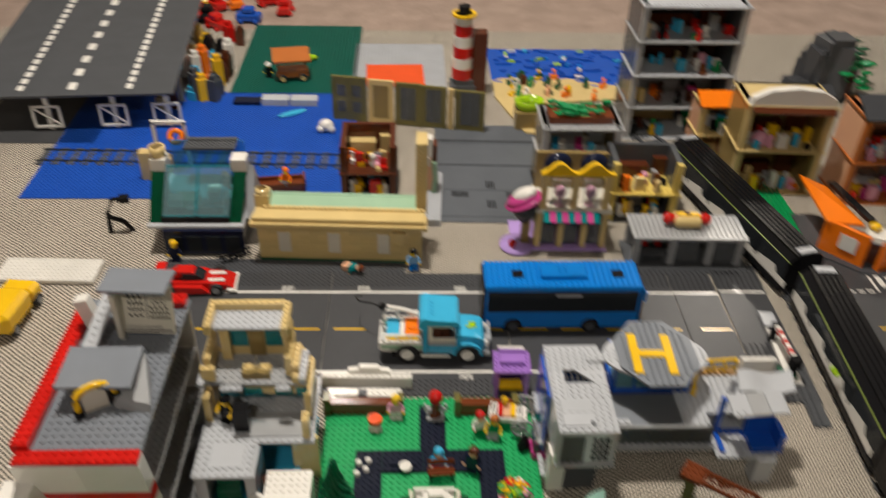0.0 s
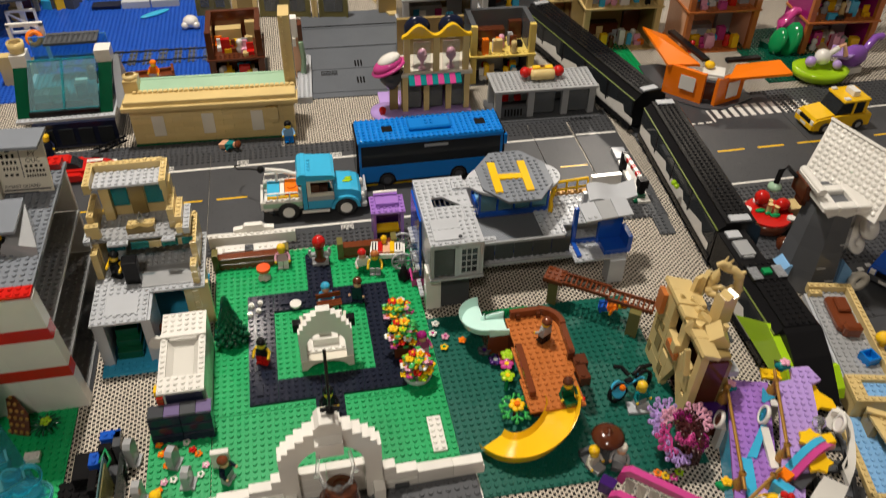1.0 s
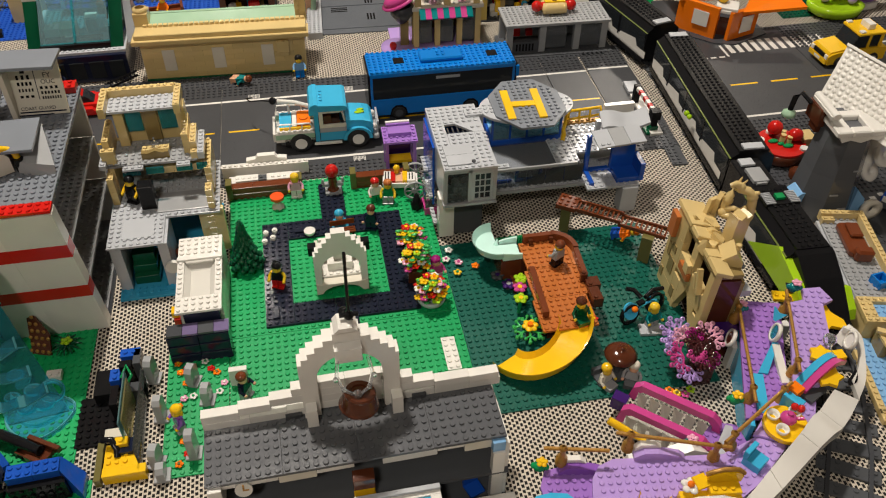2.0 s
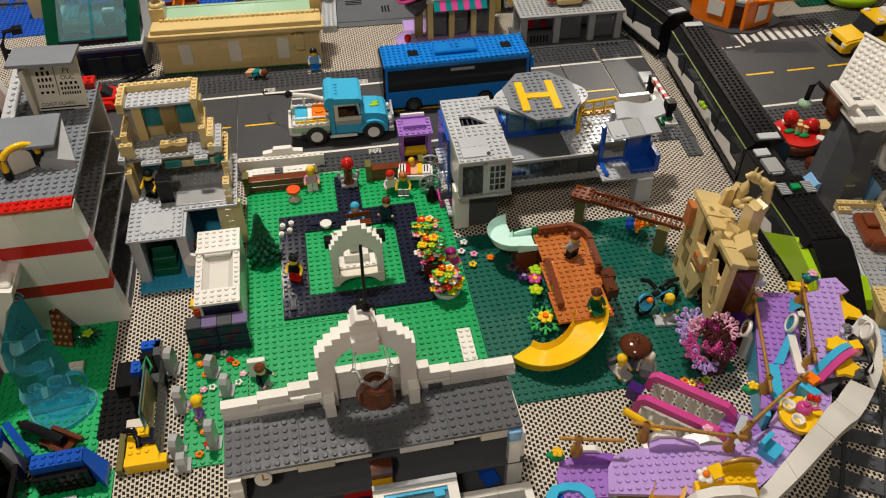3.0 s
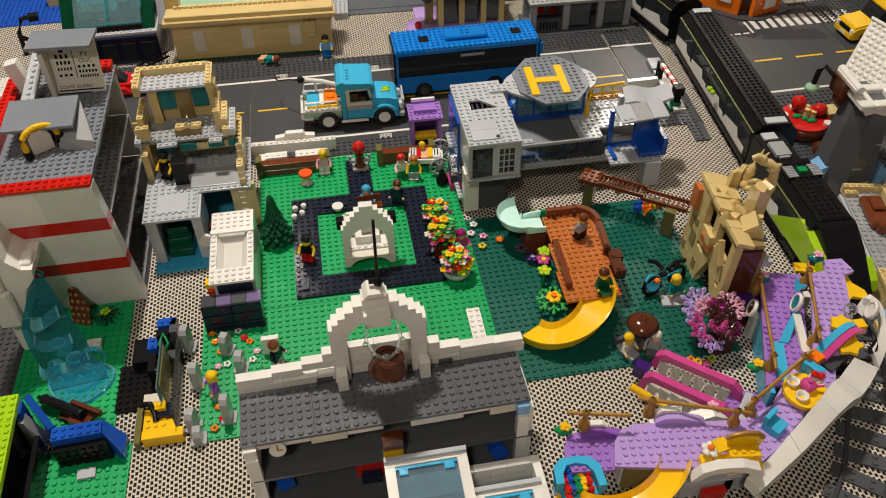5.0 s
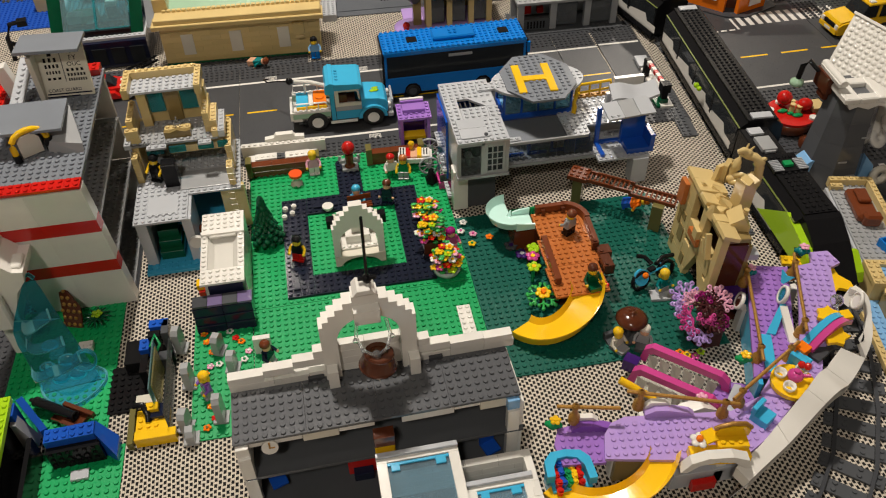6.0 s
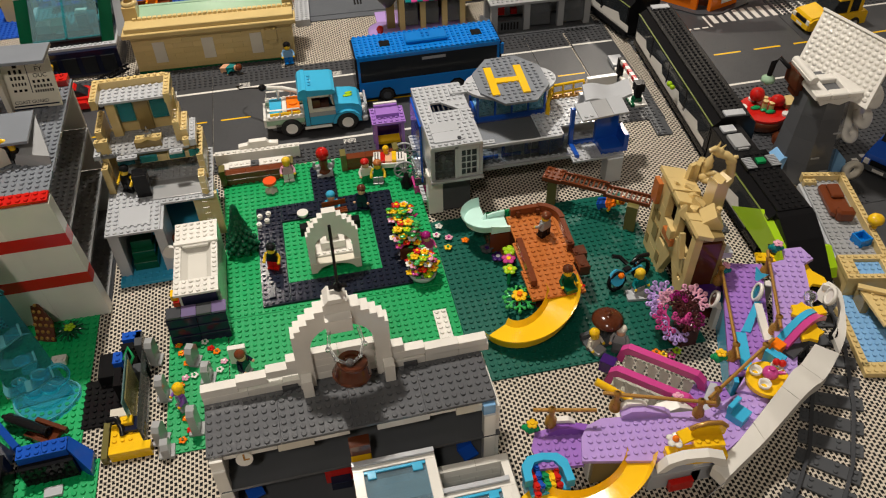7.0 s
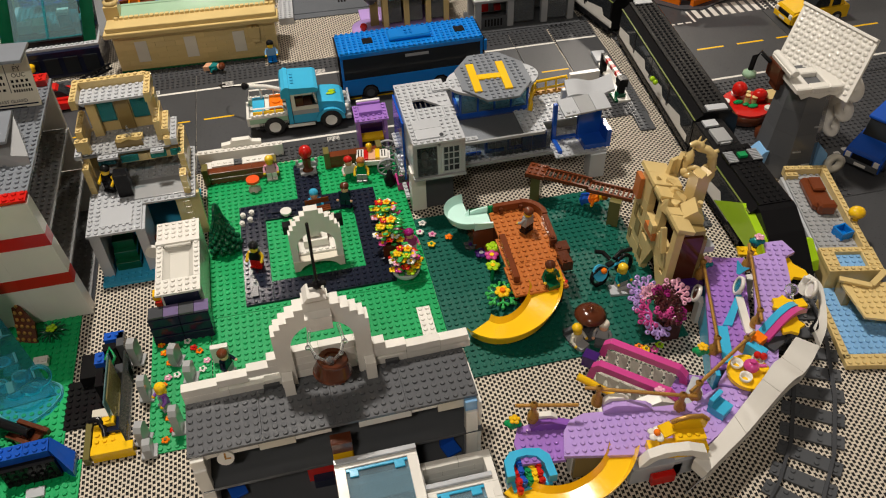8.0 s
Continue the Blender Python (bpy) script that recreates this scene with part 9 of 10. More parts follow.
def open_house(name, x, y, rz, w, d, storeys, h, mats, label, goods, roof=None, group="", lid=True):
    """A toy house open at the front, with floors, posts, a rear wall and goods on each floor."""
    th = thing(name, x, y, GP, rz, label, "toy house", group)
    frame, back, floor = mats
    part("rear_wall", Geo().box(0, d - 1, 0, w, d, storeys * h), back, th)
    for s in (0, w - 1.2):
        part("side_wall", Geo().box(s, 1.2, 0, s + 1.2, d - 1, storeys * h), back, th)
        part("front_post", Geo().box(s - 0.1, 0, 0, s + 1.3, 1.2, storeys * h), frame, th)
    for k in range(storeys + 1 if lid else storeys):
        part("floor_slab", Geo().box(-0.4, -0.4, k * h - 0.5, w + 0.4, d, k * h).stud(0, 0, k * h, int(w), 2), floor if k % 2 == 0 else frame, th)
        if k < storeys:
            rng = random.Random(int(x * 7 + 11 * k))
            part("counter", Geo().box(1.6, d - 3.4, k * h, w * 0.62, d - 1, k * h + 3.0).box(w * 0.7, d - 2.4, k * h, w - 1.4, d - 1, k * h + h * 0.62), ("rust", "tan", "ltgrey", "brown")[(k + int(w)) % 4], th)
            for i in range(int(goods * 1.7)):
                gx, gy, mat = rng.uniform(1.4, w - 3), rng.uniform(0.2, d - 5), rng.choice(("red", "white", "azure", "pink", "rust", "orange", "black", "blush", "grey", "green", "tan", "yellow", "brown", "white"))
                kind = rng.random()
                g = Geo()
                if kind < 0.4:
                    a, b, c = rng.uniform(1.0, 2.6), rng.uniform(0.8, 1.8), rng.uniform(0.8, 4.0)
                    g.box(gx, gy, k * h, gx + a, gy + b, k * h + c).stud(gx, gy, k * h + c, 1, 1)
                elif kind < 0.7:
                    g.lathe([(0.7, k * h), (0.9, k * h + 0.8), (0.5, k * h + 1.6), (0.75, k * h + 2.2), (0.6, k * h + 2.9), (0.01, k * h + 3.1)], 12, 0, gx, gy)
                else:
                    g.box(gx, gy, k * h, gx + 1.6, gy + 1.2, k * h + 1.0).box(gx, gy + 1.0, k * h + 1, gx + 1.6, gy + 1.4, k * h + 2.6)
                part("room_item", g, mat, th)
    if roof:
        part("roof", Geo().at(0, 0, storeys * h, 24).box(-0.8, -0.8, 0, w + 0.8, d * 0.55, 0.6), roof, th)
    return th


open_house("brown_bookshop", -6.6, 95.4, 0, 12, 12, 2, 6.4, ("brown", "brown", "dkgrey"), "brown two-storey toy room with shelves, open front", 9, None, lid=False)
side = thing("white_lamp_block", 10.6, 96, GP, 0, "white and dark red blocks on the wall's side", "ornament")
part("white_block", Geo().box(0, 0, 10, 2.6, 2.4, 14.5).box(0.4, -0.4, 8, 2.0, 0, 10), "white", side)
part("red_block", Geo().box(2.6, 0, 9, 3.6, 3, 13), "brown", side)
part("tan_side", Geo().box(-0.4, 0.4, 0, 2.8, 6, 10), "peach", side)
part("aqua_vine", Geo().tube([(3.0, -0.4, 1), (3.4, -0.6, 5), (3.0, -0.2, 9)], 0.6, 8), "sandgreen", side)
# the olive facade row standing behind
facade = thing("olive_facade", -11.2, 133.6, GP - 6.5, -10, "row of dark olive window walls with tan frames", "facade")
for i, (x, w, mat) in enumerate(((0, 9, "olive"), (9.4, 6.6, "tan"), (16.4, 6.6, "olive"), (23.0, 6.6, "olive"), (30.0, 1.4, "tan"), (31.8, 7.6, "olive"))):
    z1 = 18.6 - 0.25 * i
    part("panel", Geo().box(x, 0, 6.5, x + w, 0.8, z1), mat, facade)
    parts("panel_rib", [Geo().box(x + f * (w - 0.5), -0.35, 6.5, x + f * (w - 0.5) + 0.5, 0, z1 - 0.2) for f in ((0, 1) if w < 9 else (0, 0.5, 1))], mat, facade)
    if w > 2:
        rows = ((9.0, 12.0), (13.4, 16.4)) if i == 0 else ((8.0, 17.0),)
        for a, b in rows:
            cols = (x + 1.2, x + w * 0.5 + 0.7) if i == 0 else (x + 1.3,)
            parts("panel_pane", [Geo().box(c, -0.08, a, c + (2.3 if i == 0 else w - 2.6), 0.0, b) for c in cols], "glass_smoke" if i != 1 else "dktan", facade)

# ---- green glass kiosk on the left ----
glasshouse = thing("green_glass_house", 0, 0, 0, 0, "dark green framed house with clear teal glass", "building")
part("dark_base", Geo().box(-40.6, 74.0, GP, -24.8, 84, 6.0), "navy", glasshouse)
for i in range(4):
    part("base_window", Geo().box(-39.8 + 3.8 * i, 73.7, 1.2, -37.0 + 3.8 * i, 73.98, 4.8), "glass_dark", glasshouse)
part("slab", Geo().box(-43.6, 74.8, 6.0, -24.8, 95.0, 6.6).stud(-43.4, 74.9, 6.6, 18, 1), "ltgrey", glasshouse)
part("floor_plate", Geo().box(-42.6, 77, 6.6, -26.2, 94, 6.9).stud(-42.4, 84, 6.9, 16, 9), "dusk_teal", glasshouse)
parts("inner_block", [Geo().box(-40.4, 80.0, 6.9, -37.6, 82.4, 9.4).stud(-40.2, 80.2, 9.4, 2, 2), Geo().box(-33.0, 83.0, 6.9, -30.6, 85.6, 9.8), Geo().box(-36.6, 79.2, 6.9, -35.2, 80.4, 8.0)], "cream", glasshouse)
for s, x in ((1, -43.4), (-1, -25.2)):
    part("green_column", Geo().add([(x, 76.0, 6.6), (x + 2.4 * s, 76.0, 6.6), (x + 2.2 * s, 84.2, 13.6), (x - 0.4 * s, 84.2, 13.6), (x, 83.0, 6.6), (x + 2.4 * s, 83.0, 6.6), (x + 2.2 * s, 87.4, 13.6), (x - 0.4 * s, 87.4, 13.6)],
         [(0, 1, 2, 3), (3, 2, 1, 0), (1, 5, 6, 2), (2, 6, 5, 1), (0, 3, 7, 4), (4, 7, 3, 0), (3, 2, 6, 7), (7, 6, 2, 3)]), "forest", glasshouse)
    part("white_cap", Geo().box(x - 0.5 * s, 84.2, 13.6, x + 2.6 * s, 87.6, 16.2), "white", glasshouse)
for x in (-40.9, -34.1):
    part("glass_front", Geo().at(x, 76.8, 7.6, 42).box(0, 0, 0, 6.4, 10.4, 0.2), "pane_aqua", glasshouse, "leaning clear aqua pane")
    parts("pane_edge", [Geo().at(x, 76.8, 7.6, 42).box(0, -0.2, -0.1, 6.4, 0.1, 0.4), Geo().at(x, 76.8, 7.6, 42).box(0, 10.3, -0.1, 6.4, 10.6, 0.4)], "glass_teal", glasshouse)
part("mullion", Geo().at(-34.5, 76.8, 7.6, 42).box(0, 0, -0.1, 0.4, 10.5, 0.5), "glass_teal", glasshouse)
part("green_sill", Geo().box(-41.0, 75.8, 6.6, -27.6, 76.8, 7.8), "black", glasshouse)
part("rear_wall", Geo().box(-42, 93.4, 6.9, -26.6, 94, 15.6), "glass_blue", glasshouse)
part("roof_plate", Geo().box(-38.6, 90.2, 15.0, -28.0, 95.2, 15.6).stud(-38.4, 90.4, 15.6, 10, 4), "dkgrey", glasshouse)
part("side_plate", Geo().add([(-24.6, 78, 6.3), (-22.8, 78, 6.3), (-23.6, 86.5, 14), (-25.0, 86.5, 14), (-24.6, 88, 6.3), (-22.8, 88, 6.3)], [(0, 1, 2, 3), (3, 2, 1, 0), (1, 5, 2), (2, 5, 1), (0, 3, 4), (4, 3, 0), (3, 2, 5, 4), (4, 5, 2, 3)]), "ltgrey", glasshouse)
part("tan_vase", Geo().lathe([(1.3, 16.2), (1.6, 17.0), (1.7, 18.4), (1.2, 18.4)], 14, 0, -42.4, 86), "tan", glasshouse)
part("desk", Geo().box(-39.4, 80.5, 6.9, -34.6, 84, 9.0), "sandgreen", glasshouse)
part("desk", Geo().box(-32.6, 82, 6.9, -29.0, 85, 9.4), "glass_teal", glasshouse)
part("figure_shape", Geo().cyl(-30.2, 88.4, 6.9, 9.4, 0.9, 12).ball(-30.2, 88.4, 10.2, 0.9, 12), "rust", glasshouse, "reddish-brown round ornament behind the glass")
part("black_desk", Geo().box(-40.4, 78.6, 6.9, -29.4, 79.8, 7.8), "black", glasshouse)
steps = thing("black_ladder", -26.0, 71.4, GP, 12, "black lattice ladder lying on the pavement", "ladder")
for s in (0, 1.8):
    part("ladder_rail", Geo().at(0, s, 0.6, 0, -16, 0).box(-8, 0, 0, 3.6, 0.3, 0.4), "black", steps)
for i in range(9):
    part("rung", Geo().at(0, 0, 0.6, 0, -16, 0).box(-7.6 + 1.3 * i, 0.2, 0, -7.3 + 1.3 * i, 1.9, 0.3), "black", steps)
figure(-37.6, 72.2, GP, 0, "navy", "navy", "yellow", "skin", label="toy figure in navy beside the glass house")
lamp = thing("black_street_lamp", -53, 82, 0, 10, "black bent street lamp standing on the rug", "street lamp")
part("pole", Geo().tube([(0, 0, 0), (0.2, 0, 5), (1.6, 0, 8), (3.6, 0, 8.2)], 0.5, 8).tube([(0.2, 0, 4), (3, 0, 2.6), (4.4, 0, 0)], 0.5, 8), "black", lamp)
part("lamp_head", Geo().box(3.0, -0.9, 7.4, 5.0, 0.9, 8.6), "black", lamp)
solid("white_panel_plate", Geo().box(0, 0, 0, 19, 7, 0.8).stud(0, 0, 0.8, 19, 7), "white", -70, 65, GP, -2, "white studded plate at the pavement's edge", "plate")

# ---- harbour: raised road, sea things ----
deckroad = thing("raised_road", -98, 124, 0, 4, "dark grey road plate raised on white lattice posts", "bridge")
part("road_deck", Geo().at(0, 0, 9.6, 3).box(0, 0, 0, 50, 62, 0.6), "dkgrey", deckroad)
for x, w in ((12, 1.6), (24, 2.0), (38, 1.6)):
    for k in range(16 if x != 24 else 8):
        part("road_dash", Geo().at(0, 0, 9.6, 3).box(x, 3 + (3.6 if x != 24 else 7.4) * k, 0.6, x + w, 3 + (3.6 if x != 24 else 7.4) * k + (2.4 if x != 24 else 3.6), 0.63, 0, 0.01), "white", deckroad)
for x in (18, 34, 47):
    for y in (1.5, 40):
        post = part("post", Geo().box(x, y, 0, x + 1.2, y + 1.2, 9.6), "white", deckroad)
    part("lattice", Geo().box(x - 3, 0.6, 1.2, x + 4, 1.2, 1.8).box(x - 3, 0.6, 6.6, x + 4, 1.2, 7.2).box(x - 3, 0.6, 1.2, x - 2.4, 1.2, 7.2).box(x + 3.4, 0.6, 1.2, x + 4, 1.2, 7.2).at(x + 0.5, 0.9, 4.2, 0, 38, 0).box(-4, -0.2, -0.25, 4, 0.2, 0.25), "white", deckroad)
rail_track("harbour_track", [(-78, 113.5), (-6, 111.5), (-2, 111)], "dark grey railway track across the blue sea plate")
boat = thing("brown_boat", -21.5, 98.5, GP, 8, "reddish-brown toy rowing boat with an orange rower", "boat")
part("hull", Geo().prism([(-8.5, 0), (-5, -1.8), (6.5, -1.8), (6.5, 1.8), (-5, 1.8)], 0, 1.8), "rust", boat)
part("gunwale", Geo().box(-5, -2.0, 1.8, 6.8, -1.4, 2.6).box(-5, 1.4, 1.8, 6.8, 2.0, 2.6).box(6.2, -1.8, 1.8, 6.8, 1.8, 3.4), "rust", boat)
figure(-19, 98.6, GP + 1.9, -20, "orange", "dkgrey", "orange", "skin", sit=True, label="orange toy figure seated in the boat")
solid("surfboard", Geo().ball(0, 0, 0.4, 4.2, 18, 0, 1, 0.28, 0.09), "azure", -22, 136, GP, 32, "light blue surfboard on the sea plate", "surfboard")
bird = solid("white_float", Geo().ball(0, 0, 1.6, 2.0, 14, 0, 1, 0.9, 0.8).ball(-1.4, -1, 1.0, 1.0).ball(1.3, -1, 1.0, 1.0), "white", -12.5, 127, GP, 0, "white rounded float on the sea plate", "float")
buoy = thing("lifebuoy_post", -45.5, 106, GP, 0, "orange ring on a tan and white harbour post", "post")
part("base", Geo().box(-5, -2, 0, 0, 1.6, 4.2).box(-6.4, -3.4, 0, -3.4, -1, 7), "tan", buoy)
part("frame", Geo().box(-4, 2, 0, -3.2, 2.8, 12).box(3, 2, 0, 3.8, 2.8, 12).box(-4, 2, 11.4, 3.8, 2.8, 12.2), "white", buoy)
part("ring", Geo().at(1.6, 1.0, 9, 60).lathe([(0.8, -0.6), (1.9, -0.6), (1.9, 0.6), (0.8, 0.6), (0.8, -0.6)], 18), "orange", buoy)
jetty = thing("grey_jetty", -38, 141, GP, -1, "grey stone jetty blocks at the sea's edge", "jetty")
for i in range(3):
    part("jetty_block", Geo().box(7.6 * i, 0, 0, 7.6 * i + 7.2, 3.4, 1.8 if i else 1.0), "ltgrey" if i else "navy", jetty)
wagon = thing("orange_market_cart", -24.5, 158, GP, 10, "orange-brown covered market cart on the meadow", "cart")
part("canopy", Geo().at(0, 0, 6.4, 10).box(-5, -3, 0, 5.4, 4.4, 0.7), "nougat", wagon)
part("bed", Geo().box(-4, -2, 1.4, 4.6, 3, 3.0), "nougat", wagon)
for x in (-2.6, 3.0):
    wheel(wagon, x, -2.4, 1.2, 1.2, 0.6, "tan")
for x in (-3.6, 4.0):
    part("pole", Geo().box(x, 2.4, 3, x + 0.5, 2.9, 6.8), "brown", wagon)
figure(-31, 159, GP, 0, "black", "black", "white", "skin", cap=True, label="toy figure with white hat on the meadow")
solid("lime_bush", Geo().ball(0, 0, 0.9, 1.6, 10, 0, 1.4, 0.7, 0.6), "lime", -20.5, 171, GP, 20, "small lime plant on the meadow plate", "plant")
for i in range(34):
    rng = random.Random(100 + i)
    x, y = rng.uniform(-56, -42), rng.uniform(134, 190)
    mat = rng.choice(("red", "yellow", "white", "brown", "black", "orange", "tan", "azure", "dkgrey"))
    h = rng.uniform(2, 8)
    solid("harbour_block", Geo().box(-1.4, -1.2, 0, 1.2, 1.4, h).box(-0.9, -0.8, h, 0.9, 0.9, h + 1.2).stud(-1, -1, h + 1.2, 2, 2), mat, x, y, 0.3, rng.uniform(0, 90), "stacked %s toy blocks at the harbour" % {"dkgrey": "dark grey", "azure": "light blue"}.get(mat, mat), "blocks", "harbour blocks")
for i in range(26):
    rng = random.Random(300 + i)
    x, y = rng.uniform(-104, -30), rng.uniform(196, 225)
    mat = rng.choice(("red", "blue", "orange", "white", "black", "azure", "red", "yellow"))
    solid("toy_vehicle", Geo().box(-4, -2, 0.8, 4, 2, 3.2, c=0.4).box(-2, -1.7, 3.2, 2, 1.7, 5.2, c=0.5).ball(-2.4, -1.9, 0.9, 0.9).ball(2.4, -1.9, 0.9, 0.9).ball(-2.4, 1.9, 0.9, 0.9).ball(2.4, 1.9, 0.9, 0.9), [mat], x, y, -0.6, rng.uniform(0, 180), "%s toy vehicle parked beyond the harbour" % {"azure": "light blue"}.get(mat, mat), "toy vehicle", "distant toy vehicles")
baseplate("court_baseplate", -8, 150, 26, 33, "ltgrey", "light grey plate with red tiles behind the facade")
brick(thing("red_carpet_tiles", -3.6, 152.5, GP, 2, "flat coral red tiles on the grey plate", "tiles"), "scarlet", 0, 0, 0, 16.5, 15, 1, False)
beacon = thing("red_white_lighthouse", 22.5, 150, 0, 0, "small red and white striped lighthouse on dark rock", "lighthouse")
part("rock", Geo().box(-3.4, -3, 0, 3.6, 3, 3.4).box(-2, -2.6, 3.4, 3, 2.4, 5), "dkgrey", beacon)
for k in range(6):
    part("band", Geo().cyl(0, 0, 5 + 3 * k, 8 + 3 * k, 2.9 - 0.12 * k, 18), "white" if k % 2 else "red", beacon)
part("lantern_room", Geo().cyl(0, 0, 23, 25, 1.6, 14), "black", beacon)
part("gallery", Geo().cyl(0, 0, 22.4, 23, 3.3, 18), "yellow", beacon)
part("dark_stair", Geo().box(2.6, -2, 0, 6.4, 2, 18), "brown", beacon)

# ---- beach plate ----
waves = Geo().box(0, 0, 0, 48, 34, GP)
for i in range(80):
    rng = random.Random(i)
    waves.box(*(lambda a, b, w: (a, b, GP, a + w, b + 0.8, GP + 0.5))(rng.uniform(0, 44), rng.uniform(6, 33), rng.uniform(1.2, 3.6)))
beach = thing("beach_plate", 31.5, 147, 0, 0, "blue wavy water plate with tan sandy shore", "beach")
part("water", waves, "blue", beach)
for i in range(26):
    rng = random.Random(50 + i)
    part("wave_tile", Geo().at(rng.uniform(3, 44), rng.uniform(16, 32), GP, 0, 0, rng.uniform(0, 90)).box(0, 0, 0, 2.2, 0.9, 0.6), rng.choice(("azure", "bus", "white", "lime", "blue")), beach)
part("sand", Geo().prism([(0, 0), (6, -21), (13, -22), (13, -4), (34, -1), (36, 7), (22, 12), (12, 10), (5, 13), (0, 10)], 0.05, GP + 0.4), "tan", beach)
for i in range(22):
    rng = random.Random(80 + i)
    part("shore_item", Geo().at(rng.uniform(2, 34), rng.uniform(-2, 14), GP + 0.4, 0, 0, rng.uniform(0, 90)).box(-1, -0.6, 0, 1.2, 0.7, rng.uniform(0.5, 2.4)).ball(0, 0, 2.4, 0.6), rng.choice(("orange", "brown", "green", "yellow", "peach", "white", "forest")), beach)
basket = thing("lime_basket", 38.5, 131, GP, 0, "lime green basket on a tan block", "basket")
part("block", Geo().box(-3.6, -3, 0, 3.4, 2.4, 4.6), "dktan", basket)
part("basket", Geo().lathe([(2.6, 4.6), (3.3, 5.4), (3.5, 7.2), (3.1, 7.2), (2.6, 5.4)], 18, 0, 0, 0, True, 1.1, 0.8), "lime", basket)
# ---- the houses behind ----
open_house("planter_house", 36.8, 96, 0, 17, 12, 2, 8.6, ("ltgrey", "dktan", "grey"), "grey and tan toy house with roof planting", 5)
roofplants = thing("roof_planter", 38.0, 98, 17.6, 0, "brown roof planter full of green leaves", "planter")
part("box", Geo().box(0, 0, 0, 14, 6, 1.6), "rust", roofplants)
g = Geo()
for i in range(46):
    rng = random.Random(400 + i)
    x, y, z = rng.uniform(0.5, 13.5), rng.uniform(0.4, 5.6), rng.uniform(1.5, 3.4)
    g.ball(x, y, z, rng.uniform(0.5, 1.0), 7, 0, 1.3, 0.8, 0.5)
part("leaves", g, "green", roofplants)
open_house("yellow_frame_shop", 50.4, 86.5, -2, 14.6, 10, 2, 7.0, ("yellowtan", "dkgrey", "slate"), "dark toy shop with yellow framed open front", 7, lid=False)
open_house("grey_modular_house", 62, 124, 0, 25, 14, 4, 8.6, ("grey", "dkgrey", "ltgrey"), "tall grey open-fronted toy apartment house", 9)
open_house("orange_roof_kiosk", 76, 112, 0, 9, 8, 2, 7.5, ("tan", "peach", "tan"), "small tan toy kiosk with orange roof", 3, "orange")
cafe = open_house("tan_family_house", 80.6, 98.4, -3, 19, 12, 2, 11.0, ("tan", "dktan", "tan"), "tan two-storey toy house with white arch and red awning", 9)
part("awning", Geo().at(0, -1.6, 20.6, 30).box(0.6, 0, 0, 18.4, 3.6, 0.5), "brown", cafe)
part("arched_top", Geo().slab([(0, 22), (19, 22), (18.4, 23.6), (15, 25.4), (9.5, 26), (4, 25.4), (0.6, 23.6)], -0.2, 1.8), "white", cafe)
part("pink_chair", Geo().ball(5, 2.4, 12.6, 1.9, 14), "blush", cafe)
open_house("brown_family_house", 104.6, 93.5, -2, 18, 12, 2, 10.6, ("nougat", "peach", "nougat"), "reddish-tan two-storey toy house with furnished rooms", 10, "slate")
open_house("purple_door_house", 133, 88, -4, 18, 12, 3, 8.4, ("nougat", "magenta", "tan"), "tan and magenta three-storey toy house", 10, "brown")
grass = baseplate("lawn_baseplate", 121, 76, 20, 26, "dkgreen", "dark green studded lawn plate by the houses")
baseplate("lawn_baseplate", 86, 78, 8, 22, "green", "green studded plate beside the train")
rock = thing("grey_rock_hill", 122, 150, 0, 0, "dark grey jagged rock hill with plants", "rock")
for i in range(16):
    rng = random.Random(600 + i)
    a, r = rng.uniform(0, 6.28), rng.uniform(0, 9)
    part("boulder", Geo().at(r * math.cos(a), r * math.sin(a), 0, rng.uniform(-8, 8), rng.uniform(-8, 8), rng.uniform(0, 90)).prism([(-3.4, -3), (3, -3.4), (3.6, 2.6), (-2.6, 3.4)], 0, max(3.0, 19 - 1.5 * r)), "slate" if i % 3 else "dkgrey", rock)
for i in range(9):
    rng = random.Random(700 + i)
    tree = thing("jungle_plant", rng.uniform(128, 165), rng.uniform(118, 165), 0, 0, "large green leafy plastic plant", "plant", "jungle plants")
    g = Geo()
    for k in range(22):
        a, r, z = rng.uniform(0, 6.28), rng.uniform(1, 5.4), rng.uniform(5, 13)
        g.ball(r * math.cos(a), r * math.sin(a), z, rng.uniform(1.0, 2.0), 8, 0, 1.3, 0.8, 0.35)
    part("leaves", g, "green" if i % 2 else "forest", tree)
    part("trunk", Geo().tube([(0, 0, 0), (0.4, 0.2, 6), (0.2, 0, 9)], 0.7, 8), "brown", tree)
dragon = thing("magenta_curled_plant", 131, 93, GP, 20, "magenta curled plastic plant over green leaves", "plant")
part("arm", Geo().tube([(-4, 0, 2), (-3, 0, 7), (1, 0, 9), (5, -1, 8), (8, -1, 10)], 1.1, 10), "pink", dragon)
part("leaf", Geo().at(-3, -3, 0, 0, 20, 0).ball(0, 0, 3.6, 3.0, 12, 0, 0.5, 1, 1.5).ball(3.4, 1, 3.0, 2.6, 12, 0, 0.5, 1, 1.4).ball(-3, 1, 2.6, 2.4, 12, 0, 0.5, 1, 1.4), "green", dragon)
part("base", Geo().box(-5, -3, 0, 5, 3, 1.4), "dkgreen", dragon)
unicorn = thing("lime_float", 130.5, 75.5, GP, -20, "lime rounded float carrying pastel toys", "float")
part("hull", Geo().lathe([(3.0, 0), (4.6, 1.2), (5.0, 3.2), (4.2, 3.0), (0.01, 2.6)], 22, 0, 0, 0, True, 1.3, 0.9), "lime", unicorn)
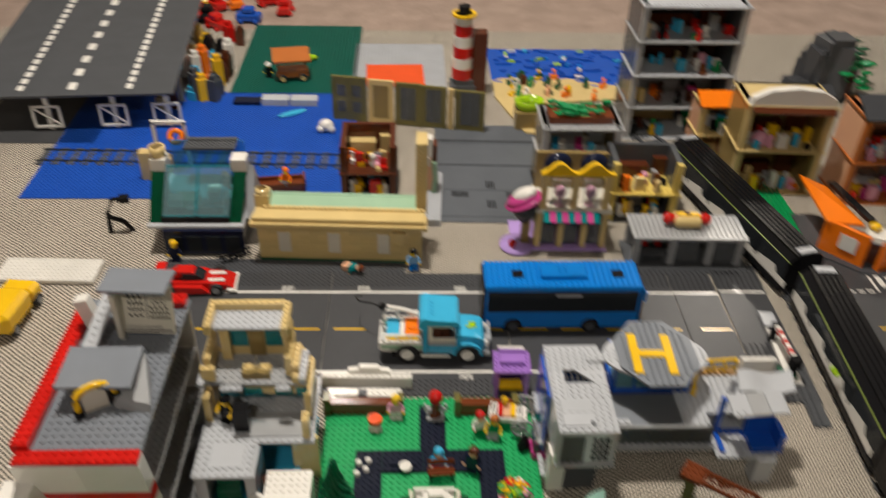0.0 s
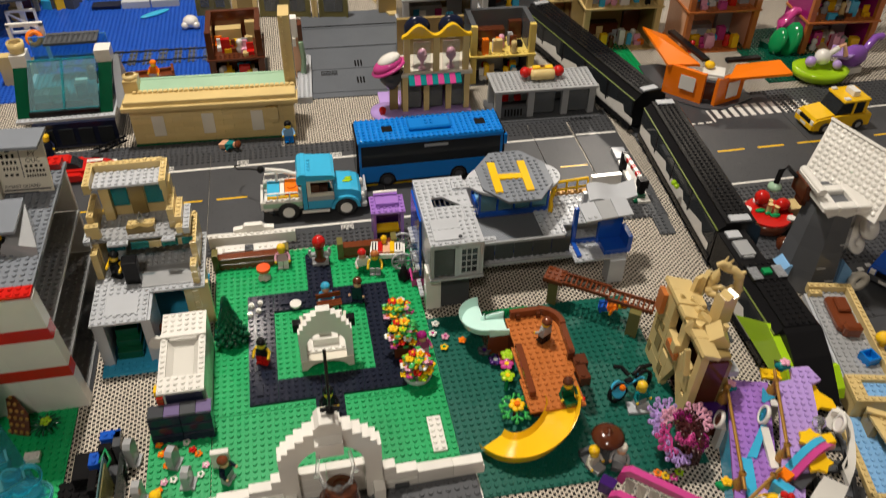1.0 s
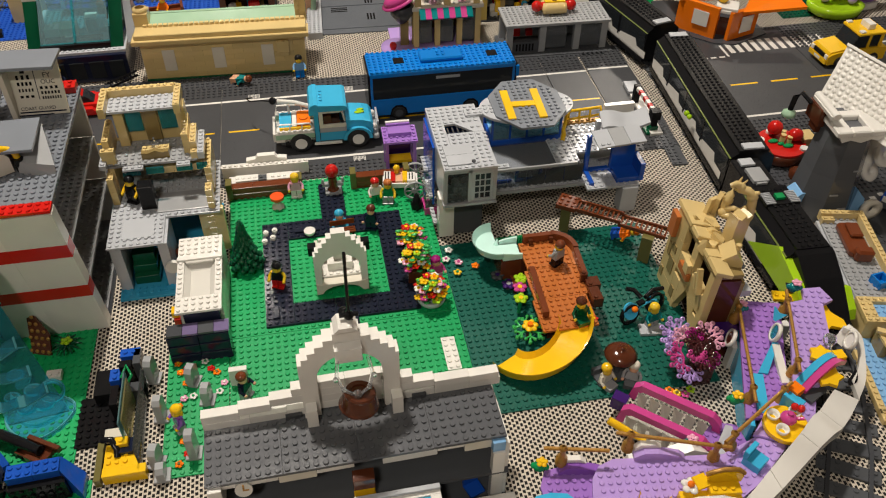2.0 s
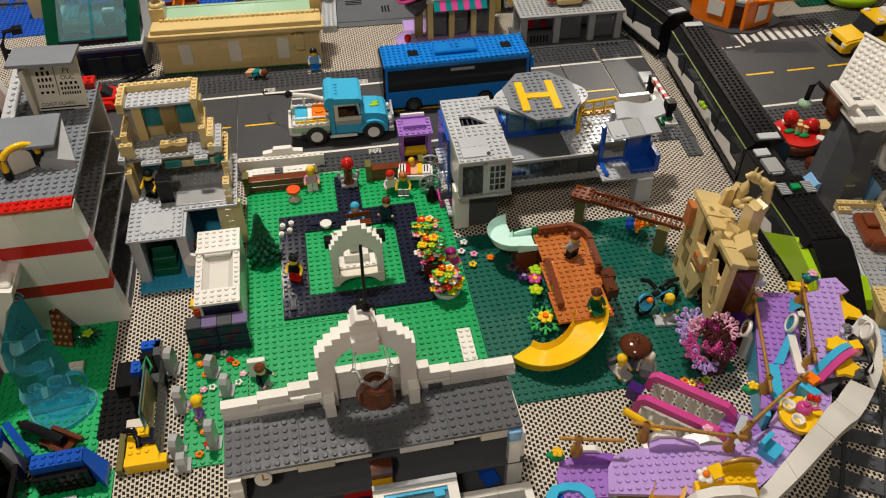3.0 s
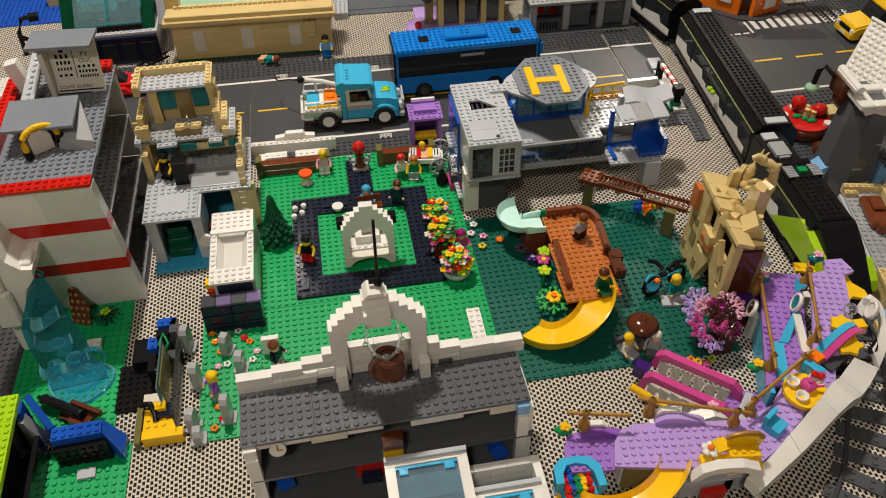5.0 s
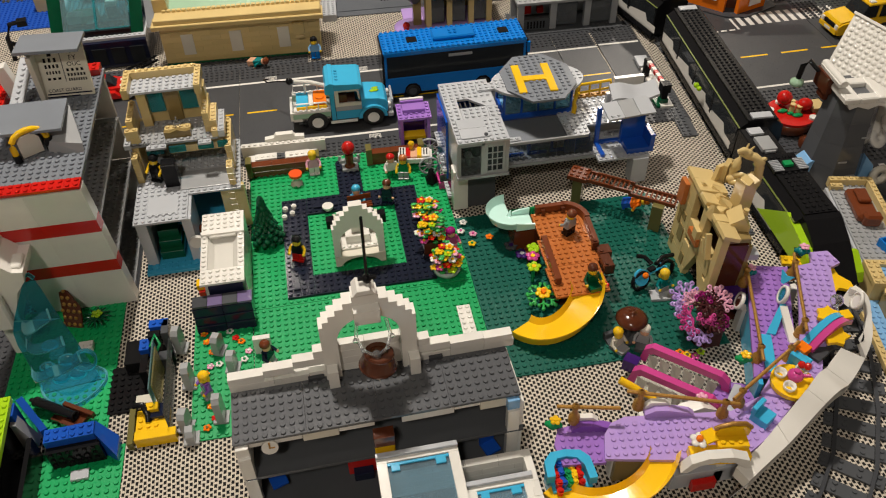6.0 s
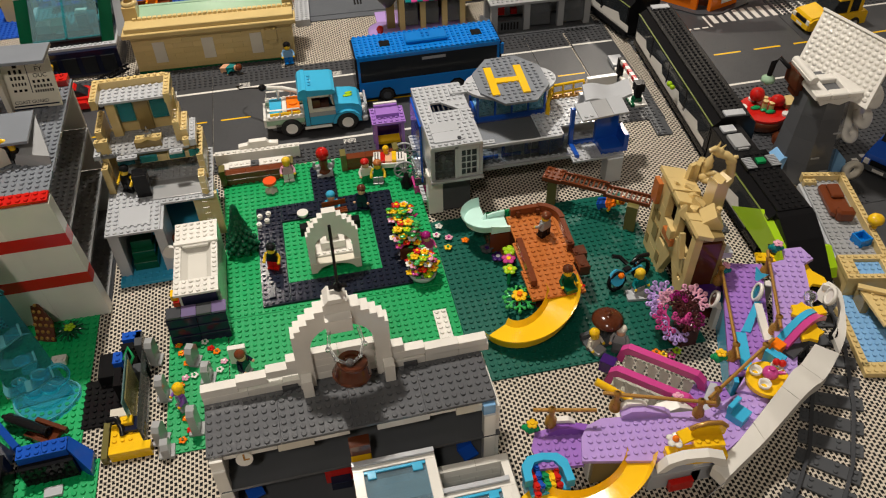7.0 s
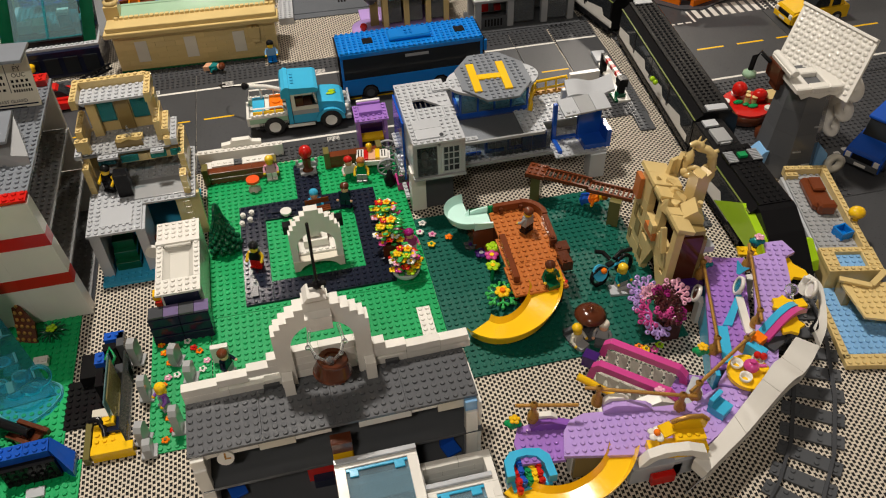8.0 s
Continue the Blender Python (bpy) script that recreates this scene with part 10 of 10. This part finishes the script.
part("toy", Geo().ball(0, 1, 5.4, 1.9, 14).tube([(1, 1, 6), (3, 1, 8)], 0.7, 8), "white", unicorn)
parts("toy", [Geo().ball(-2.6, 0, 4.4, 1.3, 12), Geo().ball(3.4, 0, 4.2, 1.1, 12)], "lav", unicorn)
part("toy", Geo().tube([(2, 1.4, 7), (4, 1.4, 8.6), (5, 1.2, 6)], 0.6, 8), "peach", unicorn)
lilac = thing("purple_dragon_toy", 140, 78, GP, 10, "purple and white winged plastic toy", "toy")
part("body", Geo().ball(0, 0, 4.0, 2.8, 14, 0, 1.4, 0.8, 1).tube([(3, 0, 5), (5, 0, 8), (7, 0, 8)], 0.9, 8), "purple", lilac)
part("wing", Geo().at(0, 0, 5, 0, 0, 20).prism([(-5, -1), (1, -1), (-1, 5), (-7, 3)], 0, 0.4), "lav", lilac)
part("foot", Geo().box(-2.6, -1.6, 0, 2.4, 1.6, 1.6).ball(-4, -2, 1, 1), "white", lilac)

# ---- ice-cream shop, hot-dog stand, orange shop ----
ice = thing("ice_cream_shop", 33.4, 76, GP, -1.5, "tan ice-cream shop with pink and teal striped awning", "shop")
part("base_plate", Geo().box(-4.6, -0.8, 0, 15, 9.5, 0.5).lathe([(3.6, 0), (3.6, 0.6), (0.01, 0.6)], 20, 0, -3.4, 1), "lav", ice)
for x in (0, 4.6, 9.4, 13.4):
    part("column", Geo().box(x, 0, 0.5, x + 1.2, 1.2, 9.2), "tan", ice)
for x in (1.2, 5.8, 10.6):
    part("shop_window", Geo().box(x, 0.4, 1.2, x + 2.9, 0.7, 8.6), "glass_smoke", ice)
part("rear_wall", Geo().box(0, 8.4, 0.5, 14.6, 9.4, 18), "dktan", ice)
parts("side_wall", [Geo().box(-0.2, 1.2, 0.5, 0.8, 8.4, 9.2), Geo().box(13.8, 1.2, 0.5, 14.8, 8.4, 9.2)], "dktan", ice)
part("mid_floor", Geo().box(-0.3, -0.4, 9.0, 15, 9.4, 9.8), "cream", ice)
for i in range(9):
    part("awning_strip", Geo().at(1.2 + 1.25 * i, -0.2, 9.2, 36).box(0, -2.4, 0, 1.25, 0.4, 0.4), "pink" if i % 2 else "teal", ice)
for x in (0.4, 6.6, 12.9):
    part("upper_post", Geo().box(x, 0, 9.8, x + 1.3, 1.0, 17.8), "tan", ice)
for x in (2.4, 8.6):
    part("clear_window", Geo().box(x, 0.2, 10, x + 3.6, 0.5, 16.6), "glass", ice)
    part("sundae", Geo().lathe([(0.9, 10), (0.4, 10.6), (0.3, 11.4), (1.1, 12.6), (1.1, 13)], 14, 0, x + 2, 1.6).ball(x + 2, 1.6, 13.6, 1.0), "blush", ice)
wave = [(0, 17.6)] + [(0.2 + 0.4 * i, 19.2 + 1.1 * math.cos(2 * math.pi * (0.4 * i - 3.4) / 7.0)) for i in range(37)] + [(14.8, 17.6)]
part("wavy_cornice", Geo().slab(wave[:1] + wave[-1:] + wave[-2:0:-1], -0.2, 1.0), "yellow", ice)
part("dark_dome", Geo().ball(3.6, 3, 18.5, 2.6, 14, 0, 1.1, 0.6, 1).ball(10.8, 3, 18.5, 2.6, 14, 0, 1.1, 0.6, 1), "navy", ice)
cone = thing("ice_cream_sign", 29.6, 76.6, GP, 0, "pink and white ice-cream sundae sign on dark cup", "sign")
part("cup", Geo().lathe([(0.8, 6.0), (2.4, 8.0), (2.6, 9.8), (2.0, 10)], 16, 0, 1.6, 0.6), "slate", cone)
part("scoop", Geo().at(1.2, 0.4, 10.8, 0, -24, 0).ball(0, 0, 0.8, 2.6, 16, 0, 1.3, 0.9, 0.6).lathe([(3.2, 0), (3.3, 0.4), (2.6, 0.5)], 18, 0, 0, 0, True, 1.2, 0.9), "pink", cone)
part("cream", Geo().at(1.4, 0.4, 12.2, 0, -24, 0).ball(0, 0, 0.6, 2.0, 16, 0, 1.3, 0.9, 0.6), "white", cone)
part("pillar", Geo().box(1.2, 0.6, 0, 3.0, 2.4, 6.4), "dktan", cone)
part("red_knob", Geo().ball(-0.6, -0.6, 1.4, 0.8).cyl(-0.6, -0.6, 0, 0.9, 0.6), "red", cone)
stand = thing("hot_dog_stand", 52.2, 70.4, GP, -1.7, "grey snack stand with giant hot dog on roof", "stand")
g = Geo().box(-0.4, -0.6, 6.4, 22.4, 8.2, 7.0)
g.stud(0, 0, 7.0, 22, 8)
part("roof", g, "grey", stand)
part("rear_wall", Geo().box(0, 7, 0, 22, 8, 6.4), "grey", stand)
for x in (0, 7.2, 14.8, 20.8):
    part("pillar", Geo().box(x, 0, 0, x + 1.4, 1.2, 6.4), "grey", stand)
for x in (8.6, 16.2):
    part("window_pane", Geo().box(x, 0.3, 0.8, x + 4.6, 0.6, 6.2), "glass_smoke", stand)
part("counter", Geo().box(1.4, 0.2, 0, 7.2, 1.6, 2.6), "dkgrey", stand)
g = Geo()
for i in range(6):
    g.box(2.2 + 0.7 * i, 0.0, 0.6, 2.55 + 0.7 * i, 0.2, 2.2)
part("counter_grille", g, "black", stand)
part("shop_goods", Geo().box(2, 3, 2.6, 3.6, 4.4, 4.4).box(5, 3, 2.6, 6.4, 4, 3.8), "red", stand)
part("base_plate", Geo().box(-1, -1.6, 0, 23.4, 8.4, 0.2), "dkgrey", stand)
dog = thing("hot_dog", 62.9, 74.2, GP + 7.2, -3, "giant toy hot dog, yellow bun and red sausage", "roof ornament")
part("bun", Geo().at(-2.6, 0, 1.2, 0, 90, 0).lathe([(0.2, 0), (1.1, 0.2), (1.2, 1), (1.2, 4.4), (1.1, 5.2), (0.2, 5.4)], 16, 0, 0, -0.7).lathe([(0.2, 0), (1.1, 0.2), (1.2, 1), (1.2, 4.4), (1.1, 5.2), (0.2, 5.4)], 16, 0, 0, 0.7), "tan", dog)
part("sausage", Geo().tube([(-3.6, 0, 1.5), (3.8, 0, 1.5)], 0.85, 14).ball(-3.6, 0, 1.5, 1.2, 14).ball(3.8, 0, 1.5, 1.2, 14), "red", dog)
part("mustard", Geo().box(-2.0, -0.6, 2.2, 2.4, 0.7, 2.7), "yellow", dog)
part("mark", Geo().box(-0.4, -0.4, 2.7, 0.6, 0.4, 2.85), "brown", dog)
orange = thing("orange_shop", 1.2, -3.5, GP, 0, "white-fronted shop with two bright orange slanted roofs", "shop")


def roof_quad(a, b, c, d, mat):
    return Geo().strip([a, b], [d, c], 0.6), mat


for quad in (((92.0, 93.4, 9.6), (97.2, 91.0, 8.2), (99.2, 76.6, 8.0), (92.6, 78.6, 7.4)), ((103.4, 70.6, 7.2), (106.6, 74.4, 8.4), (117.0, 74.2, 8.8), (117.6, 69.2, 8.0))):
    g, m = roof_quad(*quad, "orange")
    part("orange_roof", g, m, orange)
part("black_ridge", Geo().at(97.4, 91, 8.6, 0, 0, -82).box(0, 0, 0, 15, 1.6, 0.8).at(104.6, 74.8, 8.6, 0, 0, 0).box(0, 0, 0, 8, 1.4, 0.8), "black", orange)
part("orange_wall", Geo().at(92.6, 79.4, 0, 0, 0, -48).box(0, 0, 0, 9.4, 1, 7.4).at(101.6, 71.0, 0, 0, 0, 18).box(0, 0, 0, 8.0, 1, 6.8), "orange", orange)
parts("poster", [Geo().at(93.6, 77.8, 0, 0, 0, -48).box(2, 0, 2.6, 5.6, 0.1, 6.0), Geo().at(103.4, 71.3, 0, 0, 0, 18).box(1, -0.1, 1.6, 4.4, 0.1, 5.4)], "white", orange)
part("white_door", Geo().at(98.6, 73.4, 0, 0, 0, -30).box(0, 0, 0, 0.9, 0.8, 6.8).box(3.4, 0, 0, 4.3, 0.8, 6.8).box(0, 0, 6.2, 4.3, 1.2, 6.8).box(-0.2, 0.2, 6.8, 4.5, 4.4, 7.4), "white", orange)
part("dark_inside", Geo().at(98.6, 74.4, 0, 0, 0, -30).box(0.4, 1, 0, 4, 3, 3.6), "brown", orange)
part("base", Geo().prism([(91, 78), (98.6, 70.6), (103, 69.4), (112, 73), (112, 80), (97, 92), (92, 92)], 0, 0.3), "slate", orange)
part("yellow_egg", Geo().ball(101, 75.6, 8.2, 1.2, 14, 0, 1, 1, 0.7), "yellow", orange)
